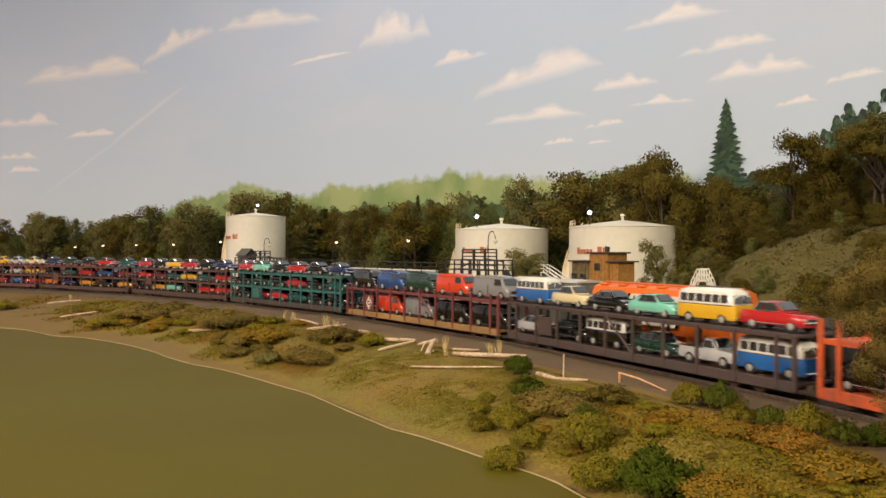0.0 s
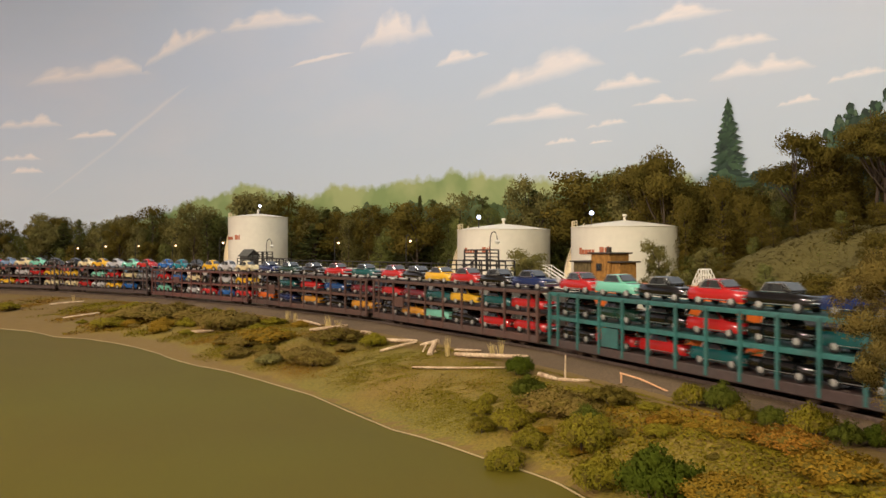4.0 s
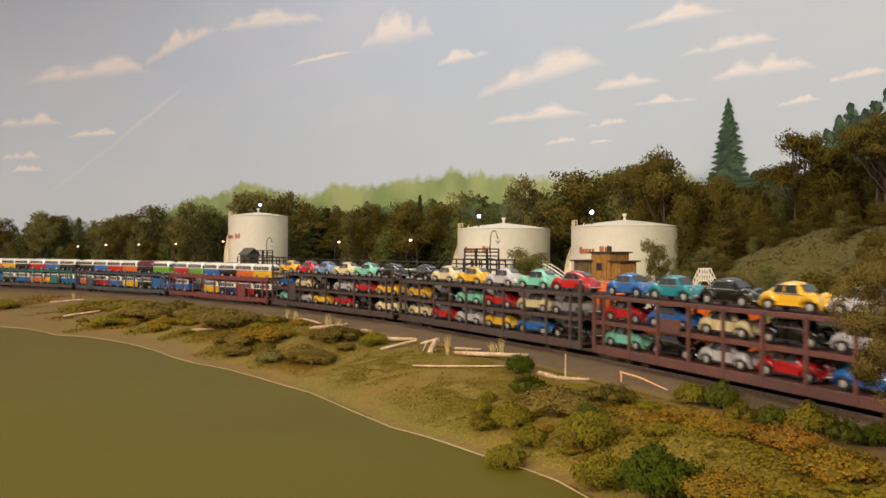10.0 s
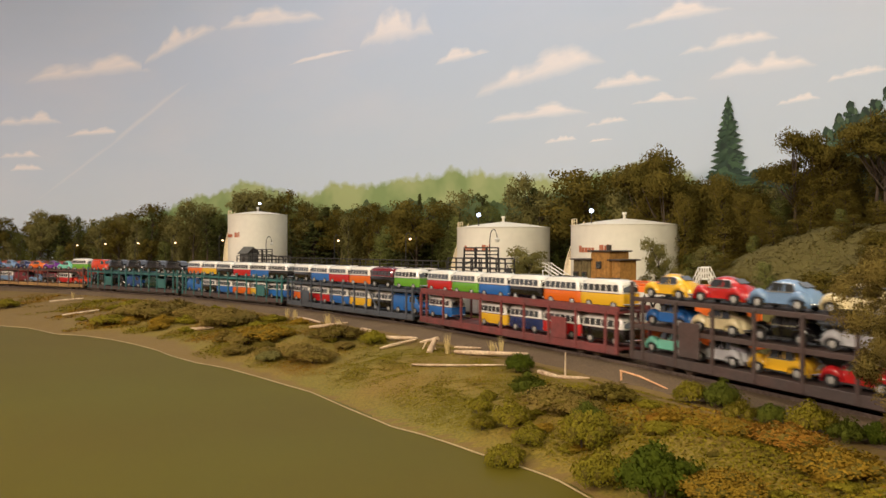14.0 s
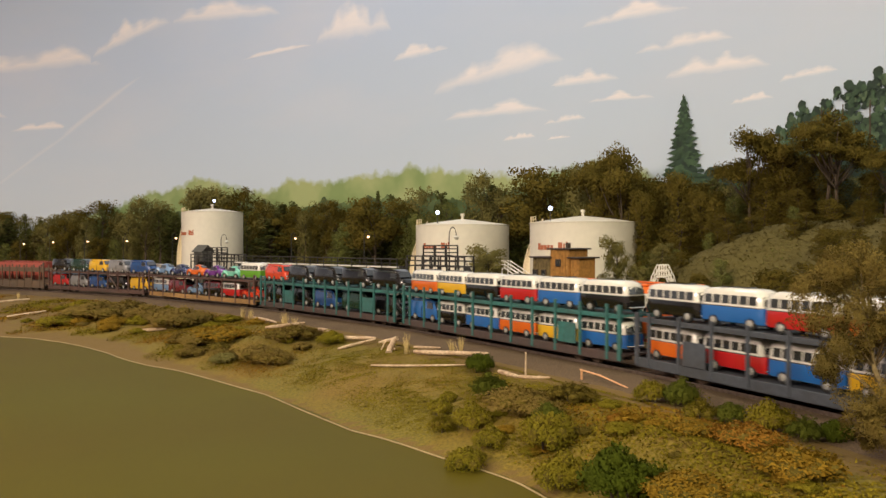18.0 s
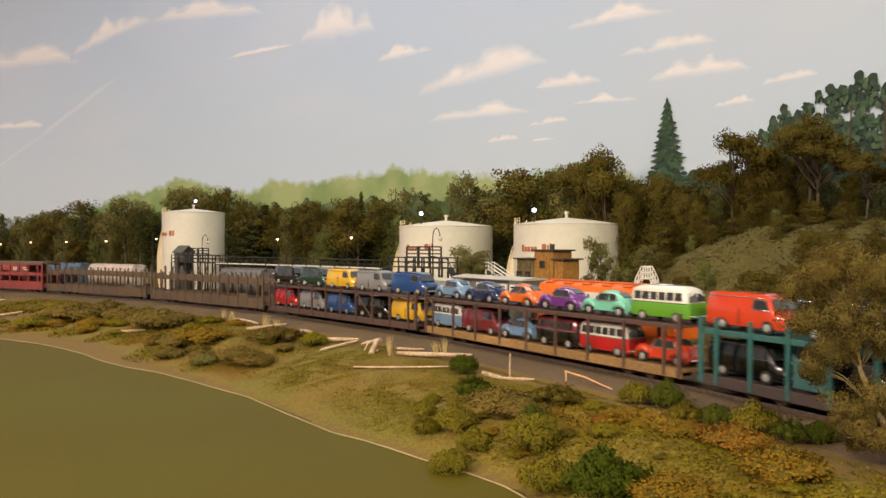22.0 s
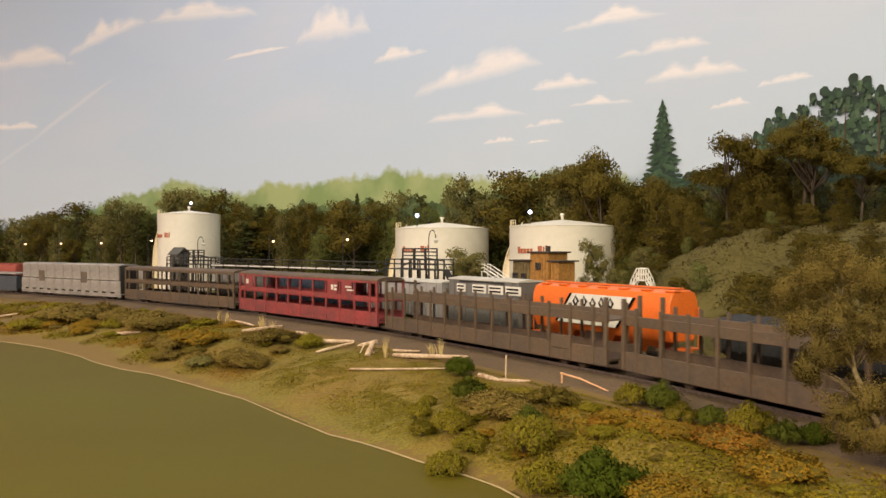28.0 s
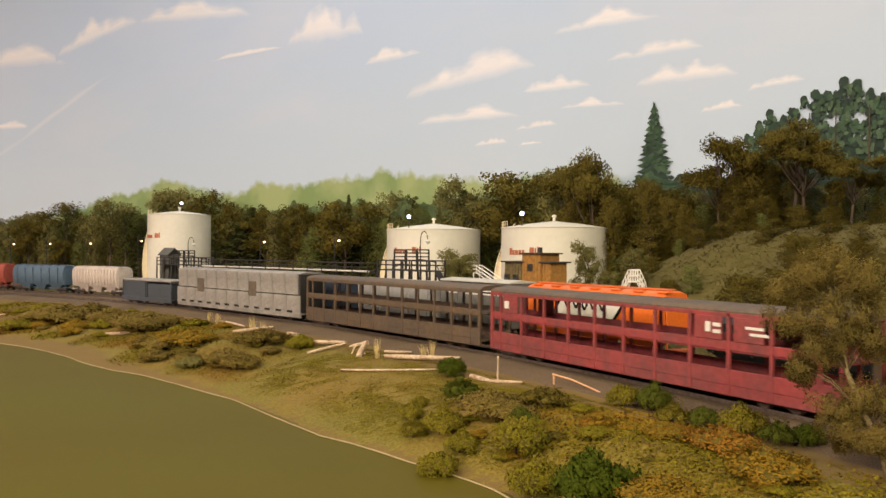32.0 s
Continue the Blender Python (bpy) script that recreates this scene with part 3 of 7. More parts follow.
def soft_hill():
    """Hills brushed thinly into the sky along their upper edge."""
    m = sky_material()
    m.name = "painted_spring_green"
    nt = m.node_tree
    b = nt.nodes["Principled BSDF"]
    under = b.inputs["Base Color"].links[0].from_socket
    at, co = nt.nodes.new("ShaderNodeAttribute"), nt.nodes.new("ShaderNodeTexCoord")
    at.attribute_name = "cover"
    leafy, broad = nt.nodes.new("ShaderNodeTexNoise"), nt.nodes.new("ShaderNodeTexNoise")
    leafy.inputs["Scale"].default_value, leafy.inputs["Detail"].default_value = 55, 3
    broad.inputs["Scale"].default_value, broad.inputs["Detail"].default_value = 9, 3
    for n in (leafy, broad):
        nt.links.new(co.outputs["Object"], n.inputs["Vector"])
    wob = nt.nodes.new("ShaderNodeMath")
    wob.operation = "MULTIPLY_ADD"
    wob.inputs[1].default_value = 0.9
    nt.links.new(leafy.outputs["Fac"], wob.inputs[0])
    nt.links.new(at.outputs["Fac"], wob.inputs[2])
    edge = nt.nodes.new("ShaderNodeMapRange")
    edge.inputs["From Min"].default_value, edge.inputs["From Max"].default_value = 0.72, 1.18
    nt.links.new(wob.outputs[0], edge.inputs["Value"])
    tone = nt.nodes.new("ShaderNodeMapRange")
    tone.inputs["From Min"].default_value, tone.inputs["From Max"].default_value = 0.40, 0.60
    nt.links.new(broad.outputs["Fac"], tone.inputs["Value"])
    green, over = nt.nodes.new("ShaderNodeMix"), nt.nodes.new("ShaderNodeMix")
    green.data_type = over.data_type = "RGBA"
    green.inputs["A"].default_value, green.inputs["B"].default_value = (0.36, 0.42, 0.19, 1), (0.22, 0.31, 0.12, 1)
    nt.links.new(tone.outputs["Result"], green.inputs["Factor"])
    nt.links.new(edge.outputs["Result"], over.inputs["Factor"])
    nt.links.new(under, over.inputs["A"])
    nt.links.new(green.outputs["Result"], over.inputs["B"])
    nt.links.new(over.outputs["Result"], b.inputs["Base Color"])
    vs, fs, cover, k = [], [], [], 0
    s = HILL[0][0]
    while s < HILL[-1][0]:
        z = lerp_table(HILL, s) + 0.012 * (2.0 * abs(noise.noise(Vector((s * 15, 3, 1.1)))) + 0.5 * abs(noise.noise(Vector((s * 38, 8, 1.1)))) - 0.5)
        for zz, c in ((-0.02, 1.0), (z - 0.022, 1.0), (z + 0.012, 0.0)):
            vs.append((*rail_at(s, BACK - 0.0006)[:2], zz))
            cover.append(c)
        if k:
            for j in (0, 1):
                fs.append((3 * k - 3 + j, 3 * k + j, 3 * k + 1 + j, 3 * k - 2 + j))
        s += 0.005
        k += 1
    me = bpy.data.meshes.new("painted_hill")
    me.from_pydata(vs, [], fs)
    layer = me.attributes.new("cover", "FLOAT", "POINT")
    for i, c in enumerate(cover):
        layer.data[i].value = c
    me.shade_smooth()
    me.materials.append(m)
    part("painted_hill", me, None, backdrop, "bright spring-green painted hills")


soft_hill()
painted_band("painted_wood", FARWOOD, 0.0018, wood_paint, 0.012, "mid-green painted wood")


tree_dark = shade("painted_tree_dark_green", (0.012, 0.030, 0.020), 0.7, 0, 90, 0.25, 0, (0.022, 0.050, 0.030), 30)
NIGHTWOOD = [(2.44, 0.16), (2.5, 0.205), (2.56, 0.20), (2.62, 0.195), (2.68, 0.215), (2.74, 0.235), (2.80, 0.235), (3.1, 0.22)]
painted_band("painted_wood", NIGHTWOOD, 0.0015, tree_dark, 0.012, "dark teal-green painted wood")


def painted_patch(name, pts, depth, material, label=""):
    part(name, Shape().add([(*rail_at(s, BACK - depth)[:2], z) for s, z in pts], [tuple(range(len(pts)))]), material, backdrop, label)


def painted_conifer(s, z0, z1, w):
    n = 14
    for side in (-1, 1):
        for k in range(n):
            f = (k + 0.6) / n
            z, r = z1 - (z1 - z0) * f, w * (0.10 + 0.90 * f ** 0.85)
            d = (z1 - z0) / n
            tip = s + side * r * random.uniform(0.72, 1.15)
            painted_patch("painted_bough", [(s - side * 0.002, z + d * 1.1), (s + side * r * 0.55, z + d * 0.35), (tip, z - d * random.uniform(-0.1, 0.7)), (s + side * r * 0.62, z - d * 0.55), (s - side * 0.002, z - d * 0.9)][::side], 0.0024 + 0.00004 * k, tree_dark if (k + side) % 3 == 0 else tree_paint)
    painted_patch("painted_tip", [(s - 0.0022, z1 - 0.008), (s + 0.0022, z1 - 0.008), (s + 0.0004, z1 + 0.007), (s - 0.0004, z1 + 0.007)], 0.0030, tree_dark)


painted_conifer(2.505, 0.185, 0.322, 0.035)


def dabs(name, spots, depth, material, label=""):
    """Brush dabs on the backdrop: (s, z, half width, half height) each."""
    sh = Shape()
    for i, (s, z, rx, rz) in enumerate(spots):
        pts = []
        for j in range(14):
            q = 2 * math.pi * j / 14
            e = 1 + 0.45 * noise.noise(Vector((s * 300 + 1.8 * math.cos(q), z * 300 + 1.8 * math.sin(q), depth * 3000)))
            pts.append((*rail_at(s + rx * e * math.cos(q), BACK - depth - 0.000003 * i)[:2], z + rz * e * math.sin(q)))
        sh.add(pts, [tuple(range(14))])
    part(name, sh, material, backdrop, label)


tree_light = shade("painted_tree_light_green", (0.085, 0.135, 0.070), 0.7, 0, 90, 0.25, 0, (0.055, 0.100, 0.055), 40)
tree_teal = shade("painted_emerald_shrub", (0.010, 0.105, 0.055), 0.7, 0, 90, 0.2, 0, (0.016, 0.070, 0.035), 40)
SKYLINE = [(2.636, 0.250), (2.650, 0.268), (2.664, 0.282), (2.681, 0.272), (2.690, 0.281), (2.704, 0.294), (2.717, 0.300), (2.730, 0.296), (2.741, 0.294), (2.748, 0.310), (2.762, 0.304), (2.776, 0.288), (2.80, 0.288), (2.83, 0.283), (2.90, 0.27)]
HOLES = ((2.707, 0.276, 0.009), (2.738, 0.261, 0.008), (2.765, 0.262, 0.007), (2.690, 0.262, 0.005))
crown_dabs = {"dark": [], "mid": [], "light": []}
for s, top in SKYLINE:
    crown_dabs["dark"].append((s, top, random.uniform(0.0040, 0.0058), random.uniform(0.0060, 0.0085)))
for k in range(1500):
    s = random.uniform(2.638, 2.88)
    top = lerp_table(SKYLINE, s) - 0.002
    z = random.uniform(0.205, top)
    if any((s - a) ** 2 + (z - b) ** 2 < r * r for a, b, r in HOLES) or random.random() < 0.15 * (top - z < 0.01):
        continue
    q = random.random() + 0.25 * noise.noise(Vector((s * 70, z * 70, 4)))
    crown_dabs["dark" if q < 0.50 else "mid" if q < 0.84 else "light"].append((s, z, random.uniform(0.0013, 0.0036), random.uniform(0.0018, 0.0050)))
crown_mass = []
for k in range(170):
    s = random.uniform(2.645, 2.88)
    z = random.uniform(0.205, lerp_table(SKYLINE, s) - 0.007)
    if not any((s - a) ** 2 + (z - b) ** 2 < (r + 0.004) ** 2 for a, b, r in HOLES):
        crown_mass.append((s, z, random.uniform(0.004, 0.007), random.uniform(0.005, 0.009)))
dabs("painted_tree_crown", crown_mass, 0.0013, tree_dark)
for key, depth, mat in (("dark", 0.0020, tree_dark), ("mid", 0.0030, tree_paint), ("light", 0.0040, tree_light)):
    dabs("painted_tree_crown", crown_dabs[key], depth, mat, "dabbed painted tree crowns")
skirt = {"dark": [], "mid": []}
for k in range(150):
    f = random.random()
    z = 0.322 - 0.165 * f
    w = 0.036 * f ** 0.9 + 0.022 * smooth(0.62, 0.9, f)
    u = random.uniform(-1, 1)
    skirt["mid" if random.random() < 0.45 else "dark"].append((2.505 + w * u, z - 0.006 * abs(u), random.uniform(0.0015, 0.0045) * (0.5 + f), random.uniform(0.0015, 0.0035)))
dabs("painted_bough", skirt["dark"], 0.0032, tree_dark)
dabs("painted_bough", skirt["mid"], 0.0040, tree_paint)
dabs("painted_shrub", [(s + random.uniform(-0.01, 0.01), z + random.uniform(-0.006, 0.006), random.uniform(0.005, 0.010), random.uniform(0.004, 0.008)) for s, z in ((2.635, 0.150), (2.650, 0.152), (2.662, 0.148), (2.675, 0.152), (2.688, 0.154), (2.700, 0.150), (2.56, 0.165), (2.575, 0.17), (2.755, 0.150), (2.770, 0.152), (2.785, 0.150), (2.80, 0.150))], 0.0044, tree_teal, "bright emerald painted shrubs")
for s in (2.688, 2.712, 2.741, 2.776):
    painted_patch("painted_trunk", [(s - 0.0011, 0.20), (s + 0.0011, 0.20), (s + 0.0006, 0.275), (s - 0.0006, 0.275)], 0.0048, bark)

# ---- oil tanks ----


def polar(r, a, z):
    return (r * math.cos(a), r * math.sin(a), z)


def oil_tank(m, r, h, face, words, label, lean=0):
    """face: the direction, in degrees in the tank's space, that the sign faces."""
    root = thing("oil_tank", m, label, "storage tank", "tanks of the oil depot")
    n = 64
    prof = [(r, 0.0), (r, h * 0.25), (r * 1.0025, h * 0.251), (r * 1.0025, h * 0.256), (r, h * 0.257), (r, h * 0.5), (r * 1.0025, h * 0.501), (r * 1.0025, h * 0.506), (r, h * 0.507), (r, h * 0.75), (r * 1.0025, h * 0.751), (r * 1.0025, h * 0.756), (r, h * 0.757), (r, h - 0.0015), (r * 1.012, h - 0.001), (r * 1.012, h)]
    part("shell", Shape().loft([[polar(q, 2 * math.pi * k / n, z) for k in range(n)] for q, z in prof]), tank_white, root, soft=30)
    part("roof", Shape().loft([[polar(q, 2 * math.pi * k / n, z) for k in range(n)] for q, z in ((r * 1.01, h), (r * 0.5, h + r * 0.075), (0.001, h + r * 0.13))]), tank_white, root, soft=30)
    part("vent", Shape().tube([(0, 0, h + r * 0.12), (0, 0, h + r * 0.13 + 0.006)], 0.0022, 10).tube([(0, 0, h + r * 0.13 + 0.006), (0, 0, h + r * 0.13 + 0.009)], [0.004, 0.003], 10), tank_white, root)
    a0 = radians(face)
    left = a0 - radians(86)
    k = 16
    def turn(f):
        return left + radians(20) - radians(70) * f
    for i in range(k):
        a, b, z, z2 = turn(i / k), turn((i + 1) / k), h * i / k, h * (i + 1) / k
        lo, hi = r * 1.020, r * 1.125
        tread = Shape().add([polar(lo, a, z), polar(hi, a, z), polar(hi, b, z2), polar(lo, b, z2), polar(lo, a, z + 0.0016), polar(hi, a, z + 0.0016), polar(hi, b, z2 + 0.0016), polar(lo, b, z2 + 0.0016)],
                            [(3, 2, 1, 0), (4, 5, 6, 7), (0, 1, 5, 4), (1, 2, 6, 5), (2, 3, 7, 6), (3, 0, 4, 7)])
        part("stair_tread", tread, ladder_cream, root)
    for q, up, w in ((1.130, 0.0, 0.0017), (1.020, 0.0, 0.0012), (1.135, 0.0080, 0.0009)):
        part("stringer" if up == 0 else "handrail", Shape().tube([polar(r * q, turn(i / k), max(h * i / k + up, 0.002)) for i in range(k + 1)], w, 6), ladder_cream, root)
    for i in range(7):
        a = left + radians(-14 + 6.5 * i)
        part("railing_post", Shape().tube([polar(r * 0.985, a, h), polar(r * 0.985, a, h + 0.0085)], 0.0006, 5), ladder_cream, root)
    for dz in (0.0045, 0.0085):
        part("railing_bar", Shape().tube([polar(r * 0.985, left + radians(-14 + 3 * i), h + dz) for i in range(14)], 0.0005, 5), ladder_cream, root)
    la = a0 - radians(lean) if words > 0 else a0 + radians(30)
    lr = r * 0.82 if words > 0 else r * 0.12
    base = h + (0.006 if words > 0 else 0.012)
    lamp = part("lamp_post", Shape().tube([polar(lr, la, h), polar(lr, la, base + 0.011)], 0.0008, 6), steel_dark, root)
    part("bulb", Shape().loft([[tuple(Vector(polar(lr, la, base + 0.0135)) + Vector((0.0033 * math.sin(p) * math.cos(q), 0.0033 * math.sin(p) * math.sin(q), 0.0033 * math.cos(p)))) for q in (2 * math.pi * j / 10 for j in range(10))] for p in (0.05, 0.6, 1.2, 1.8, 2.4, 3.09)]), lamp_cold, lamp, "cold white lit bulb")
    x = -0.5 * SIGN_SPAN
    for i, (w, hh, dz) in enumerate(SIGN):
        a = a0 + radians(-34 if words > 0 else -58) + (x + w / 2) / r
        mm = Matrix.Rotation(a, 4, "Z") @ Matrix.Translation((r * 1.002, 0, h * 0.69 + dz))
        part("sign_stroke", Shape().box(-0.0004, 0.0006, -w / 2, w / 2, 0, hh, mm), sign_red, root)
        x += w + 0.0016
    return root


SIGN = [(0.005, 0.0095, 0), (0.0042, 0.0068, 0), (0.0052, 0.0068, 0), (0.0042, 0.0068, 0), (0.004, 0.0068, 0), (0.0052, 0.0001, 0), (0.0062, 0.0105, 0), (0.0022, 0.0095, 0), (0.0022, 0.0115, 0)]
SIGN_SPAN = sum(w + 0.0016 for w, _, _ in SIGN)


def facing(x, y):
    return math.degrees(math.atan2(-y, -x))


for x, y, r, h, words, label in ((-0.425, 1.75, 0.0665, 0.167, -1, "tall white steel oil tank with red painted sign"), (0.101, 1.28, 0.0775, 0.127, 1, "wide white steel oil tank with stair and red sign"),
                                 (0.266, 1.12, 0.0775, 0.127, 1, "wide white steel oil tank with lit lamp on its roof")):
    oil_tank(Matrix.Translation((x, y, Z0 - 0.0065)), r, h, facing(x, y), words, label, 46 if x > 0.2 else 39)

# ---- trees, built once a kind ----


def leaf_clump(s, c, r, n, size, squash=0.8, heart=None):
    for _ in range(n):
        d = Vector((random.gauss(0, 1), random.gauss(0, 1), random.gauss(0, 1)))
        d.normalize()
        p = c + Vector((d.x, d.y, d.z * squash)) * r * random.uniform(0.45, 1.0)
        a = Vector((random.gauss(0, 1), random.gauss(0, 1), random.gauss(0, 1))).normalized() * size * random.uniform(0.6, 1.3)
        b = a.orthogonal().normalized() * size * random.uniform(0.4, 1.0)
        s.leaf(p, a, b, ((p - c).normalized() * 0.45 + (p - heart).normalized() if heart else p - c).normalized())


def tree(kind, leaves, label, clumps=70, per=16, size=0.0036):
    """A tree one metre tall in its own space times 0.2: scaled when set."""
    root = thing("tree", Matrix(), label, "tree", "trees behind the railway")
    h = 0.2
    lean = Vector((random.uniform(-0.08, 0.08), random.uniform(-0.08, 0.08), 0)) * h
    tr = Shape()
    pts = [lean * f * f + Vector((0.002 * math.sin(9 * f + clumps), 0.002 * math.cos(7 * f), h * 0.9 * f)) for f in (0, 0.25, 0.5, 0.75, 1)]
    tr.tube(pts, [0.0042, 0.0034, 0.0026, 0.0017, 0.0007], 7)
    crown = Leaves()
    spots = []
    if kind == "broad":
        for k in range(9):
            a, z = 2.4 * k + random.uniform(-0.4, 0.4), h * (0.40 + 0.055 * k)
            spots.append(Vector((math.cos(a), math.sin(a), 0)) * h * random.uniform(0.14, 0.27) * (1.15 - 0.05 * k) + Vector((0, 0, z + 0.03)))
        for c in spots:
            base = lean * 0.4 + Vector((0, 0, max(c.z - 0.045, h * 0.22)))
            tr.tube([base, (base + c) / 2 + Vector((0, 0, 0.006)), c], [0.0016, 0.0011, 0.0005], 5)
        for i in range(clumps):
            c = spots[i % 9] + Vector((random.gauss(0, 1), random.gauss(0, 1), random.gauss(0, 0.6))) * h * 0.06
            leaf_clump(crown, c, random.uniform(0.012, 0.022), per, size, 0.7, spots[i % 9] - Vector((0, 0, 0.012)))
    elif kind == "umbrella":
        for k in range(11):
            a, d = 2.4 * k, h * 0.30 * math.sqrt((k + 0.4) / 11)
            spots.append(Vector((d * math.cos(a), d * math.sin(a), h * (0.90 - 1.9 * (d / h) ** 2 - 0.10 * (k % 3)))))
        for c in spots:
            base = lean * 0.4 + Vector((0, 0, h * random.uniform(0.30, 0.5)))
            tr.tube([base, base * 0.45 + c * 0.55 + Vector((0, 0, -0.006)), c], [0.0020, 0.0013, 0.0005], 5)
        for i in range(clumps):
            c = spots[i % 11] + Vector((random.gauss(0, 1), random.gauss(0, 1), random.gauss(0, 0.45))) * h * 0.05
            leaf_clump(crown, c, random.uniform(0.010, 0.018), per, size, 0.55, spots[i % 11] - Vector((0, 0, 0.020)))
    elif kind == "bushy":
        for i in range(clumps):
            f = random.uniform(0.08, 1.0)
            rad = h * 0.27 * (1.0 - abs(f - 0.45) ** 1.6 * 1.3) * math.sqrt(random.random())
            a = random.uniform(0, 6.283)
            c = lean * f + Vector((rad * math.cos(a), rad * math.sin(a), h * f * 0.94))
            leaf_clump(crown, c, random.uniform(0.012, 0.020), per, size, 0.9, Vector((0, 0, h * f * 0.80)))
            if i % 6 == 0:
                tr.tube([lean * f + Vector((0, 0, max(h * f * 0.8, 0.01))), c], [0.0012, 0.0004], 5)
    elif kind == "conifer":
        for i in range(clumps):
            f = (i + random.random()) / clumps
            rad = h * 0.17 * (1.02 - f) ** 0.8 * random.uniform(0.35, 1.0)
            a = 2.4 * i
            c = lean * f + Vector((rad * math.cos(a), rad * math.sin(a), h * (0.16 + 0.82 * f)))
            tr.tube([lean * f + Vector((0, 0, h * (0.17 + 0.80 * f))), c], [0.0009, 0.0003], 4)
            leaf_clump(crown, c, 0.010 * (1.15 - f), per, size, 0.45)
    else:                                                                   # scraggly: bare stem, few tufts
        for i in range(clumps):
            f = 0.45 + 0.55 * (i + random.random()) / clumps
            rad = h * 0.14 * random.uniform(0.1, 1.0) * (1.2 - 0.6 * f)
            a = random.uniform(0, 6.283)
            c = lean * f + Vector((rad * math.cos(a), rad * math.sin(a), h * f * 0.96))
            tr.tube([lean * f + Vector((0, 0, h * f * 0.9)), c], [0.0009, 0.0003], 4)
            leaf_clump(crown, c, random.uniform(0.006, 0.012), per, size, 0.5)
    part("trunk", tr, bark, root, soft=True)
    part("crown", crown, LEAF[leaves], root)
    return root


TREES = {}
for key, kind, leaves, text, args in (("broad", "broad", "olive", "broad olive-green model tree with branching crown", (130, 44, 0.0027)), ("umbrella", "umbrella", "olive", "flat-topped olive-brown model tree on the hill", (200, 52, 0.0020)), ("thick", "bushy", "olive", "dense olive-brown model tree on the hill", (220, 46, 0.0021)), ("broad2", "broad", "dark", "dark broad-crowned model tree at the wood's edge", (130, 44, 0.0027)),
                                      ("bushy", "bushy", "dark", "dark bushy model tree in the wood", (130, 40, 0.0024)), ("bushy2", "bushy", "olive", "olive bushy model tree in the wood", (130, 40, 0.0024)), ("bushy3", "bushy", "green", "dark green bushy model tree in the wood", (130, 40, 0.0024)),
                                      ("conifer", "conifer", "pine", "dark pointed model conifer", (120, 22, 0.0026)), ("scrag", "scrag", "pine", "scraggly dark model pine with bare stem", (34, 36, 0.0024))):
    TREES[key] = [tree(kind, leaves, text, *args), False]


def plant(key, s, off, top, turn=None, wide=1.0):
    """Set a tree so that its tip reaches top over the rail."""
    z = ground_z(s, off)
    k = max(top - z, 0.03) / 0.2
    m = on_line(s, off, z - 0.002, random.uniform(0, 360) if turn is None else turn) @ Matrix.Diagonal((k * wide, k * wide, k, 1))
    rec = TREES[key]
    if not rec[1]:
        rec[1] = True
        rec[0].matrix_basis = m
        return rec[0]
    return copy_thing(rec[0], m)


CANOPY = [(0.0, 0.15), (0.598, 0.163), (0.761, 0.166), (0.853, 0.174), (1.038, 0.174), (1.111, 0.191), (1.24, 0.183), (1.376, 0.222), (1.456, 0.204), (1.56, 0.217), (1.645, 0.214), (1.711, 0.183), (1.807, 0.198), (1.884, 0.195), (2.014, 0.204), (2.122, 0.202), (2.172, 0.191), (2.232, 0.212), (2.354, 0.194), (2.389, 0.206), (2.5, 0.225), (3.2, 0.23)]
for row, (off, step, lo, hi) in enumerate(((0.550, 0.036, 1.02, 1.27), (0.50, 0.040, 0.92, 1.20), (0.45, 0.050, 0.60, 1.02))):
    s = 0.1 + 0.02 * row
    while s < 3.1:
        if s < 2.43 and not (row == 2 and (s > 2.05 or 1.45 < s < 1.85)):
            key = random.choice(("bushy", "bushy2", "bushy3", "broad2", "bushy3", "bushy", "bushy2", "broad", "conifer", "bushy3", "scrag"))
            grow = 1.6 if key == "conifer" else 1.0
            plant(key, s, off + random.uniform(-0.02, 0.02), lerp_table(CANOPY, s) * random.uniform(lo, hi), wide=grow * random.uniform(0.7, 1.15))
        s += step * random.uniform(0.75, 1.25)
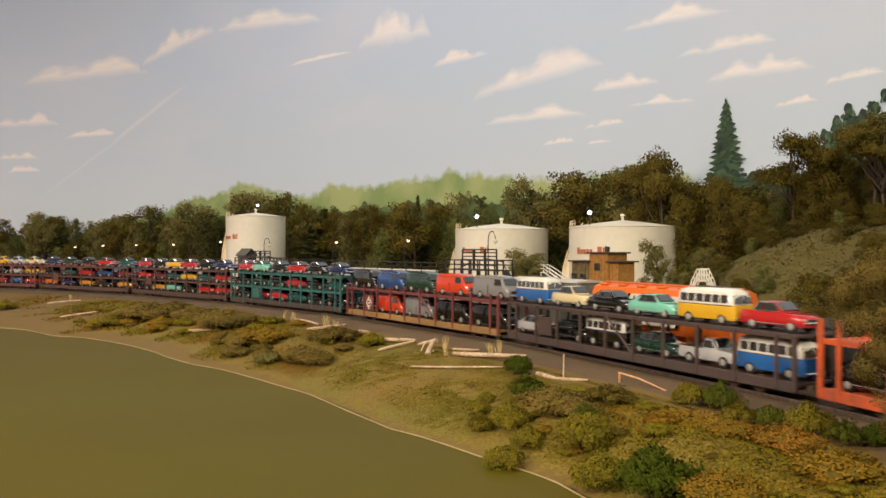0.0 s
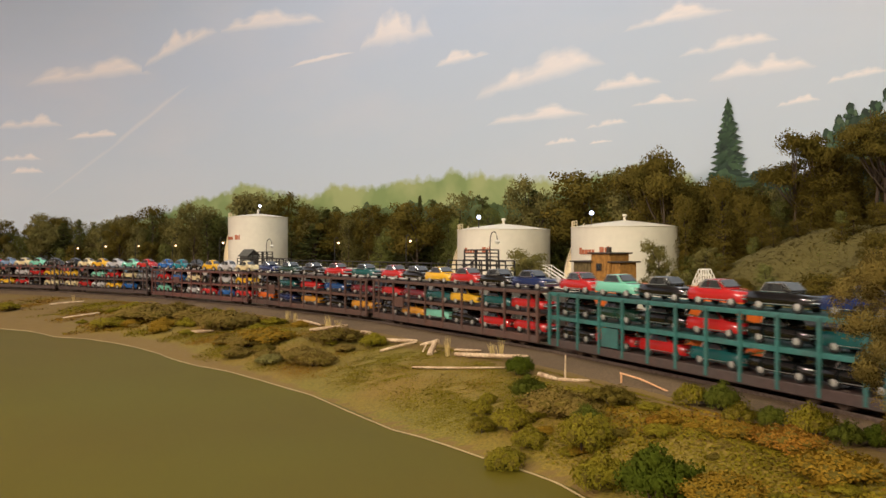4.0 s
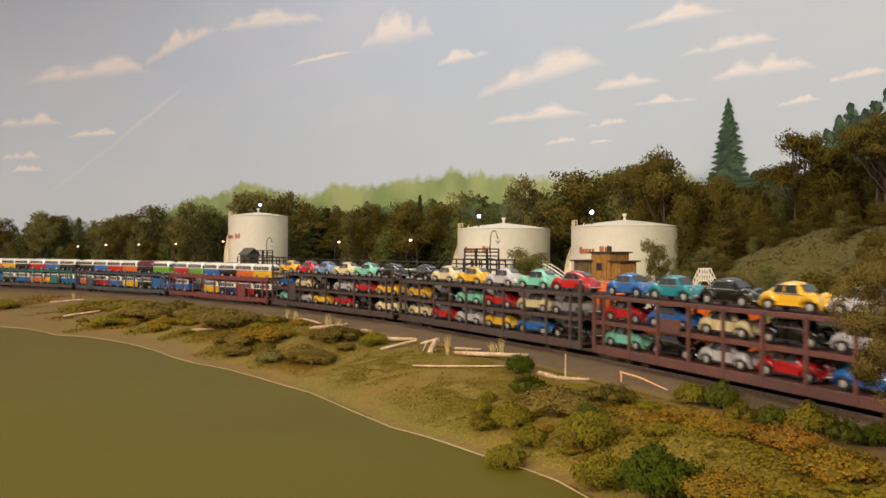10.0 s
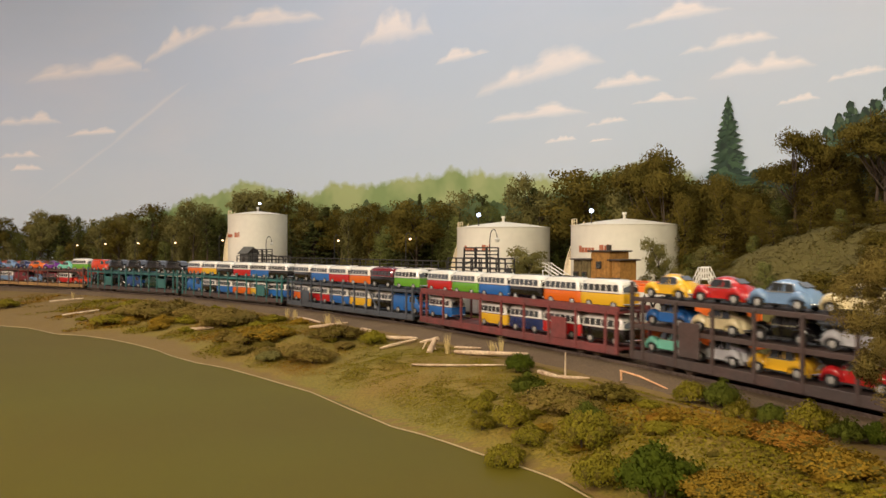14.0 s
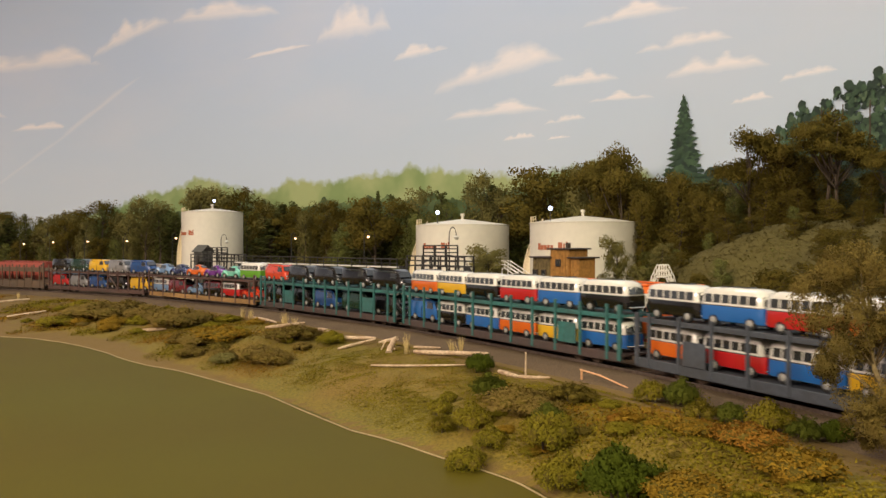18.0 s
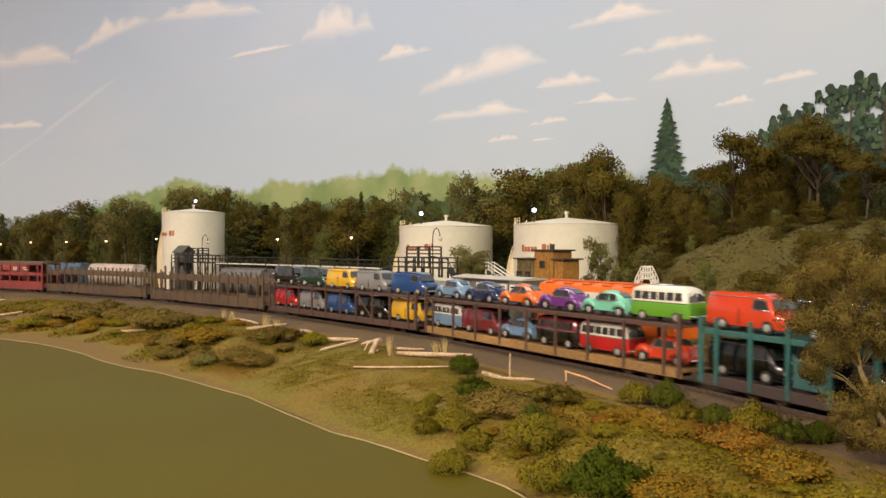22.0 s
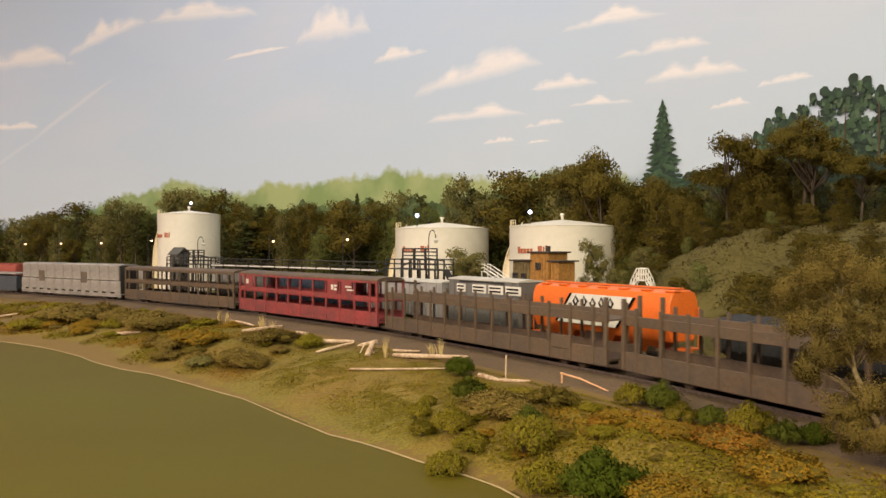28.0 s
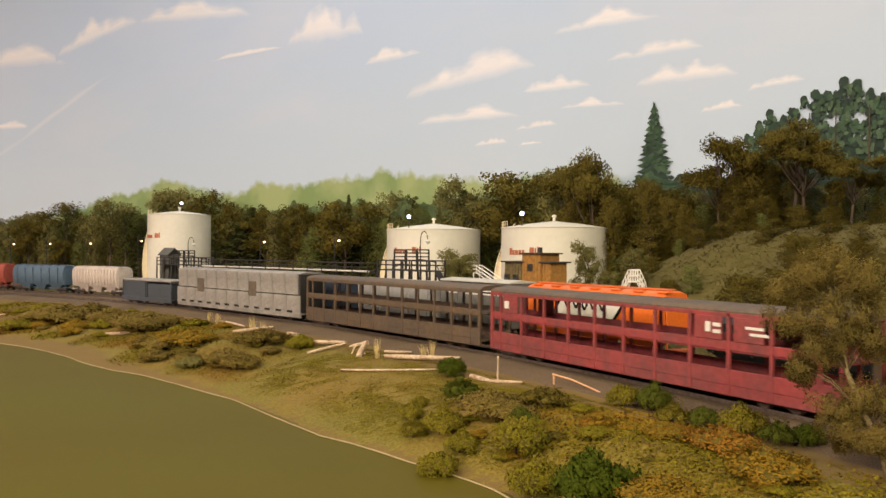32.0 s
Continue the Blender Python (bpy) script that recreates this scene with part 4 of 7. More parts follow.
for key, s, off, top, wide in (("scrag", 0.956, 0.47, 0.217, 0.8), ("scrag", 1.192, 0.47, 0.23, 0.8), ("conifer", 1.959, 0.50, 0.252, 0.5), ("conifer", 2.31, 0.50, 0.236, 0.7), ("umbrella", 2.492, 0.46, 0.240, 0.85), ("umbrella", 2.452, 0.49, 0.222, 0.75), ("thick", 2.470, 0.47, 0.185, 0.9), ("thick", 2.515, 0.49, 0.200, 0.9), ("bushy3", 2.535, 0.45, 0.165, 1.2), ("thick", 2.572, 0.47, 0.213, 0.8), ("bushy", 2.556, 0.52, 0.198, 1.1), ("thick", 2.545, 0.43, 0.185, 0.8), ("scrag", 2.604, 0.51, 0.229, 0.9), ("bushy", 2.622, 0.51, 0.195, 1.0),
                               ("thick", 2.610, 0.46, 0.178, 1.0), ("bushy3", 2.640, 0.48, 0.185, 1.0), ("thick", 2.645, 0.43, 0.160, 0.9), ("umbrella", 2.668, 0.47, 0.225, 1.0), ("umbrella", 2.688, 0.48, 0.222, 0.9), ("thick", 2.704, 0.485, 0.234, 1.15), ("thick", 2.722, 0.51, 0.218, 1.2), ("bushy", 2.690, 0.53, 0.190, 1.4), ("umbrella", 2.752, 0.475, 0.236, 1.15), ("umbrella", 2.768, 0.46, 0.222, 1.1),
                               ("thick", 2.742, 0.51, 0.200, 1.3), ("umbrella", 2.822, 0.45, 0.186, 1.25), ("thick", 2.845, 0.48, 0.190, 1.3), ("bushy", 2.80, 0.53, 0.185, 1.6), ("bushy", 2.75, 0.55, 0.190, 1.6), ("umbrella", 2.87, 0.45, 0.195, 1.3), ("thick", 2.90, 0.47, 0.20, 1.3), ("thick", 2.95, 0.48, 0.20, 1.3), ("bushy", 2.585, 0.535, 0.205, 1.2), ("bushy", 2.635, 0.545, 0.205, 1.3), ("bushy2", 2.60, 0.43, 0.150, 1.6), ("thick", 2.588, 0.50, 0.196, 1.0), ("bushy2", 2.665, 0.42, 0.150, 1.5), ("thick", 2.655, 0.51, 0.200, 1.1), ("bushy", 2.50, 0.43, 0.150, 1.5), ("bushy", 2.46, 0.43, 0.150, 1.5), ("thick", 2.735, 0.45, 0.165, 1.3), ("thick", 2.785, 0.50, 0.185, 1.2), ("bushy3", 2.428, 0.50, 0.200, 1.0), ("bushy", 2.532, 0.53, 0.205, 0.9), ("bushy", 2.555, 0.55, 0.198, 1.0), ("bushy3", 2.475, 0.53, 0.200, 1.0), ("bushy", 2.40, 0.52, 0.195, 1.0), ("thick", 2.516, 0.5, 0.215, 1.0), ("thick", 2.502, 0.48, 0.211, 0.9), ("bushy", 2.525, 0.52, 0.212, 1.0), ("thick", 2.696, 0.48, 0.213, 1.1), ("thick", 2.690, 0.46, 0.192, 1.1), ("thick", 2.623, 0.47, 0.176, 1.0), ("bushy", 2.555, 0.54, 0.210, 0.9), ("thick", 2.712, 0.5, 0.193, 1.0)):
    plant(key, s, off, top, wide=wide)

# ---- model road vehicles, built once a kind and copied; nose along +x ----


def ring(x, zb, zm, zt, wl, wu, top=0.72):
    """A cross-section: sill, waist, shoulder and roof."""
    return [(x, -wl * 0.94, zb), (x, -wl, zb + (zm - zb) * 0.35), (x, -wl, zm), (x, -wu, zm + (zt - zm) * 0.62), (x, -wu * top, zt), (x, wu * top, zt), (x, wu, zm + (zt - zm) * 0.62), (x, wl, zm),
            (x, wl, zb + (zm - zb) * 0.35), (x, wl * 0.94, zb)]


def round_ring(x, zb, zt, w):
    h = zt - zb
    half = [(w * 0.95, zb), (w, zb + 0.28 * h), (w * 0.98, zb + 0.52 * h), (w * 0.90, zb + 0.72 * h), (w * 0.74, zb + 0.88 * h), (w * 0.48, zb + 0.97 * h), (w * 0.16, zt)]
    return [(x, -y, z) for y, z in half] + [(x, y, z) for y, z in reversed(half)]


def wheel_mesh(r, w):
    s = Shape().tube([(0, -w / 2, 0), (0, -w * 0.3, 0), (0, w * 0.3, 0), (0, w / 2, 0)], [r * 0.9, r, r, r * 0.9], 12)
    return s.mesh("wheel", tyre_rubber, 40)


def hub_mesh(r):
    return Shape().tube([(0, 0, 0), (0, 0.0004, 0), (0, 0.0007, 0)], [r * 0.56, r * 0.52, r * 0.18], 12).mesh("hubcap", hub_white, 40)


def pane(s, pts, thick=0.0003):
    """A window pane: a polygon with a little depth towards its normal."""
    p = [Vector(q) for q in pts]
    n = (p[1] - p[0]).cross(p[2] - p[0]).normalized() * thick
    k = len(p)
    return s.add([q + n for q in p] + [q - n for q in p], [tuple(range(k)), tuple(range(2 * k - 1, k - 1, -1))] + [(i, k + i, k + (i + 1) % k, (i + 1) % k) for i in range(k)])


def wheels_on(root, xs, y, r, w):
    me, hub = wheel_mesh(r, w), hub_mesh(r)
    for x in xs:
        for side in (-1, 1):
            wh = part("wheel", me, None, root, m=Matrix.Translation((x, side * y, r)))
            part("hubcap", hub, None, wh, m=Matrix.Translation((0, side * w / 2, 0)) @ Matrix.Rotation(0 if side > 0 else math.pi, 4, "Z"))


def bumpers(root, x0, x1, z, w):
    for x, d in ((x0, -1), (x1, 1)):
        part("bumper", Shape().tube([(x - d * 0.0012, -w, z), (x, -w * 0.8, z), (x, w * 0.8, z), (x - d * 0.0012, w, z)], 0.00055, 6), chrome, root)


def headlights(root, x, y, z, r=0.0011):
    for side in (-1, 1):
        part("headlight", Shape().tube([(x - 0.001, side * y, z), (x + 0.0003, side * y, z), (x + 0.0006, side * y, z)], [r, r, r * 0.4], 8), hub_white, root)


def trim(root, lines, r=0.00028):
    """Bright strips along both sides."""
    s = Shape()
    for pts in lines:
        for side in (-1, 1):
            s.tube([(x, side * y, z) for x, y, z in pts], r, 5)
    part("bright_trim", s, chrome, root)


def beetle():
    root = thing("beetle_car", Matrix(), "", "car")
    prof = [(-0.0232, 0.0055, 0.0038), (-0.0215, 0.0092, 0.0052), (-0.0175, 0.0122, 0.0060), (-0.012, 0.0150, 0.0064), (-0.006, 0.0169, 0.0066), (-0.001, 0.0174, 0.0067), (0.0035, 0.0168, 0.0066),
            (0.0068, 0.0147, 0.0064), (0.0095, 0.0115, 0.0062), (0.0125, 0.0106, 0.0058), (0.017, 0.0096, 0.0050), (0.0208, 0.0078, 0.0040), (0.0228, 0.0052, 0.0030)]
    s = Shape().loft([round_ring(x, 0.0036, zt, w + 0.0009) for x, zt, w in prof])
    for x0, f in ((-0.0145, -1), (0.0148, 1)):
        for side in (-1, 1):
            y = side * 0.0066
            arch = []
            for k in range(9):
                a = math.pi * k / 8
                cx, cz, ro = x0 + 0.0064 * math.cos(a), 0.0032 + 0.0058 * math.sin(a), 0.0016 + 0.0012 * math.sin(a)
                arch.append([(cx + ro * 0.3 * math.cos(a), y + side * ro * 1.25 * math.cos(b), cz + ro * math.sin(b) * (0.6 + 0.4 * math.sin(a))) for b in (2 * math.pi * j / 8 for j in range(8))])
            s.loft(arch)
    s.box(-0.009, 0.009, -0.0082, 0.0082, 0.0032, 0.0040)
    part("body", s, PAINT["C"], root, soft=70)
    for side in (-1, 1):
        g = Shape()
        for x0, x1, t0, t1 in ((-0.0118, -0.0045, -0.0098, -0.0045), (-0.0036, 0.0062, -0.0036, 0.0040)):
            q = [(x0, side * 0.00715, 0.0107), (x1, side * 0.00715, 0.0107), (t1, side * 0.0063, 0.0150), (t0, side * 0.0063, 0.0146)]
            pane(g, q)
        part("side_window", g, glass_dark, root)
    part("windscreen", pane(Shape(), [(0.0096, -0.0052, 0.0115), (0.0096, 0.0052, 0.0115), (0.0060, 0.0046, 0.0155), (0.0060, -0.0046, 0.0155)], 0.0004), glass_dark, root)
    part("rear_window", pane(Shape(), [(-0.0165, -0.0040, 0.0130), (-0.0165, 0.0040, 0.0130), (-0.0112, 0.0036, 0.0157), (-0.0112, -0.0036, 0.0157)], 0.0004), glass_dark, root)
    for side in (-1, 1):
        part("running_board", Shape().box(-0.0085, 0.0085, side * 0.0078 - 0.0008, side * 0.0078 + 0.0008, 0.0030, 0.0038), tyre_rubber, root)
    wheels_on(root, (-0.0145, 0.0148), 0.0074, 0.0037, 0.0022)
    bumpers(root, -0.0242, 0.0240, 0.0045, 0.0072)
    headlights(root, 0.0200, 0.0066, 0.0078, 0.0013)
    trim(root, ([(-0.0185, 0.0066, 0.0104), (-0.010, 0.0077, 0.0102), (0.008, 0.0077, 0.0101), (0.019, 0.0052, 0.0084)], [(-0.0122, 0.0074, 0.0105), (0.0066, 0.0074, 0.0105), (0.0042, 0.0065, 0.0152), (-0.0100, 0.0065, 0.0149), (-0.0122, 0.0074, 0.0105)]), 0.00024)
    return root


def bus():
    root = thing("camper_bus", Matrix(), "", "van")
    xs = [(-0.0245, 0.92), (-0.0235, 0.98), (-0.018, 1.0), (0.0, 1.0), (0.0185, 1.0), (0.0232, 0.95), (0.0246, 0.86)]
    low = Shape().loft([[(x, -0.0094 * k, 0.0035), (x, -0.0099 * k, 0.006), (x, -0.0099 * k, 0.0118), (x, -0.0097 * k, 0.0126), (x, 0.0097 * k, 0.0126), (x, 0.0099 * k, 0.0118), (x, 0.0099 * k, 0.006),
                         (x, 0.0094 * k, 0.0035)] for x, k in xs])
    part("lower_body", low, PAINT["B"], root, soft=50)
    up = [(-0.0242, 0.93, 0.0195), (-0.0232, 0.97, 0.0215), (-0.018, 1, 0.0226), (0.0, 1, 0.0229), (0.017, 1, 0.0226), (0.0212, 0.96, 0.0212), (0.0232, 0.9, 0.0185)]
    top = Shape().loft([[(x, -0.0096 * k, 0.0127), (x, -0.0090 * k, zt - 0.0028), (x, -0.0078 * k, zt - 0.0007), (x, -0.004 * k, zt), (x, 0.004 * k, zt), (x, 0.0078 * k, zt - 0.0007), (x, 0.0090 * k, zt - 0.0028),
                         (x, 0.0096 * k, 0.0127)] for x, k, zt in up])
    part("roof", top, PAINT["W"], root, soft=50)
    for side in (-1, 1):
        for i in range(6):
            x0 = -0.0212 + i * 0.0069
            part("side_window", pane(Shape(), [(x0, side * 0.00955, 0.0139), (x0 + 0.0055, side * 0.00955, 0.0139), (x0 + 0.0054, side * 0.00915, 0.0188), (x0 + 0.0001, side * 0.00915, 0.0188)]), glass_dark, root)
    for side in (-1, 1):
        part("windscreen", pane(Shape(), [(0.0240, side * 0.0006, 0.0136), (0.0234, side * 0.0082, 0.0136), (0.0222, side * 0.0078, 0.0186), (0.0228, side * 0.0006, 0.0186)], 0.0005), glass_dark, root)
    part("rear_window", pane(Shape(), [(-0.0246, -0.0055, 0.0145), (-0.0246, 0.0055, 0.0145), (-0.0244, 0.0050, 0.0180), (-0.0244, -0.0050, 0.0180)], 0.0005), glass_dark, root)
    part("sunroof", Shape().box(-0.012, 0.008, -0.0042, 0.0042, 0.0226, 0.0234, chamfer=0.0003), glass_dark, root)
    wheels_on(root, (-0.0142, 0.0142), 0.0088, 0.0038, 0.0022)
    bumpers(root, -0.0256, 0.0256, 0.0048, 0.0088)
    headlights(root, 0.0240, 0.0062, 0.0090, 0.0013)
    trim(root, ([(-0.0238, 0.0099, 0.0125), (0.0225, 0.0099, 0.0125)],), 0.00032)
    return root


def panel_van():
    root = thing("panel_van", Matrix(), "", "van")
    sec = [(-0.0250, 0.0208, 0.95), (-0.0240, 0.0226, 0.99), (-0.016, 0.0231, 1), (0.004, 0.0231, 1), (0.0125, 0.0226, 0.99), (0.0158, 0.0205, 0.97), (0.0192, 0.0150, 0.98), (0.0200, 0.0136, 0.98), (0.0240, 0.0122, 0.95), (0.0252, 0.0098, 0.90)]
    s = Shape().loft([ring(x, 0.0036, min(0.0125, zt * 0.85), zt, 0.0098 * k, 0.0089 * k, 0.85) for x, zt, k in sec])
    part("body", s, PAINT["U"], root, soft=60)
    for side in (-1, 1):
        part("side_window", pane(Shape(), [(0.0068, side * 0.0100, 0.0142), (0.0162, side * 0.0098, 0.0142), (0.0138, side * 0.0091, 0.0192), (0.0068, side * 0.0092, 0.0196)], 0.0004), glass_dark, root)
        part("door_seam", Shape().box(-0.0030, -0.0026, side * 0.0098 - 0.0003, side * 0.0098 + 0.0003, 0.0050, 0.0140), tyre_rubber, root)
    part("windscreen", pane(Shape(), [(0.0200, -0.0080, 0.0146), (0.0200, 0.0080, 0.0146), (0.0163, 0.0074, 0.0202), (0.0163, -0.0074, 0.0202)], 0.0007), glass_dark, root)
    # Roof-edge strip is added for the lamp highlight; the second frames the window.
    trim(root, ([(-0.0238, 0.0087, 0.0209), (0.0128, 0.0087, 0.0206), (0.0160, 0.0086, 0.0190)], [(0.0066, 0.0102, 0.0140), (0.0165, 0.0100, 0.0140), (0.0140, 0.0093, 0.0195), (0.0066, 0.0094, 0.0199), (0.0066, 0.0102, 0.0140)]), 0.00026)
    part("grille", Shape().box(0.0248, 0.0256, -0.0062, 0.0062, 0.0066, 0.0090), steel_dark, root)
    wheels_on(root, (-0.0140, 0.0150), 0.0086, 0.0040, 0.0024)
    bumpers(root, -0.0260, 0.0262, 0.0050, 0.0088)
    headlights(root, 0.0250, 0.0076, 0.0080, 0.0012)
    return root


def compact(fastback):
    root = thing("compact_car", Matrix(), "", "car")
    sec = [(-0.0245, 0.0085, 0.90), (-0.0232, 0.0103, 0.96), (-0.012, 0.0106, 1), (0.004, 0.0104, 1), (0.014, 0.0099, 0.98), (0.0225, 0.0090, 0.93), (0.0242, 0.0070, 0.86)]
    s = Shape().loft([ring(x, 0.0034, 0.0034 + (zt - 0.0034) * 0.7, zt, 0.0094 * k, 0.0088 * k, 0.92) for x, zt, k in sec])
    part("body", s, PAINT["R"], root, soft=45)
    r0 = -0.0215 if fastback else -0.0150
    cab = [(r0, 0.0106, 0.0075), (r0 + 0.004, 0.0128 if fastback else 0.0142, 0.0074), (-0.0095, 0.0154, 0.0070), (-0.002, 0.0158, 0.0070), (0.002, 0.0154, 0.0070), (0.0088, 0.0104, 0.0076)]
    c = Shape().loft([[(x, -0.0084, 0.0098), (x, -w, max(zt - 0.0008, 0.0099)), (x, -w * 0.8, zt), (x, w * 0.8, zt), (x, w, max(zt - 0.0008, 0.0099)), (x, 0.0084, 0.0098)] for x, zt, w in cab])
    part("cabin", c, PAINT["R"], root, soft=40)
    for side in (-1, 1):
        g = Shape()
        pane(g, [(-0.0128, side * 0.0083, 0.0108), (-0.0060, side * 0.0083, 0.0108), (-0.0060, side * 0.0073, 0.0148), (-0.0098, side * 0.0073, 0.0146)], 0.0005)
        pane(g, [(-0.0050, side * 0.0083, 0.0108), (0.0060, side * 0.0083, 0.0108), (0.0020, side * 0.0073, 0.0147), (-0.0050, side * 0.0073, 0.0148)], 0.0005)
        part("side_window", g, glass_dark, root)
    part("windscreen", pane(Shape(), [(0.0084, -0.0066, 0.0112), (0.0084, 0.0066, 0.0112), (0.0030, 0.0060, 0.0150), (0.0030, -0.0060, 0.0150)], 0.0005), glass_dark, root)
    part("rear_window", pane(Shape(), [(r0 + 0.001, -0.0060, 0.0116), (r0 + 0.001, 0.0060, 0.0116), (-0.0105, 0.0056, 0.0151), (-0.0105, -0.0056, 0.0151)], 0.0005), glass_dark, root)
    wheels_on(root, (-0.0140, 0.0148), 0.0080, 0.0036, 0.0022)
    bumpers(root, -0.0252, 0.0250, 0.0056, 0.0084)
    headlights(root, 0.0237, 0.0064, 0.0068, 0.0010)
    # The last strip, on the windscreen pillar, draws its white highlight in chrome.
    trim(root, ([(-0.0105, 0.0096, 0.0042), (0.0108, 0.0096, 0.0042)], [(-0.0132, 0.0086, 0.0106), (0.0064, 0.0086, 0.0106), (0.0022, 0.0076, 0.0150), (-0.0100, 0.0076, 0.0149), (-0.0132, 0.0086, 0.0106)], [(0.0082, 0.0072, 0.0112), (0.0026, 0.0066, 0.0153)]))
    part("grille", Shape().box(0.0238, 0.0246, -0.0050, 0.0050, 0.0058, 0.0074), steel_dark, root)
    return root


def pickup():
    root = thing("pickup_truck", Matrix(), "", "truck")
    sec = [(-0.0255, 0.0098, 0.94), (-0.025, 0.0110, 0.96), (-0.003, 0.0110, 1), (0.010, 0.0112, 1), (0.021, 0.0104, 0.94), (0.0245, 0.0082, 0.88)]
    part("body", Shape().loft([ring(x, 0.0038, 0.0038 + (zt - 0.0038) * 0.7, zt, 0.0096 * k, 0.0092 * k, 0.95) for x, zt, k in sec]), PAINT["S"], root, soft=45)
    part("load_bed", Shape().box(-0.0240, -0.0045, -0.0078, 0.0078, 0.0106, 0.0113), steel_dark, root)
    cab = [(-0.0035, 0.0112, 0.0085), (-0.0028, 0.0178, 0.0078), (0.0045, 0.0180, 0.0078), (0.0095, 0.0112, 0.0084)]
    part("cabin", Shape().loft([[(x, -0.0088, 0.0105), (x, -w, zt - 0.0006), (x, -w * 0.8, zt), (x, w * 0.8, zt), (x, w, zt - 0.0006), (x, 0.0088, 0.0105)] for x, zt, w in cab]), PAINT["S"], root, soft=40)
    for side in (-1, 1):
        part("side_window", pane(Shape(), [(-0.0020, side * 0.0087, 0.0120), (0.0068, side * 0.0087, 0.0120), (0.0040, side * 0.0081, 0.0166), (-0.0020, side * 0.0081, 0.0166)], 0.0005), glass_dark, root)
    part("windscreen", pane(Shape(), [(0.0090, -0.0070, 0.0122), (0.0090, 0.0070, 0.0122), (0.0056, 0.0066, 0.0168), (0.0056, -0.0066, 0.0168)], 0.0006), glass_dark, root)
    wheels_on(root, (-0.0150, 0.0150), 0.0084, 0.0039, 0.0023)
    bumpers(root, -0.0264, 0.0258, 0.0058, 0.0088)
    headlights(root, 0.0240, 0.0066, 0.0078, 0.0011)
    return root


def reshape(root, long, high, wheel):
    """Bring a vehicle to its true proportions; wheels stay round."""
    for o in root.children:
        if o.name.split(".")[0] == "wheel":
            x, y, z = o.matrix_basis.translation
            o.matrix_basis = Matrix.Translation((x * long, y, z * wheel)) @ Matrix.Diagonal((wheel, 1, wheel, 1))
        else:
            o.data.transform(Matrix.Diagonal((long, 1, high, 1)))
    return root


KINDS = {"b": (reshape(beetle(), 1.03, 1.10, 1.10), "glossy {} rounded two-door toy car on a wagon deck", ("body",)), "v": (reshape(bus(), 1.01, 1.09, 1.08), "{} and white toy camper bus on a wagon deck", ("lower_body",)),
         "p": (reshape(panel_van(), 1.14, 1.02, 1.08), "glossy {} toy panel van on a wagon deck", ("body",)), "c": (reshape(compact(False), 0.97, 1.18, 1.14), "glossy {} toy compact saloon on a wagon deck", ("body", "cabin")),
         "s": (reshape(compact(True), 1.01, 1.10, 1.10), "glossy {} toy fastback car on a wagon deck", ("body", "cabin")), "k": (reshape(pickup(), 0.98, 1.05, 1.06), "{} toy pickup truck with open bed on a wagon", ("body", "cabin"))}
KEYED = []           # (thing, wagon number, pose on the wagon)
USED = set()


def vehicle(code, number, m):
    kind, colour = code
    src, text, painted = KINDS[kind]
    if kind in USED:
        ob = copy_thing(src, m)
    else:
        USED.add(kind)
        ob = src
        ob.matrix_basis = m
    for o in ob.children:
        if o.name.split(".")[0] in painted:
            paint(o, PAINT[colour])
        elif o.name.split(".")[0] == "roof" and kind == "v":
            paint(o, PAINT["X" if colour == "X" else "W"])
            if colour == "X":
                low = next(q for q in ob.children if q.name.split(".")[0] == "lower_body")
                paint(low, PAINT["K"])
    tagged(ob, text.format(PAINT_NAME[colour]), group="cars on the train")
    KEYED.append((ob, number, m))
    return ob


# ---- the train ----
HALF = 0.1555


def truck(root, x):
    t = part("truck", Shape().box(-0.0145, 0.0145, -0.0105, -0.0090, 0.0030, 0.0062, chamfer=0.0006).box(-0.0145, 0.0145, 0.0090, 0.0105, 0.0030, 0.0062, chamfer=0.0006).box(-0.004, 0.004, -0.0100, 0.0100, 0.0040, 0.0068), steel_dark, root, m=Matrix.Translation((x, 0, 0)))
    for dx in (-0.0100, 0.0100):
        for y in (-0.0080, 0.0080):
            part("wheel", WHEEL, None, t, m=Matrix.Translation((dx, y, 0.0052)))


WHEEL = Shape().tube([(0, -0.0014, 0), (0, 0.0006, 0), (0, 0.0007, 0), (0, 0.0014, 0)], [0.0052, 0.0052, 0.0059, 0.0059], 14).mesh("wheel", rail_steel, 40)


def underframe(root, body, half, deck, tan=False, skirt=0.0118, low=0.0052):
    part("deck", Shape().box(-half, half, -0.0165, 0.0165, 0.0090, 0.0105), deck, root)
    for side in (-1, 1):
        part("side_sill", Shape().box(-half, half, side * 0.0173 - 0.0008, side * 0.0173 + 0.0008, low, skirt, chamfer=0.0003), deck if tan else body, root)
    part("centre_sill", Shape().box(-half * 0.94, half * 0.94, -0.0035, 0.0035, 0.0045, 0.0088), steel_dark, root)
    for x in (-half * 0.72, half * 0.72):
        truck(root, x)
    for x in (-1, 1):
        part("coupler", Shape().box(x * half - 0.001 if x > 0 else -half - 0.006, half + 0.006 if x > 0 else -half + 0.001, -0.0016, 0.0016, 0.0062, 0.0085, chamfer=0.0004), steel_dark, root)


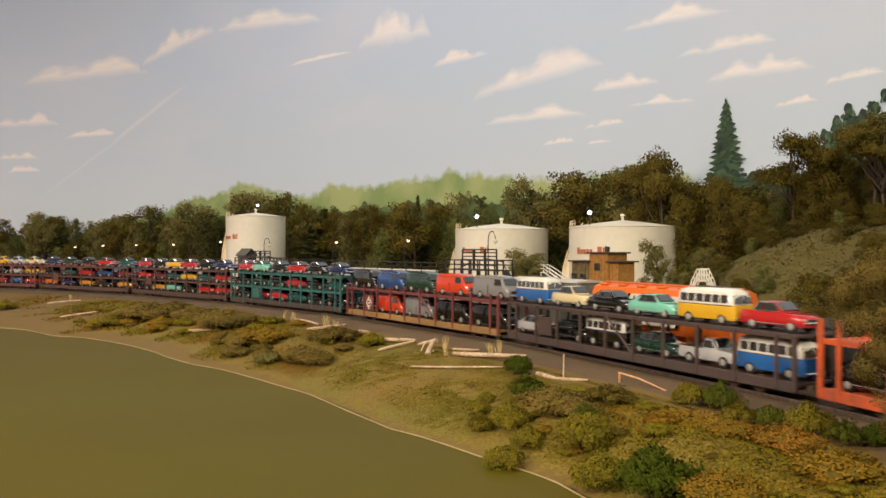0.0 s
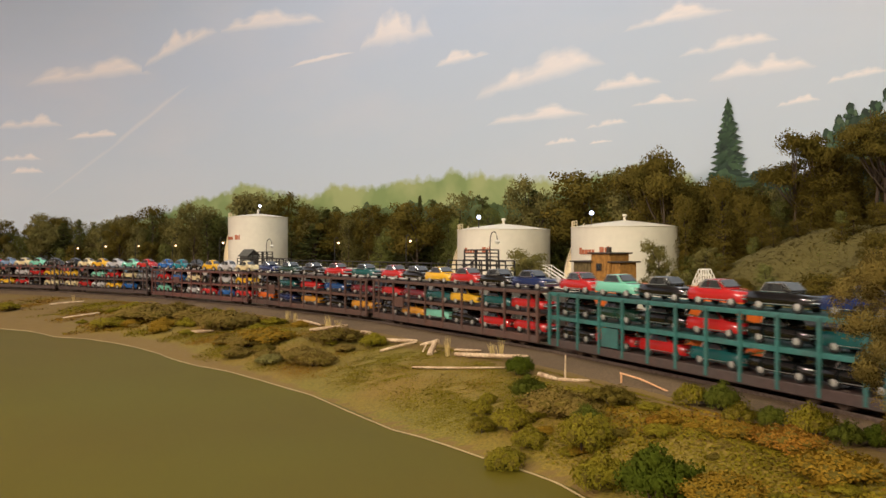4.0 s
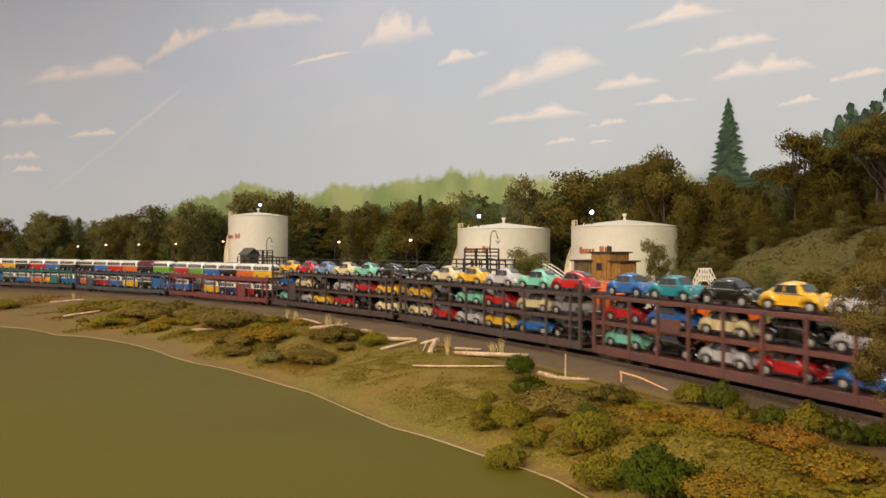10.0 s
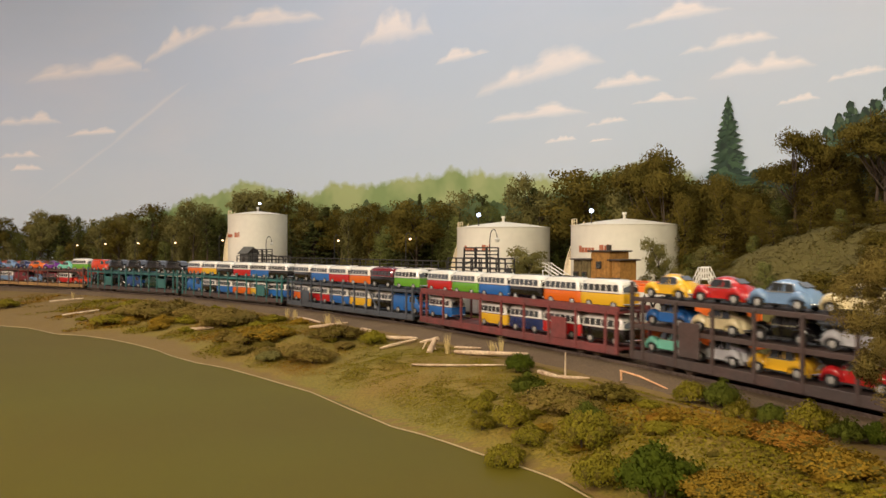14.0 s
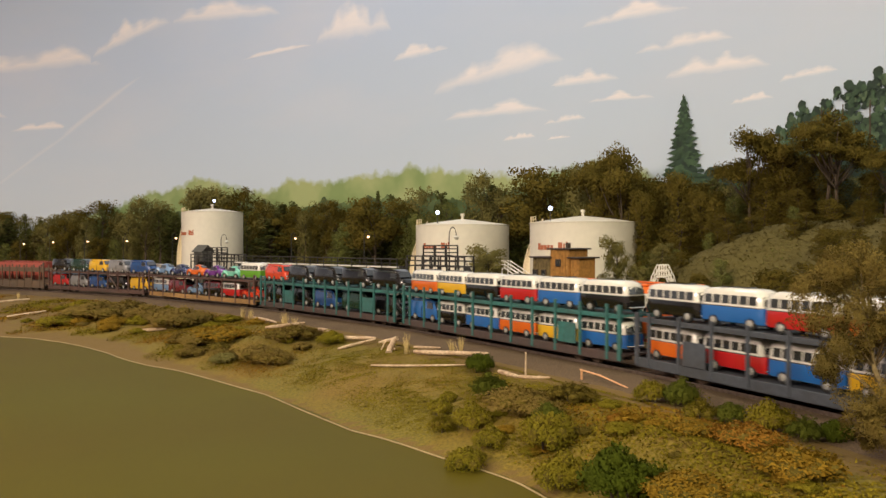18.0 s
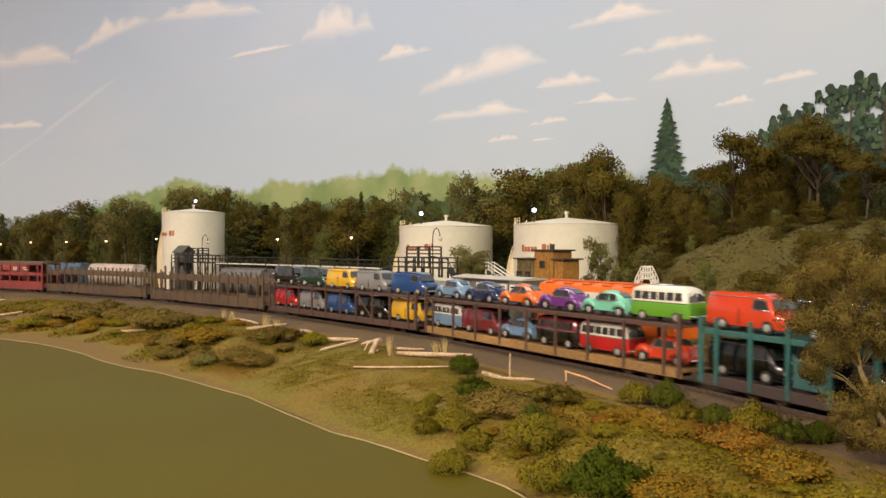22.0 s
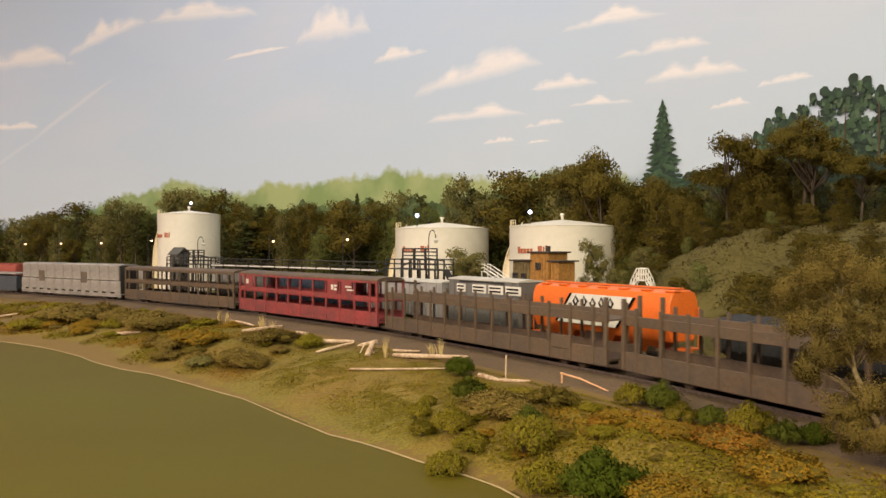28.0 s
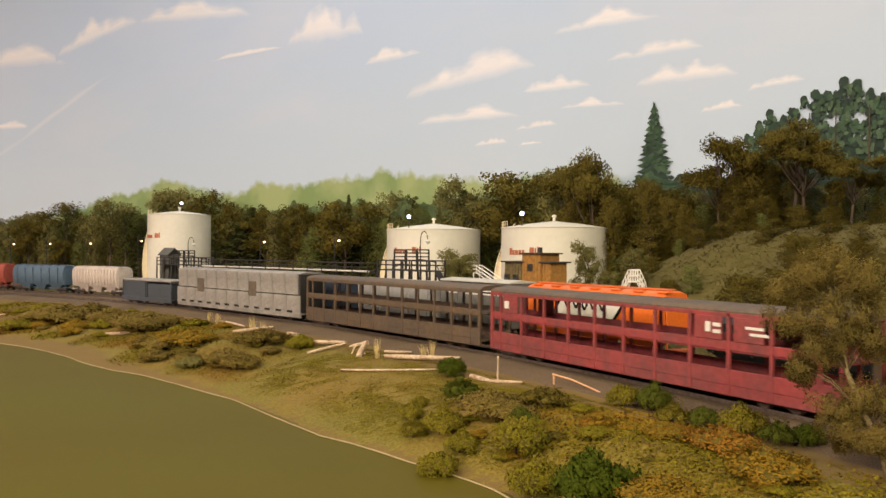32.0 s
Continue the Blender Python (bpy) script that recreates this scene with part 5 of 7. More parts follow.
def rack_wagon(number, body_name, levels, label, deck=None, posts=10, top=0.0, roof=False, panels=(), braces=(), tall_ends=0.0, curb=0.0008, skirt=0.0118, emblem=None, marks=()):
    """An open rack wagon. levels: heights of the upper decks; top: how far the posts stand over the highest deck."""
    body = BODY[body_name]
    root = thing("car_carrier_wagon", Matrix(), label, "rail wagon", "wagons of the train")
    underframe(root, BODY["dark"] if body_name == "teal" else body, HALF, deck or (BODY["dark"] if body_name == "teal" else body), bool(deck), skirt)
    for z in levels:
        part("upper_deck", Shape().box(-HALF, HALF, -0.0160, 0.0160, z - 0.0012, z), body, root)
        for side in (-1, 1):
            part("deck_rail", Shape().box(-HALF, HALF, side * 0.0168 - 0.0007, side * 0.0168 + 0.0007, z - 0.0024, z + curb, chamfer=0.0002), body, root)
    hi = levels[-1] + top
    post = Shape().box(-0.0011, 0.0011, -0.0008, 0.0008, 0.0062, hi, chamfer=0.0002).mesh("post", body)
    end = Shape().box(-0.0016, 0.0016, -0.0009, 0.0009, 0.0062, hi + tall_ends, chamfer=0.0002).mesh("end_post", body)
    for side in (-1, 1):
        for i in range(posts):
            x = (-1 + 2 * i / (posts - 1)) * (HALF - 0.0140)
            part("post", post, None, root, m=Matrix.Translation((x, side * 0.0180, 0)))
        for x in (-HALF + 0.0016, HALF - 0.0016):
            part("end_post", end, None, root, m=Matrix.Translation((x, side * 0.0180, 0)))
        for i in braces:
            x = (-1 + 2 * i / (posts - 1)) * (HALF - 0.0140)
            w = 2 * (HALF - 0.0185) / (posts - 1)
            part("brace", Shape().tube([(x, side * 0.0178, levels[0] - 0.001), (x + w, side * 0.0178, 0.0115)], 0.0008, 6), body, root)
        for i, z0, z1 in panels:
            x = (-1 + 2 * i / (posts - 1)) * (HALF - 0.0140)
            part("route_board", Shape().box(x + 0.004, x + 0.024, side * 0.0186 - 0.0004, side * 0.0186 + 0.0004, z0, z1, chamfer=0.0002), body, root, "weathered metal route board")
    if roof:
        n = 9
        rows = [[(x, 0.0185 * math.cos(math.pi * k / (n - 1)), hi + 0.0035 * math.sin(math.pi * k / (n - 1))) for k in range(n)] + [(x, -0.0185, hi - 0.0012), (x, 0.0185, hi - 0.0012)] for x in (-HALF, HALF)]
        part("roof", Shape().loft(rows), roof, root, soft=40)
        for side in (-1, 1):
            part("roof_band", Shape().box(-HALF, HALF, side * 0.0182 - 0.0006, side * 0.0182 + 0.0006, hi - 0.0034, hi - 0.0010, chamfer=0.0002), body, root)
            for z, z2 in ((0.0114, 0.0205), (levels[0] - 0.0012, levels[0] + 0.0042)):
                part("side_beam", Shape().box(-HALF, HALF, side * 0.0180 - 0.0005, side * 0.0180 + 0.0005, z, z2, chamfer=0.0002), body, root)
    if emblem:
        ex, ez, r = emblem
        for side in (-1, 1):
            y = side * 0.0193
            part("emblem", Shape().tube([(ex - r, y, ez), (ex, y, ez + r * 1.25), (ex + r, y, ez), (ex, y, ez - r * 1.25), (ex - r, y, ez)], 0.0006, 5), PAINT["W"], root, "white diamond outline")
            for dz in (-0.0035, 0.0, 0.0035):
                part("emblem_bar", Shape().box(ex - r * 0.45, ex + r * 0.45, y - 0.0003, y + 0.0003, ez + dz - 0.0009, ez + dz + 0.0009), PAINT["W"], root)
    for mx, mz, mw, mh in marks:
        part("painted_mark", Shape().box(mx, mx + mw, -0.0194, -0.0189, mz, mz + mh), PAINT["W"], root, "white unreadable marking")
    KEYED.append((root, number, Matrix()))
    return root


BI, TRI = (0.0390,), (0.0310, 0.0515)
DECK1 = 0.0105


def load(number, decks, heights, turned=False, span=0.258):
    """Cars on a wagon, front to rear, deck by deck from below; '--' is an empty place."""
    for text, z in zip(decks, heights):
        codes = text.split()
        n = len(codes)
        for i, code in enumerate(codes):
            if code == "--":
                continue
            x = span / 2 - i * span / (n - 1) + random.uniform(-0.0012, 0.0012)
            flip = (code[0] in "bcs") and turned
            vehicle(code, number, Matrix.Translation((x, random.uniform(-0.0008, 0.0008), z)) @ Matrix.Rotation(math.pi if flip else random.uniform(-0.02, 0.02), 4, "Z"))


W = "{} open {} car-carrier wagon, coupled in the train"
B2, B3 = (DECK1,) + BI, (DECK1,) + TRI
rack_wagon(0, "orange", BI, W.format("orange", "two-level") + ", part empty", top=0.012)
load(0, ("-- -- sO -- sK", "-- -- -- -- --"), B2)
rack_wagon(1, "dark", BI, W.format("dark brown", "two-level"), panels=((1, 0.014, 0.030),), braces=(4,))
load(1, ("vB kS sD vK sK sS", "cR vY sM sK cC vB"), B2)
rack_wagon(2, "redwine", BI, W.format("wine-red", "two-level") + ", tan deck boards", deck=deck_tan, top=0.006, panels=((1, 0.013, 0.032),), braces=(5,), emblem=(-HALF + 0.0140 + 2 * (HALF - 0.0140) / 9 + 0.014, 0.0225, 0.0062))
load(2, ("pK pK pU pQ sK", "pU pQ pD pV pK"), B2)
rack_wagon(3, "teal", TRI, W.format("teal green", "three-level"), posts=11, panels=((2, 0.013, 0.028),))
load(3, ("cK cK cE cR cR cK", "cE cK cR cK cD cK", "cN cK cR cK cM cR"), B3)
rack_wagon(4, "brown", TRI, W.format("brown", "three-level"), posts=9, panels=((1, 0.022, 0.034),))
load(4, ("cR cR cK cM cA cK", "cR cE cY cE cX cR", "cN cK cR cY cK cR"), B3)
rack_wagon(5, "brown", TRI, W.format("brown", "three-level"), posts=9, panels=((1, 0.022, 0.036),))
load(5, ("cA cK cA cN cO", "cX cV cR cE cK", "cE cR cK cD cN"), B3)
rack_wagon(6, "rust", TRI, W.format("rust-brown", "three-level"), posts=10, panels=((2, 0.030, 0.040),))
load(6, ("bR bB bR bS bK bM", "bY bS bK bC bB bR", "bC bS bY bK bT bB"), B3)
rack_wagon(7, "dark", TRI, W.format("dark brown", "three-level"), posts=10, tall_ends=0.012)
load(7, ("bK bB bY bS bR bC", "bU bC bR bM bK bY", "bR bM bS bY bC bK"), B3, True)
rack_wagon(8, "dark", TRI, W.format("dark grey-brown", "three-level"), posts=9, panels=((1, 0.014, 0.038),), tall_ends=0.012)
load(8, ("bC bK bR bY bS bM", "bY bR bS bK bC bB", "bK bM bC bL bR bY"), B3, True)
rack_wagon(9, "redwine", BI, W.format("wine-red", "two-level"), posts=9, panels=((6, 0.012, 0.030),), curb=0.004)
load(9, ("vK vR vN vY -- vB", "vY vO vK vB vG vR"), B2)
rack_wagon(10, "slate", BI, W.format("slate-blue", "two-level"), posts=11, panels=((1, 0.012, 0.028),), braces=(7,), top=0.004)
load(10, ("pB vK vY vB vR vO", "vG vX vO vR vB vK"), B2)
rack_wagon(11, "teal", BI, W.format("teal green", "two-level"), posts=11, panels=((8, 0.014, 0.030),), top=0.008)
load(11, ("vB vY vO vB vK pB", "vK vB vR vK vY vO"), B2)
rack_wagon(12, "teal", BI, W.format("teal green", "two-level"), posts=12, panels=((2, 0.014, 0.030), (9, 0.014, 0.030)), top=0.008)
load(12, ("pK pD pV pK pK", "pK pK pK pK pQ"), B2)
rack_wagon(13, "brown", BI, W.format("brown", "two-level") + ", tan deck boards", deck=deck_tan, posts=9, tall_ends=0.008)
load(13, ("bQ vR vX bL pX vL", "vG bM bP bO bN bL"), B2, True)
rack_wagon(14, "brown", BI, W.format("purple-brown", "two-level"), posts=10, braces=(6,), top=0.004)
load(14, ("pY pK pV pU pR", "pV pU pY pD pK"), B2)
for k in (15, 16):
    rack_wagon(k, "umber", BI, "empty brown two-level car-carrier wagon, coupled in the train", posts=13, top=0.010, tall_ends=0.006, curb=0.0045, skirt=0.0185, panels=((10, 0.014, 0.024),))
rack_wagon(17, "red", (0.0330,), "empty red roofed two-level car-carrier wagon in the train", posts=11, top=0.0215, roof=BODY["umber"], panels=((0, 0.0372, 0.0512), (7, 0.0372, 0.0512), (8, 0.0372, 0.0512)),
           marks=((0.069, 0.0415, 0.0035, 0.006), (0.0745, 0.0410, 0.0055, 0.0022), (0.0745, 0.0450, 0.0055, 0.0022), (0.097, 0.0450, 0.012, 0.0016), (0.100, 0.0415, 0.012, 0.0016), (-0.135, 0.041, 0.006, 0.006)))
rack_wagon(18, "umber", (0.0330,), "empty grey-brown roofed two-level car-carrier wagon in the train", posts=12, top=0.0215, roof=BODY["umber"])


def closed_wagon(number):
    body = BODY["palegrey"]
    root = thing("closed_car_carrier_wagon", Matrix(), "pale grey closed car-carrier wagon with panelled sides", "rail wagon", "wagons of the train")
    underframe(root, body, HALF, body)
    for side in (-1, 1):
        y = side * 0.0180
        for z0, z1, inset in ((0.0095, 0.0318, 0.0), (0.0330, 0.0580, 0.004)):
            n = 11
            w = (2 * HALF - 2 * inset) / n
            me = Shape().box(-w / 2 + 0.0003, w / 2 - 0.0003, -0.0007, 0.0007, z0, z1, chamfer=0.0003).mesh("side_panel", body)
            for i in range(n):
                part("side_panel", me, None, root, m=Matrix.Translation((-HALF + inset + (i + 0.5) * w, y, 0)))
        for i in range(12):
            part("vent_slot", SLOT, None, root, m=Matrix.Translation((-HALF + 0.02 + i * 0.0245, y + side * 0.0009, 0.0112)))
        for x in (-0.085, 0.050):
            part("side_door", Shape().box(x - 0.009, x + 0.009, y - 0.0012, y + 0.0012, 0.0270, 0.0460, chamfer=0.0003), BODY["olive"], root)
    part("inner_wall", Shape().box(-HALF + 0.002, HALF - 0.002, -0.0168, 0.0168, 0.0108, 0.0575), steel_dark, root)
    part("roof", Shape().loft([[(x, 0.0180 * math.cos(math.pi * k / 8), 0.0578 + 0.0025 * math.sin(math.pi * k / 8)) for k in range(9)] for x in (-HALF + 0.002, HALF - 0.002)]), body, root, soft=40)
    KEYED.append((root, number, Matrix()))


SLOT = Shape().box(-0.0055, 0.0055, -0.0004, 0.0004, 0, 0.0026).mesh("vent_slot", glass_dark)
closed_wagon(19)


def tail_car():
    half = 0.072
    grey = BODY["slate"]
    root = thing("tail_wagon", Matrix(), "short dark grey work wagon with pale roof, last in train", "rail wagon", "wagons of the train")
    underframe(root, grey, half, grey)
    part("cabin", Shape().box(-0.068, -0.006, -0.0165, 0.0165, 0.0106, 0.0360, chamfer=0.0006), grey, root)
    part("cabin", Shape().box(0.004, 0.068, -0.0165, 0.0165, 0.0106, 0.0330, chamfer=0.0006), grey, root)
    part("roof", Shape().box(-0.070, 0.070, -0.0178, 0.0178, 0.0362, 0.0392, chamfer=0.0008), BODY["palegrey"], root)
    for x in (-0.0695, -0.003, 0.0015, 0.0695):
        for side in (-1, 1):
            part("post", Shape().box(x - 0.001, x + 0.001, side * 0.0165 - 0.001, side * 0.0165 + 0.001, 0.0105, 0.0362), grey, root)
    KEYED.append((root, 20, Matrix()))


tail_car()


def wagon_pose(number, t):
    """A wagon rides on its two trucks."""
    mid = train_s(t) + (0.5 - number) * PITCH
    half = HALF * 0.72
    if number == 20:
        mid, half = train_s(t) - 19 * PITCH - 0.080, 0.05
    (x0, y0, _), (x1, y1, _) = rail_at(mid - half, MAIN), rail_at(mid + half, MAIN)
    return Matrix.Translation(((x0 + x1) / 2, (y0 + y1) / 2, Z0)) @ Matrix.Rotation(math.atan2(y1 - y0, x1 - x0), 4, "Z"), mid


def motions():
    """The train rolls along the line; wagons and their loads are keyed together."""
    for number in range(21):
        times, last = [0.0], 0.0
        for k in [*range(1, 29), *(28.5 + 0.5 * q for q in range(7))]:
            _, mid = wagon_pose(number, k)
            if 0.9 < mid < 3.7 or k - last >= 4:
                times.append(float(k))
                last = k
        times.append(32.0)
        poses = [(t, wagon_pose(number, t)[0]) for t in times]
        for ob, n, m in KEYED:
            if n == number:
                walk(ob, [(t, p @ m) for t, p in poses])


# ---- standing wagons on the siding ----


def siding_thing(name, s, label):
    return thing(name, on_line(s, REAR), label, "rail wagon", "wagons on the siding")


def covered_hopper(s, length, body, label, panel=None, ribs=0):
    root = siding_thing("covered_hopper_wagon", s, label)
    h = length / 2

    def sec(x, k=1.0):
        pts = [(-0.0125, 0.0150), (-0.0168, 0.0235), (-0.0178, 0.0340), (-0.0172, 0.0440), (-0.0140, 0.0505), (-0.0060, 0.0530), (0.0060, 0.0530), (0.0140, 0.0505), (0.0172, 0.0440), (0.0178, 0.0340), (0.0168, 0.0235), (0.0125, 0.0150)]
        return [(x, y * k, 0.034 + (z - 0.034) * k) for y, z in pts]
    part("body", Shape().loft([sec(-h * 0.93, 0.94), sec(-h * 0.92), sec(h * 0.92), sec(h * 0.93, 0.94)]), body, root, soft=35)
    for i in range(3):
        x = (i - 1) * h * 0.56
        part("hopper_bay", Shape().loft([[(x - h * 0.24, -0.012, 0.0165), (x + h * 0.24, -0.012, 0.0165), (x + h * 0.24, 0.012, 0.0165), (x - h * 0.24, 0.012, 0.0165)], [(x - h * 0.08, -0.006, 0.0045), (x + h * 0.08, -0.006, 0.0045), (x + h * 0.08, 0.006, 0.0045), (x - h * 0.08, 0.006, 0.0045)]]), body, root)
    part("roof_walk", Shape().box(-h * 0.9, h * 0.9, -0.0035, 0.0035, 0.0536, 0.0544), steel_dark if ribs else body, root)
    for i in range(7):
        part("hatch", Shape().box(-h * 0.85 + i * h * 0.28, -h * 0.85 + i * h * 0.28 + 0.010, -0.0125, -0.0050, 0.0515, 0.0530, chamfer=0.0004), body, root)
    for i in range(ribs):
        x = -h * 0.9 + (i + 0.5) * h * 1.8 / ribs
        part("side_rib", Shape().box(x - 0.0007, x + 0.0007, -0.0190, -0.0174, 0.0180, 0.0480), body, root)
    if panel:
        part("side_panel", Shape().loft([[(-h * 0.52, -0.0183, 0.0215), (h * 0.30, -0.0183, 0.0215), (h * 0.52, -0.0180, 0.0462), (-h * 0.30, -0.0180, 0.0462)], [(-h * 0.52, -0.0188, 0.0215), (h * 0.30, -0.0188, 0.0215), (h * 0.52, -0.0186, 0.0462), (-h * 0.30, -0.0186, 0.0462)]]), panel, root, "white panel with black slanted edges")
        for a, b in ((-h * 0.55, -h * 0.33), (h * 0.30, h * 0.52)):
            part("edge_stripe", Shape().loft([[(a, -0.0188, 0.0215), (a + 0.003, -0.0188, 0.0215), (b + 0.003, -0.0188, 0.0462), (b, -0.0188, 0.0462)], [(a, -0.0192, 0.0215), (a + 0.003, -0.0192, 0.0215), (b + 0.003, -0.0190, 0.0462), (b, -0.0190, 0.0462)]]), PAINT["K"], root)
        for i, (w, z0, z1) in enumerate(((0.009, 0.034, 0.046), (0.009, 0.034, 0.046), (0.004, 0.037, 0.041), (0.009, 0.034, 0.046), (0.009, 0.034, 0.046))):
            x = -h * 0.24 + i * 0.0105
            part("letter_block", Shape().tube([(x, -0.0190, (z0 + z1) / 2 - 0.004), (x - 0.003, -0.0190, (z0 + z1) / 2), (x, -0.0190, (z0 + z1) / 2 + 0.004), (x + 0.003, -0.0190, (z0 + z1) / 2), (x, -0.0190, (z0 + z1) / 2 - 0.004)], 0.0011, 5), PAINT["K"], root)
    for side in (-1, 1):
        for x in (-h * 0.96, h * 0.96):
            part("end_post", Shape().tube([(x, side * 0.014, 0.0085), (x, side * 0.014, 0.040)], 0.0007, 5), body, root)
    part("centre_sill", Shape().box(-h, h, -0.003, 0.003, 0.0065, 0.0090), body, root)
    part("end_platform", Shape().box(-h, -h * 0.86, -0.015, 0.015, 0.0088, 0.0100), body, root)
    part("end_platform", Shape().box(h * 0.86, h, -0.015, 0.015, 0.0088, 0.0100), body, root)
    for x in (-h * 0.76, h * 0.76):
        truck(root, x)
    return root


def boxcar(s, length, body, label, boards=0, top=0.0490, ribs=12):
    root = siding_thing("boxcar", s, label)
    h = length / 2
    part("body", Shape().box(-h, h, -0.0165, 0.0165, 0.0105, top, chamfer=0.0008), body, root)
    part("roof", Shape().loft([[(x, -0.0175, top), (x, -0.0172, top + 0.0012), (x, 0, top + 0.0030), (x, 0.0172, top + 0.0012), (x, 0.0175, top)] for x in (-h - 0.0008, h + 0.0008)]), PALE_ROOF, root)
    for i in range(ribs):
        x = -h + (i + 0.5) * 2 * h / ribs
        if abs(x) < 0.02:
            continue
        for side in (-1, 1):
            part("side_rib", Shape().box(x - 0.0008, x + 0.0008, side * 0.0168 - 0.0006, side * 0.0168 + 0.0006, 0.0115, top - 0.001), body, root)
    for side in (-1, 1):
        part("sliding_door", Shape().box(-0.016, 0.016, side * 0.0172 - 0.0007, side * 0.0172 + 0.0007, 0.0120, top - 0.002, chamfer=0.0003), body, root)
        part("door_rail", Shape().box(-0.036, 0.036, side * 0.0176 - 0.0006, side * 0.0176 + 0.0006, top - 0.0022, top - 0.0008), steel_dark, root)
    for i in range(boards):
        x = -h * 0.72 + i * 2 * h * 0.235
        b = part("label_board", Shape().box(x, x + 2 * h * (0.13 if i == 0 else 0.20), -0.0184, -0.0176, 0.0425, 0.0515, chamfer=0.0002), PAINT["W"], root, "white board with unreadable dark marks")
        for k in range(2):
            part("mark", Shape().box(x + 0.002, x + 2 * h * (0.11 if i == 0 else 0.17), -0.0188, -0.0182, 0.0445 + 0.0035 * k, 0.0460 + 0.0035 * k), PAINT["K"], b)
    part("centre_sill", Shape().box(-h - 0.004, h + 0.004, -0.003, 0.003, 0.0060, 0.0104), steel_dark, root)
    for side in (-1, 1):
        part("ladder", Shape().tube([(h - 0.003, side * 0.0180, 0.011), (h - 0.003, side * 0.0180, top - 0.002)], 0.0005, 5).tube([(h - 0.009, side * 0.0180, 0.011), (h - 0.009, side * 0.0180, top - 0.002)], 0.0005, 5), body, root)
    for x in (-h * 0.72, h * 0.72):
        truck(root, x)
    return root


def coal_hopper(s, length, label):
    root = siding_thing("open_hopper_wagon", s, label)
    h = length / 2
    black = shade("black_hopper_paint", (0.03, 0.03, 0.033), 0.6, 0, 300, 0.3)
    part("body", Shape().loft([[(-h, -0.0165, 0.0370), (h, -0.0165, 0.0370), (h, 0.0165, 0.0370), (-h, 0.0165, 0.0370)], [(-h * 0.97, -0.0165, 0.0170), (h * 0.97, -0.0165, 0.0170), (h * 0.97, 0.0165, 0.0170), (-h * 0.97, 0.0165, 0.0170)], [(-h * 0.66, -0.011, 0.0060), (h * 0.66, -0.011, 0.0060), (h * 0.66, 0.011, 0.0060), (-h * 0.66, 0.011, 0.0060)]]), black, root)
    for i in range(9):
        x = -h + (i + 0.5) * 2 * h / 9
        part("side_rib", Shape().box(x - 0.0009, x + 0.0009, -0.0178, -0.0160, 0.0160, 0.0370), black, root)
    part("top_rail", Shape().box(-h, h, -0.0180, -0.0155, 0.0362, 0.0382, chamfer=0.0003), black, root)
    coal = Shape()
    n, k = 24, 9
    coal.add([(-h * 0.97 + 2 * h * 0.97 * i / n, -0.0152 + 0.0304 * j / (k - 1), 0.0372 + 0.0050 * math.sin(math.pi * j / (k - 1)) * (0.6 + 0.4 * abs(math.sin(i * 0.8))) + 0.0012 * noise.noise(Vector((i * 0.9, j * 0.9, 2)))) for i in range(n + 1) for j in range(k)],
             [(i * k + j, (i + 1) * k + j, (i + 1) * k + j + 1, i * k + j + 1) for i in range(n) for j in range(k - 1)])
    part("coal_load", coal, shade("coal", (0.018, 0.018, 0.020), 0.55, 0, 1500, 0.6, 1.0), root, "heaped black coal")
    part("centre_sill", Shape().box(-h, h, -0.003, 0.003, 0.0062, 0.0090), steel_dark, root)
    for x in (-h * 0.76, h * 0.76):
        truck(root, x)
    return root


PALE_ROOF = shade("weathered_pale_roof", (0.50, 0.48, 0.43), 0.6, 0, 300, 0.12)
hop_orange = shade("bright_orange_paint", (0.72, 0.15, 0.02), 0.4, 0, 400, 0.08)
hop_blue = shade("faded_blue_paint", (0.08, 0.13, 0.19), 0.6, 0, 300, 0.15)
hop_white = shade("dusty_pinkish_white_paint", (0.55, 0.47, 0.42), 0.6, 0, 300, 0.1)
hop_red = shade("dull_red_paint", (0.30, 0.06, 0.04), 0.6, 0, 300, 0.15)
box_blue = shade("deep_blue_boxcar_paint", (0.030, 0.042, 0.070), 0.55, 0, 300, 0.2)
box_grey = shade("mid_grey_paint", (0.15, 0.145, 0.14), 0.6, 0, 300, 0.12)
box_pale = shade("pale_grey_paint", (0.32, 0.31, 0.31), 0.6, 0, 300, 0.1)
coal_hopper(2.985, 0.150, "black open hopper wagon heaped with coal")
boxcar(3.15, 0.150, box_grey, "dark grey boxcar standing on the siding", ribs=8)
orange_hopper = covered_hopper(2.794, 0.176, hop_orange, "bright orange covered hopper wagon with white side panel", PAINT["W"])
orange_hopper.scale.z = 1.075
boxcar(2.640, 0.112, box_grey, "grey boxcar with white label boards", 4, 0.0555, 6)
boxcar(2.500, 0.148, box_pale, "pale grey boxcar standing on the siding", 0, 0.0500, 8)
boxcar(2.300, 0.205, box_blue, "dark blue boxcar standing on the siding", 0, 0.0470, 12)
covered_hopper(2.115, 0.120, box_grey, "dark grey ribbed hopper wagon on the siding", ribs=8)
covered_hopper(1.737, 0.148, hop_white, "dusty white ribbed hopper wagon on the siding", ribs=14)
covered_hopper(1.563, 0.172, hop_blue, "faded blue covered hopper wagon on the siding", ribs=6)
covered_hopper(1.380, 0.170, hop_red, "dull red covered hopper wagon on the siding")
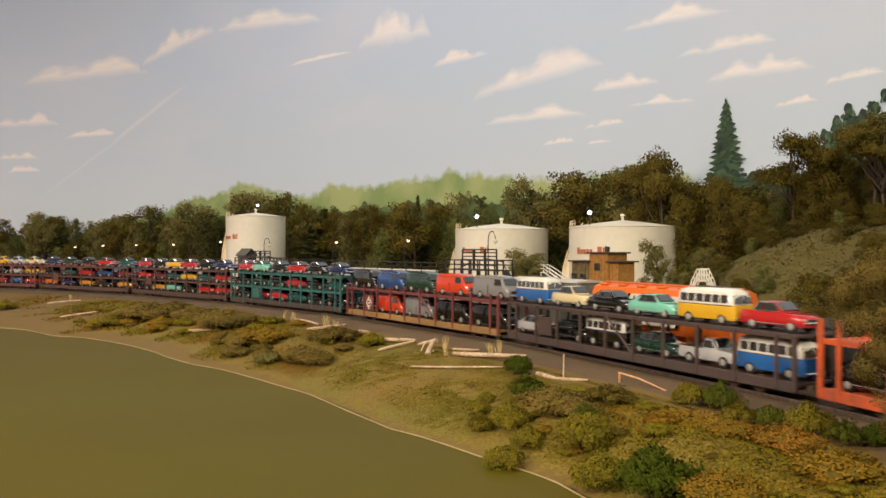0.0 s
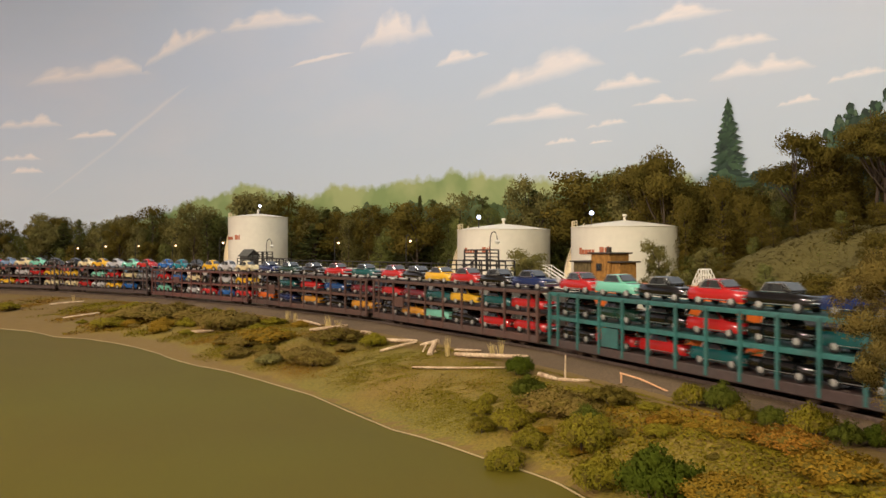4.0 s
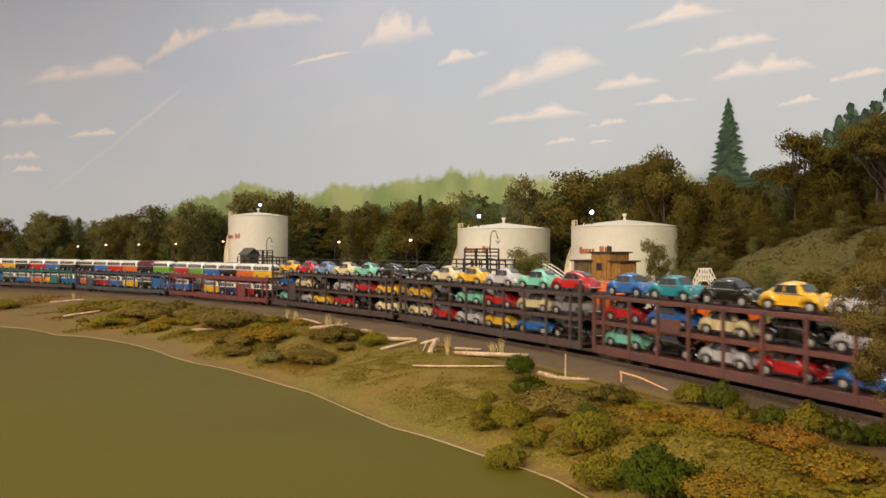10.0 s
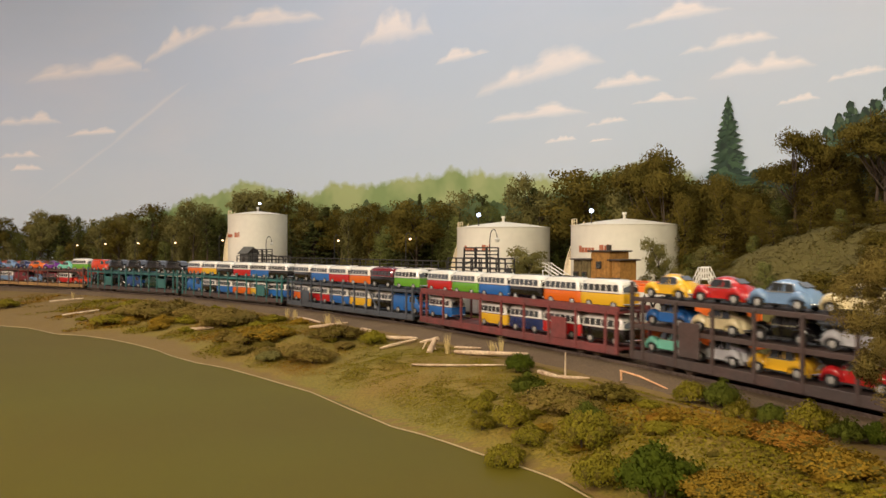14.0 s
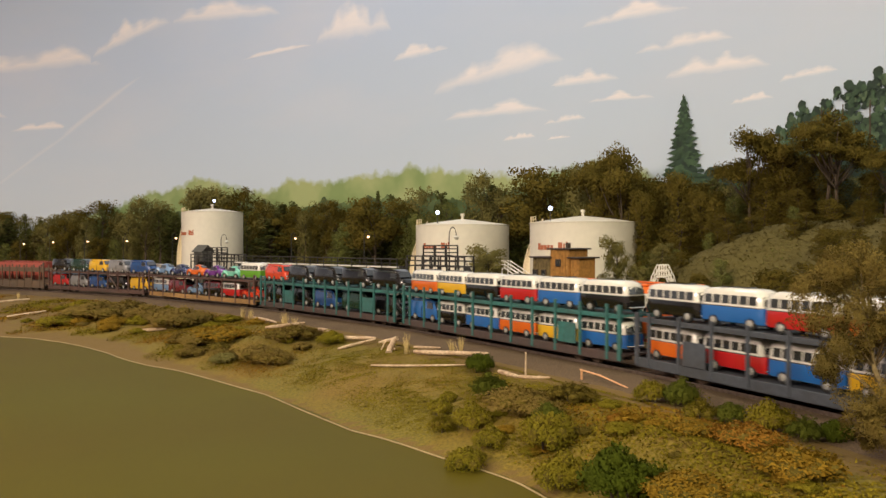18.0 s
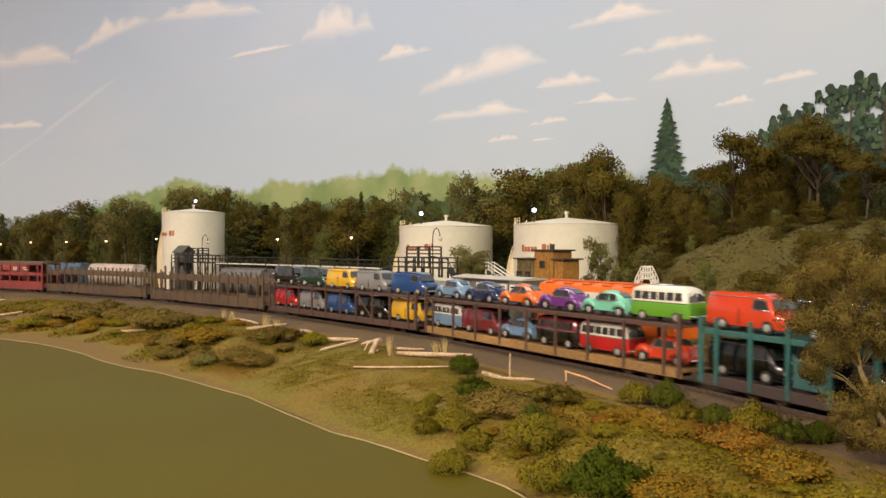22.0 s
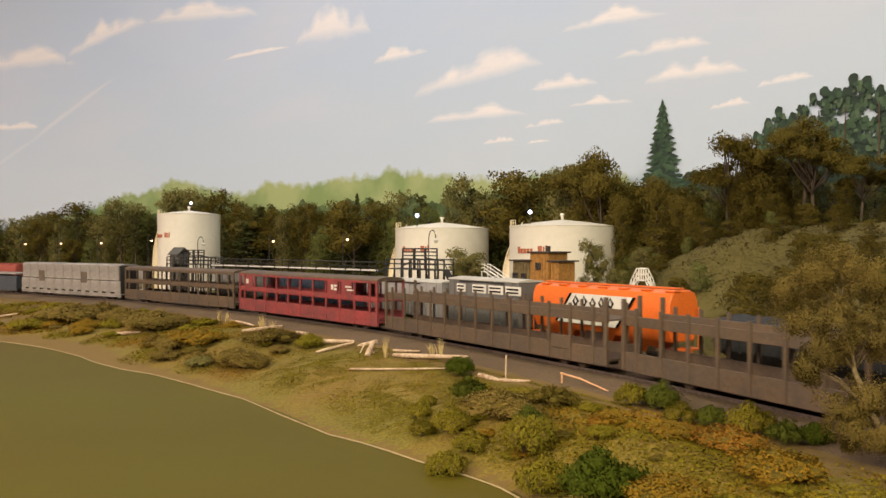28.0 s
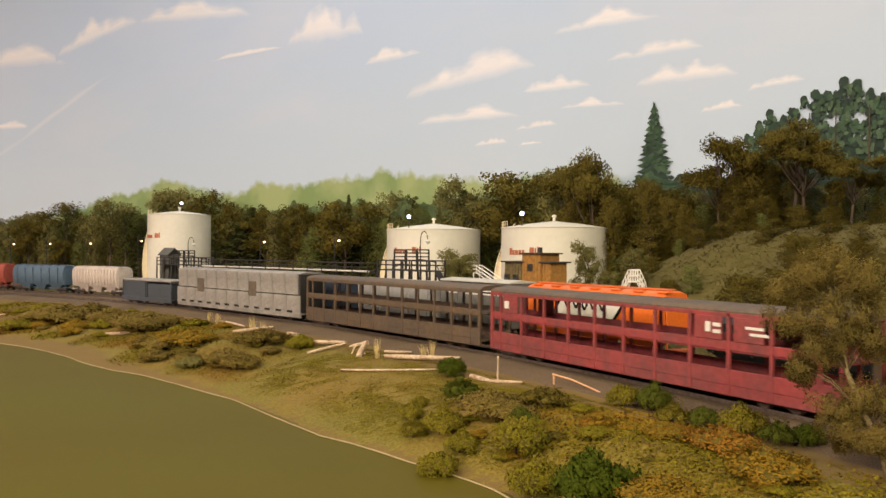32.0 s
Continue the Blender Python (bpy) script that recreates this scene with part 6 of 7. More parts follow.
covered_hopper(1.190, 0.170, hop_red, "dull red covered hopper wagon on the siding")

# ---- the oil depot: loading racks, pipes, lamps, shed, hut ----


def bar_part(root, name, a, b, r, mat, n=6):
    return part(name, Shape().tube([a, b], r, n), mat, root)


def loading_rack(s, off, half, deck, tower, label):
    root = thing("loading_rack", on_line(s, off, -0.0065), label, "loading platform", "racks of the oil depot")
    w = 0.014
    part("deck", Shape().box(-half, half, -w, w, deck - 0.0016, deck), steel_dark, root)
    n = 7
    for i in range(n):
        x = -half + 2 * half * i / (n - 1)
        for y in (-w, w):
            bar_part(root, "leg", (x, y, 0), (x, y, deck), 0.0015, steel_dark)
            bar_part(root, "railing_post", (x, y, deck), (x, y, deck + 0.013), 0.0011, steel_dark)
    for y in (-w, w):
        for z in (deck + 0.0065, deck + 0.013):
            bar_part(root, "railing_bar", (-half, y, z), (half, y, z), 0.0010, steel_dark)
    for i in range(n - 1):
        x0, x1 = -half + 2 * half * i / (n - 1), -half + 2 * half * (i + 1) / (n - 1)
        bar_part(root, "brace", (x0, -w, 0.004), (x1, -w, deck - 0.002), 0.0006, steel_dark, 5)
    for x0, x1, z in tower:
        part("upper_deck", Shape().box(x0, x1, -w * 0.8, w * 0.8, z - 0.0014, z), steel_dark, root)
        for x in (x0, (x0 + x1) / 2, x1):
            for y in (-w * 0.8, w * 0.8):
                bar_part(root, "leg", (x, y, deck), (x, y, z + 0.009), 0.0012, steel_dark)
        for zz in (z + 0.0045, z + 0.009):
            for y in (-w * 0.8, w * 0.8):
                bar_part(root, "railing_bar", (x0, y, zz), (x1, y, zz), 0.0010, steel_dark)
    part("stair", Shape().loft([[(half, -0.006, deck - 0.001), (half, 0.006, deck - 0.001), (half, 0.006, deck), (half, -0.006, deck)], [(half + deck * 0.8, -0.006, 0), (half + deck * 0.8, 0.006, 0), (half + deck * 0.8, 0.006, 0.001), (half + deck * 0.8, -0.006, 0.001)]]), steel_dark, root)
    bar_part(root, "handrail", (half, -0.006, deck + 0.013), (half + deck * 0.8, -0.006, 0.013), 0.0006, steel_dark)
    bar_part(root, "spout", (0, -w, deck + 0.010), (0, -w - 0.016, deck + 0.004), 0.0009, steel_dark)
    bar_part(root, "drip_pipe", (half * 0.5, -w, deck + 0.016), (half * 1.25, -w * 1.2, deck + 0.012), 0.0008, steel_dark)
    return root


loading_rack(1.835, 0.20, 0.068, 0.063, ((-0.020, 0.014, 0.080),), "black steel tank-wagon loading rack with railings")
loading_rack(2.388, 0.20, 0.056, 0.066, ((-0.022, 0.026, 0.085),), "black steel loading rack with an upper stage")


def pipe_rack(s0, s1, off):
    mid, half = (s0 + s1) / 2, (s1 - s0) / 2
    root = thing("pipe_rack", on_line(mid, off, -0.0065), "long low black pipe rack with walkway", "pipe rack")
    inv = on_line(mid, off, -0.0065).inverted()

    def at(s, o, z):
        x, y, _ = rail_at(s, off + o)
        return inv @ Vector((x, y, Z0 - 0.0065 + z))
    for i in range(13):
        s = s0 + (s1 - s0) * i / 12
        for o in (-0.008, 0.008):
            bar_part(root, "leg", at(s, o, 0), at(s, o, 0.074), 0.0008, steel_dark)
        bar_part(root, "cross_beam", at(s, -0.009, 0.060), at(s, 0.009, 0.060), 0.0008, steel_dark)
    for o, z, r, mt in ((-0.006, 0.0620, 0.0014, white_steel), (0.0, 0.0620, 0.0012, steel_dark), (0.006, 0.0622, 0.0015, steel_dark), (-0.008, 0.0680, 0.0006, steel_dark), (-0.008, 0.0740, 0.0006, steel_dark), (0.008, 0.0740, 0.0006, steel_dark)):
        part("pipe", Shape().tube([at(s0 + (s1 - s0) * k / 20, o, z) for k in range(21)], r, 6), mt, root)
    return root


pipe_rack(1.91, 2.325, 0.185)


def gooseneck_lamp(s, off, top, mat, label, size=1.0):
    z = ground_z(s, off)
    root = thing("yard_lamp", on_line(s, off, z, -90), label, "street lamp", "yard lamps of the depot")
    h = top - z
    arm = 0.009 * size
    pts = [(0, 0, 0), (0, 0, h - 0.004)] + [(-arm * 0.5 + arm * 0.5 * math.cos(a), 0, h - 0.004 + 0.009 * size * math.sin(a)) for a in (0.5, 1.0, 1.57, 2.1, 2.6, 3.14)]
    part("post", Shape().tube(pts, [0.0009] + [0.0007] * 7, 6), steel_dark, root, soft=40)
    part("shade", Shape().tube([(-arm, 0, h - 0.002), (-arm, 0, h - 0.0045)], [0.0010, 0.0034 * size], 12, False), steel_dark if mat is lamp_warm else white_steel, root)
    part("bulb", Shape().loft([[(-arm + 0.0022 * size * math.sin(p) * math.cos(q), 0.0022 * size * math.sin(p) * math.sin(q), h - 0.0052 + 0.0022 * size * math.cos(p)) for q in (2 * math.pi * j / 10 for j in range(10))] for p in (0.05, 0.8, 1.57, 2.3, 3.09)]), mat, root, "lit bulb", soft=True)
    return root


for s, top in ((1.201, 0.096), (1.295, 0.100), (1.405, 0.101), (1.528, 0.102), (1.680, 0.107), (2.022, 0.105), (2.206, 0.107)):
    gooseneck_lamp(s, 0.215, top, lamp_warm, "small black yard lamp with a warm lit bulb")
gooseneck_lamp(2.413, 0.195, 0.104, white_steel, "dark gooseneck yard lamp with an unlit white shade", 1.5)
gooseneck_lamp(1.850, 0.195, 0.099, white_steel, "dark gooseneck yard lamp with an unlit white shade", 1.5)


def roofed_block(root, x0, x1, w, z0, z1, over=0.0035, wood=None):
    wood = wood or shed_wood
    part("wall", Shape().box(x0, x1, -w, w, z0, z1, chamfer=0.0003), wood, root)
    n = max(3, int((x1 - x0) / 0.0045))
    for i in range(n):
        x = x0 + (i + 0.5) * (x1 - x0) / n
        part("board", Shape().box(x - 0.0018, x + 0.0018, -w - 0.0006, -w, z0, z1 - 0.0005), wood, root)
    part("roof", Shape().box(x0 - over, x1 + over, -w - over, w + over, z1, z1 + 0.0016, chamfer=0.0004), shed_roof, root)


def shed():
    root = thing("depot_shed", on_line(2.635, 0.17, -0.0065), "ochre wooden depot shed with a raised tower and flat roofs", "shed")
    # Left block's boards are painted darker and olive for the shade on its front.
    roofed_block(root, -0.034, -0.006, 0.014, 0, 0.081, wood=shade("shaded_olive_boards", (0.17, 0.125, 0.05), 0.85, 0, 300, 0.3, 0.3))
    roofed_block(root, -0.0055, 0.024, 0.014, 0, 0.0905, 0.003)
    roofed_block(root, 0.0245, 0.037, 0.012, 0, 0.081)
    part("chimney", Shape().box(0.006, 0.010, -0.002, 0.002, 0.0920, 0.098), shed_roof, root)
    for x, z in ((-0.029, 0.064), (-0.015, 0.064), (0.008, 0.076)):
        win = part("window", Shape().box(x - 0.0036, x + 0.0036, -0.0162, -0.0146, z - 0.004, z + 0.004, chamfer=0.0003), shed_roof, root)
        part("glass", Shape().box(x - 0.0026, x + 0.0026, -0.0165, -0.0160, z - 0.003, z + 0.003), glass_dark, win)
    return root


shed()


def hut():
    root = thing("pump_hut", on_line(1.772, 0.215, -0.0065), "small grey board hut with gabled roof", "hut")
    part("wall", Shape().box(-0.014, 0.014, -0.012, 0.012, 0, 0.082, chamfer=0.0003), hut_grey, root)
    part("roof", Shape().loft([[(x, -0.0155, 0.0810), (x, 0, 0.0945), (x, 0.0155, 0.0810), (x, 0.0155, 0.0795), (x, 0, 0.0930), (x, -0.0155, 0.0795)] for x in (-0.0165, 0.0165)]), hut_grey, root)
    part("door", Shape().box(-0.004, 0.004, -0.0130, -0.0120, 0.050, 0.072), shed_roof, root)


hut()


def footbridge():
    root = thing("footbridge", on_line(2.779, 0.155, -0.0065, 30) @ Matrix.Diagonal((0.72, 1, 1, 1)), "white steel stepped footbridge with railings", "footbridge")
    line = [(-0.032, 0.0), (-0.0125, 0.055), (-0.0055, 0.066), (0.0055, 0.066), (0.0125, 0.055), (0.032, 0.0)]
    for y in (-0.007, 0.007):
        for dz in (0.0, 0.0055, 0.011):
            part("railing_bar", Shape().tube([(x, y, z + dz) for x, z in line], 0.0007, 5), white_steel, root)
        for i in range(11):
            x = -0.015 + 0.003 * i
            z = lerp_table(line, x)
            bar_part(root, "railing_post", (x, y, z), (x, y, z + 0.011), 0.0006, white_steel, 5)
    for i in range(10):
        for d in (-1, 1):
            x = d * (0.0055 + 0.026 * (i + 0.5) / 10)
            part("step", Shape().box(x - 0.0010, x + 0.0010, -0.007, 0.007, lerp_table(line, x), lerp_table(line, x) + 0.0008), white_steel, root)
    part("walkway", Shape().box(-0.0055, 0.0055, -0.007, 0.007, 0.0655, 0.0665), white_steel, root)


footbridge()


def tank_stair():
    """A white stair with rails that comes down beside the second tank."""
    top, run = 0.0657, 0.1461
    root = thing("steel_stair", on_line(2.5164, 0.20, -0.0065), "small white steel stair with handrails beside a tank", "stair")
    for y in (-0.005, 0.005):
        part("stringer", Shape().tube([(0, y, top), (run, y, 0.001)], 0.0007, 5), white_steel, root)
        for dz in (0.0045, 0.009):
            part("handrail", Shape().tube([(-0.006, y, top + dz), (0, y, top + dz), (run, y, 0.001 + dz)], 0.0006, 5), white_steel, root)
        for i in range(7):
            f = i / 6
            bar_part(root, "railing_post", (run * f, y, top * (1 - f)), (run * f, y, top * (1 - f) + 0.009), 0.0005, white_steel, 5)
        bar_part(root, "leg", (-0.005, y, 0), (-0.005, y, top), 0.0008, white_steel, 5)
    for i in range(16):
        f = (i + 0.5) / 16
        part("step", Shape().box(run * f - 0.0014, run * f + 0.0014, -0.005, 0.005, top * (1 - f) - 0.0004, top * (1 - f) + 0.0004), white_steel, root)
    part("landing", Shape().box(-0.006, 0.0, -0.005, 0.005, top - 0.0006, top + 0.0002), white_steel, root)


tank_stair()

# ---- foreground: bushes, driftwood, reeds, posts, flock ----


def bush_thing(label):
    """A foam-and-leaf bush of radius one centimetre."""
    root = thing("bush", Matrix(), label, "bush", "bushes on the bank")
    crown, core = Leaves(), Shape()
    for i in range(16):
        a, d = 2.4 * i, 0.0085 * math.sqrt((i + 0.3) / 16)
        c = Vector((d * math.cos(a), d * math.sin(a), 0.0035 + 0.0065 * (1 - d / 0.011) * random.uniform(0.6, 1.2)))
        leaf_clump(crown, c, random.uniform(0.0028, 0.0050), 230, 0.00048, 0.85, Vector((c.x * 0.35, c.y * 0.35, 0.001)))
        rr = random.uniform(0.0016, 0.0023)
        rings = []
        for p in (0.25, 0.9, 1.57, 2.3, 2.9):
            rings.append([tuple(c + Vector((math.sin(p) * math.cos(q), math.sin(p) * math.sin(q), math.cos(p) * 0.85)) * rr * (1 + 0.35 * noise.noise(Vector((i, 3 * math.cos(q) + p, 3 * math.sin(q)))))) for q in (2 * math.pi * j / 8 for j in range(8))])
        core.loft(rings)
    part("foliage", crown, LEAF["moss"], root)
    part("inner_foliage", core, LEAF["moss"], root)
    for k in range(3):
        part("stem", Shape().tube([(0.001 * k - 0.001, 0.0005 * k, -0.003), (0.003 * k - 0.003, 0.002 * k - 0.002, 0.006)], [0.0006, 0.0003], 5), bark, root)
    return root


TONE = {"moss": "mossy yellow-green", "emerald": "deep emerald-green", "green": "dark green", "straw": "pale straw-olive", "heath": "brown heathy", "grass": "grass-green", "ochre": "ochre-yellow", "olive": "dull olive", "rusty": "rusty orange-brown", "dark": "dark brown-green"}
BUSHES = [[("moss", 2.943, -0.166, 0.0102), ("moss", 2.901, -0.138, 0.0110), ("moss", 2.932, -0.144, 0.0086), ("moss", 2.857, -0.137, 0.0062), ("straw", 2.912, -0.112, 0.0165), ("straw", 2.930, -0.108, 0.0150), ("moss", 2.966, -0.128, 0.0115), ("moss", 3.006, -0.146, 0.0090), ("emerald", 3.041, -0.138, 0.0178), ("emerald", 2.787, -0.061, 0.0100), ("green", 2.868, -0.105, 0.0088)],
          [("olive", 2.926, -0.081, 0.0170), ("moss", 2.949, -0.037, 0.0098), ("green", 2.964, -0.028, 0.0100), ("moss", 2.998, -0.047, 0.0108), ("green", 3.010, -0.036, 0.0080), ("moss", 3.036, -0.036, 0.0105), ("green", 3.056, -0.034, 0.0100), ("emerald", 3.064, -0.022, 0.0080), ("ochre", 3.069, -0.124, 0.0140), ("ochre", 3.028, -0.082, 0.0120), ("rusty", 3.056, -0.074, 0.0147), ("ochre", 3.092, -0.083, 0.0145), ("green", 2.945, -0.112, 0.0080)],
          [("olive", 2.032, -0.194, 0.0235), ("ochre", 2.032, -0.138, 0.0378), ("ochre", 2.006, -0.083, 0.0308), ("moss", 2.422, -0.167, 0.0186), ("moss", 2.545, -0.152, 0.0180), ("moss", 2.504, -0.097, 0.0287), ("rusty", 2.432, -0.145, 0.0266), ("ochre", 2.248, -0.117, 0.0332), ("ochre", 2.120, -0.100, 0.0346), ("dark", 2.518, -0.174, 0.0130), ("moss", 2.453, -0.186, 0.0125),
           ("olive", 1.913, -0.104, 0.0275), ("olive", 1.638, -0.200, 0.0196), ("moss", 2.574, -0.149, 0.0163), ("moss", 2.495, -0.170, 0.0140), ("moss", 2.835, -0.118, 0.0050), ("moss", 2.885, -0.150, 0.0060)]]
# Most bush cores take a darker leaf colour, standing for shade between leaves.
CORE_SHADE = {"moss": "olive", "green": "grass", "ochre": "olive", "rusty": "olive", "straw": "olive"}
PROTO = [bush_thing("x") for _ in range(3)]
fresh = [True, True, True]
for i, (tone, s, off, r) in enumerate(b for group in BUSHES for b in group):
    if s < 2.62:
        tone = {"rusty": "ochre", "ochre": "straw", "moss": "straw", "olive": "moss"}.get(tone, tone)
    k = r / 0.010 * (1.15 if s > 2.6 and off < -0.06 and tone in ("moss", "green") else 0.92 if s > 2.94 and off > -0.06 else 1.0)
    low = 0.45 if r > 0.021 else 0.55 if tone in ("olive", "rusty", "ochre", "straw") or s < 2.6 else 1.12
    m = on_line(s, off, ground_z(s, off) - 0.001, random.uniform(0, 360)) @ Matrix.Diagonal((k, k, k * low, 1))
    if fresh[i % 3]:
        fresh[i % 3], ob = False, PROTO[i % 3]
        ob.matrix_basis = m
    else:
        ob = copy_thing(PROTO[i % 3], m)
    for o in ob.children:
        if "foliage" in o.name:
            paint(o, LEAF[CORE_SHADE.get(tone, tone) if "inner" in o.name else "grass" if tone == "green" else tone])
    tagged(ob, TONE[tone] + " leafy model bush growing on the bank")


for i in range(74):
    s, f = random.uniform(2.86, 3.12), random.uniform(0.08, 0.80)
    if i >= 26:
        s, f = random.uniform(1.85, 2.56), random.uniform(0.1, 0.72)
    off = -0.045 + f * (lerp_table(SHORE, s) + 0.045)
    tone = random.choice(("moss", "ochre", "rusty", "olive", "moss", "ochre"))
    if s < 2.62:
        tone = {"rusty": "ochre", "ochre": "straw"}.get(tone, tone)
    k = random.uniform(0.25, 0.6) * (1.0 if i < 26 else 2.1)
    ob = copy_thing(PROTO[i % 3], on_line(s, off, ground_z(s, off) - 0.001, random.uniform(0, 360)) @ Matrix.Diagonal((k * 1.2, k * 1.2, k * random.uniform(0.5, 0.9), 1)))
    for o in ob.children:
        if "foliage" in o.name:
            paint(o, LEAF[tone])
    tagged(ob, TONE[tone] + " low clump of model foliage on the bank")


def driftwood(s0, o0, s1, o1, r, up=0.0):
    """up: how high the second end lies over the ground."""
    x0, y0, _ = rail_at(s0, o0)
    x1, y1, _ = rail_at(s1, o1)
    a, b = Vector((x0, y0, Z0 + ground_z(s0, o0) + r * 0.7)), Vector((x1, y1, Z0 + ground_z(s1, o1) + r * 0.7 + up))
    side = (b - a).cross(Vector((0, 0, 1))).normalized()
    pts = [(b - a) * f + side * (b - a).length * 0.05 * math.sin(3 * f + s0 * 40) for f in (0, 0.2, 0.45, 0.7, 0.9, 1.0)]
    sh = Shape().tube(pts, [r * 0.8, r, r * 0.95, r * 0.85, r * 0.7, r * 0.5], 9)
    for f in (0.35, 0.72):
        p = (b - a) * f
        sh.tube([p, p + side * r * 2.2 + Vector((0, 0, r * 1.2))], [r * 0.35, r * 0.12], 5)
    solid("driftwood_log", sh, log_wood, Matrix.Translation(a), "bleached driftwood log lying on the bank", "log", "logs on the bank", soft=50)


LOGS = [(1.657, -0.133, 1.669, -0.077, 0.0020, 0), (1.851, -0.195, 1.864, -0.143, 0.0020, 0), (2.010, -0.163, 2.022, -0.127, 0.0022, 0), (2.115, -0.151, 2.125, -0.127, 0.0020, 0), (2.224, -0.159, 2.259, -0.141, 0.0022, 0), (2.284, -0.040, 2.379, -0.051, 0.0018, 0.002), (2.403, -0.078, 2.433, -0.044, 0.0021, 0.004),
        (2.467, -0.045, 2.492, -0.042, 0.0020, 0), (2.528, -0.066, 2.591, -0.047, 0.0023, 0.003), (2.584, -0.085, 2.595, -0.049, 0.0016, 0.003), (2.655, -0.042, 2.680, -0.028, 0.0014, 0.001), (2.675, -0.053, 2.754, -0.029, 0.0022, 0.004), (2.688, -0.104, 2.764, -0.058, 0.0010, 0.001), (2.803, -0.054, 2.829, -0.053, 0.0019, 0), (2.829, -0.053, 2.852, -0.042, 0.0014, 0)]
for q in LOGS:
    driftwood(*q)


def stump():
    s, o = 2.640, -0.056
    sh = Shape().tube([(0.012, -0.012, -0.001), (0.008, -0.008, 0.003), (0.001, 0.0, 0.0075), (-0.001, 0.001, 0.0100)], [0.0030, 0.0027, 0.0024, 0.0018], 10)
    sh.tube([(0.003, 0.003, 0.0105), (-0.005, 0.001, 0.0085), (-0.013, -0.003, 0.0065), (-0.019, -0.004, 0.0050)], [0.0022, 0.0018, 0.0013, 0.0006], 8).tube([(-0.010, -0.002, 0.0072), (-0.011, -0.006, -0.001)], [0.0010, 0.0006], 6)
    for a in (0.4, 2.2, 4.0, 5.3):
        sh.tube([(0, 0, 0.001), (0.006 * math.cos(a), 0.006 * math.sin(a), -0.003)], [0.0016, 0.0006], 6)
    solid("tree_stump", sh, log_wood, on_line(s, o, ground_z(s, o)), "bleached tree stump with a broken bough", "stump", soft=50)


stump()


def reeds(s, o, h, n=34):
    h *= 1.05
    sh = Shape()
    for _ in range(n):
        a, d = random.uniform(0, 6.28), random.uniform(0, 0.0022)
        bx, by = d * math.cos(a), d * math.sin(a)
        lx, ly, hh = random.gauss(0, 0.0022), random.gauss(0, 0.0022), h * random.uniform(0.6, 1.05)
        sh.add([(bx - 0.0004, by, -0.001), (bx + 0.0004, by, -0.001), (bx + lx + 0.0001, by + ly, hh), (bx + lx * 0.5 + 0.0003, by + ly * 0.5 + 0.0002, hh * 0.5)], [(0, 1, 3), (0, 3, 2)])
    solid("reed_tuft", sh, reed, on_line(s, o, ground_z(s, o)), "dry straw-coloured reed tuft beside the track", "reeds", "reed tufts")


for s, o, h in ((1.635, -0.079, 0.013), (2.293, -0.053, 0.018), (2.305, -0.048, 0.016), (2.416, -0.060, 0.020), (2.414, -0.046, 0.012), (2.672, -0.060, 0.019), (2.715, -0.030, 0.017), (2.706, -0.034, 0.013)):
    reeds(s, o, h)
solid("marker_post", Shape().tube([(0, 0, -0.002), (0.0002, 0, 0.010), (0, 0.0003, 0.0185)], [0.0008, 0.0007, 0.0006], 8), log_wood, on_line(2.829, -0.047, ground_z(2.829, -0.047)), "thin pale wooden marker post by the track", "post")
barrier = thing("leaning_pole", on_line(2.868, -0.026, -0.0062, 6), "orange pole leaning from a short post to the ground", "barrier")
part("post", Shape().tube([(0, 0, -0.002), (0, 0, 0.0072)], 0.0008, 8), orange_pole, barrier)
part("pole", Shape().tube([(-0.001, 0, 0.0072), (0.018, -0.0005, 0.0058), (0.043, -0.001, 0.0010)], [0.0007, 0.0007, 0.0006], 8), orange_pole, barrier)


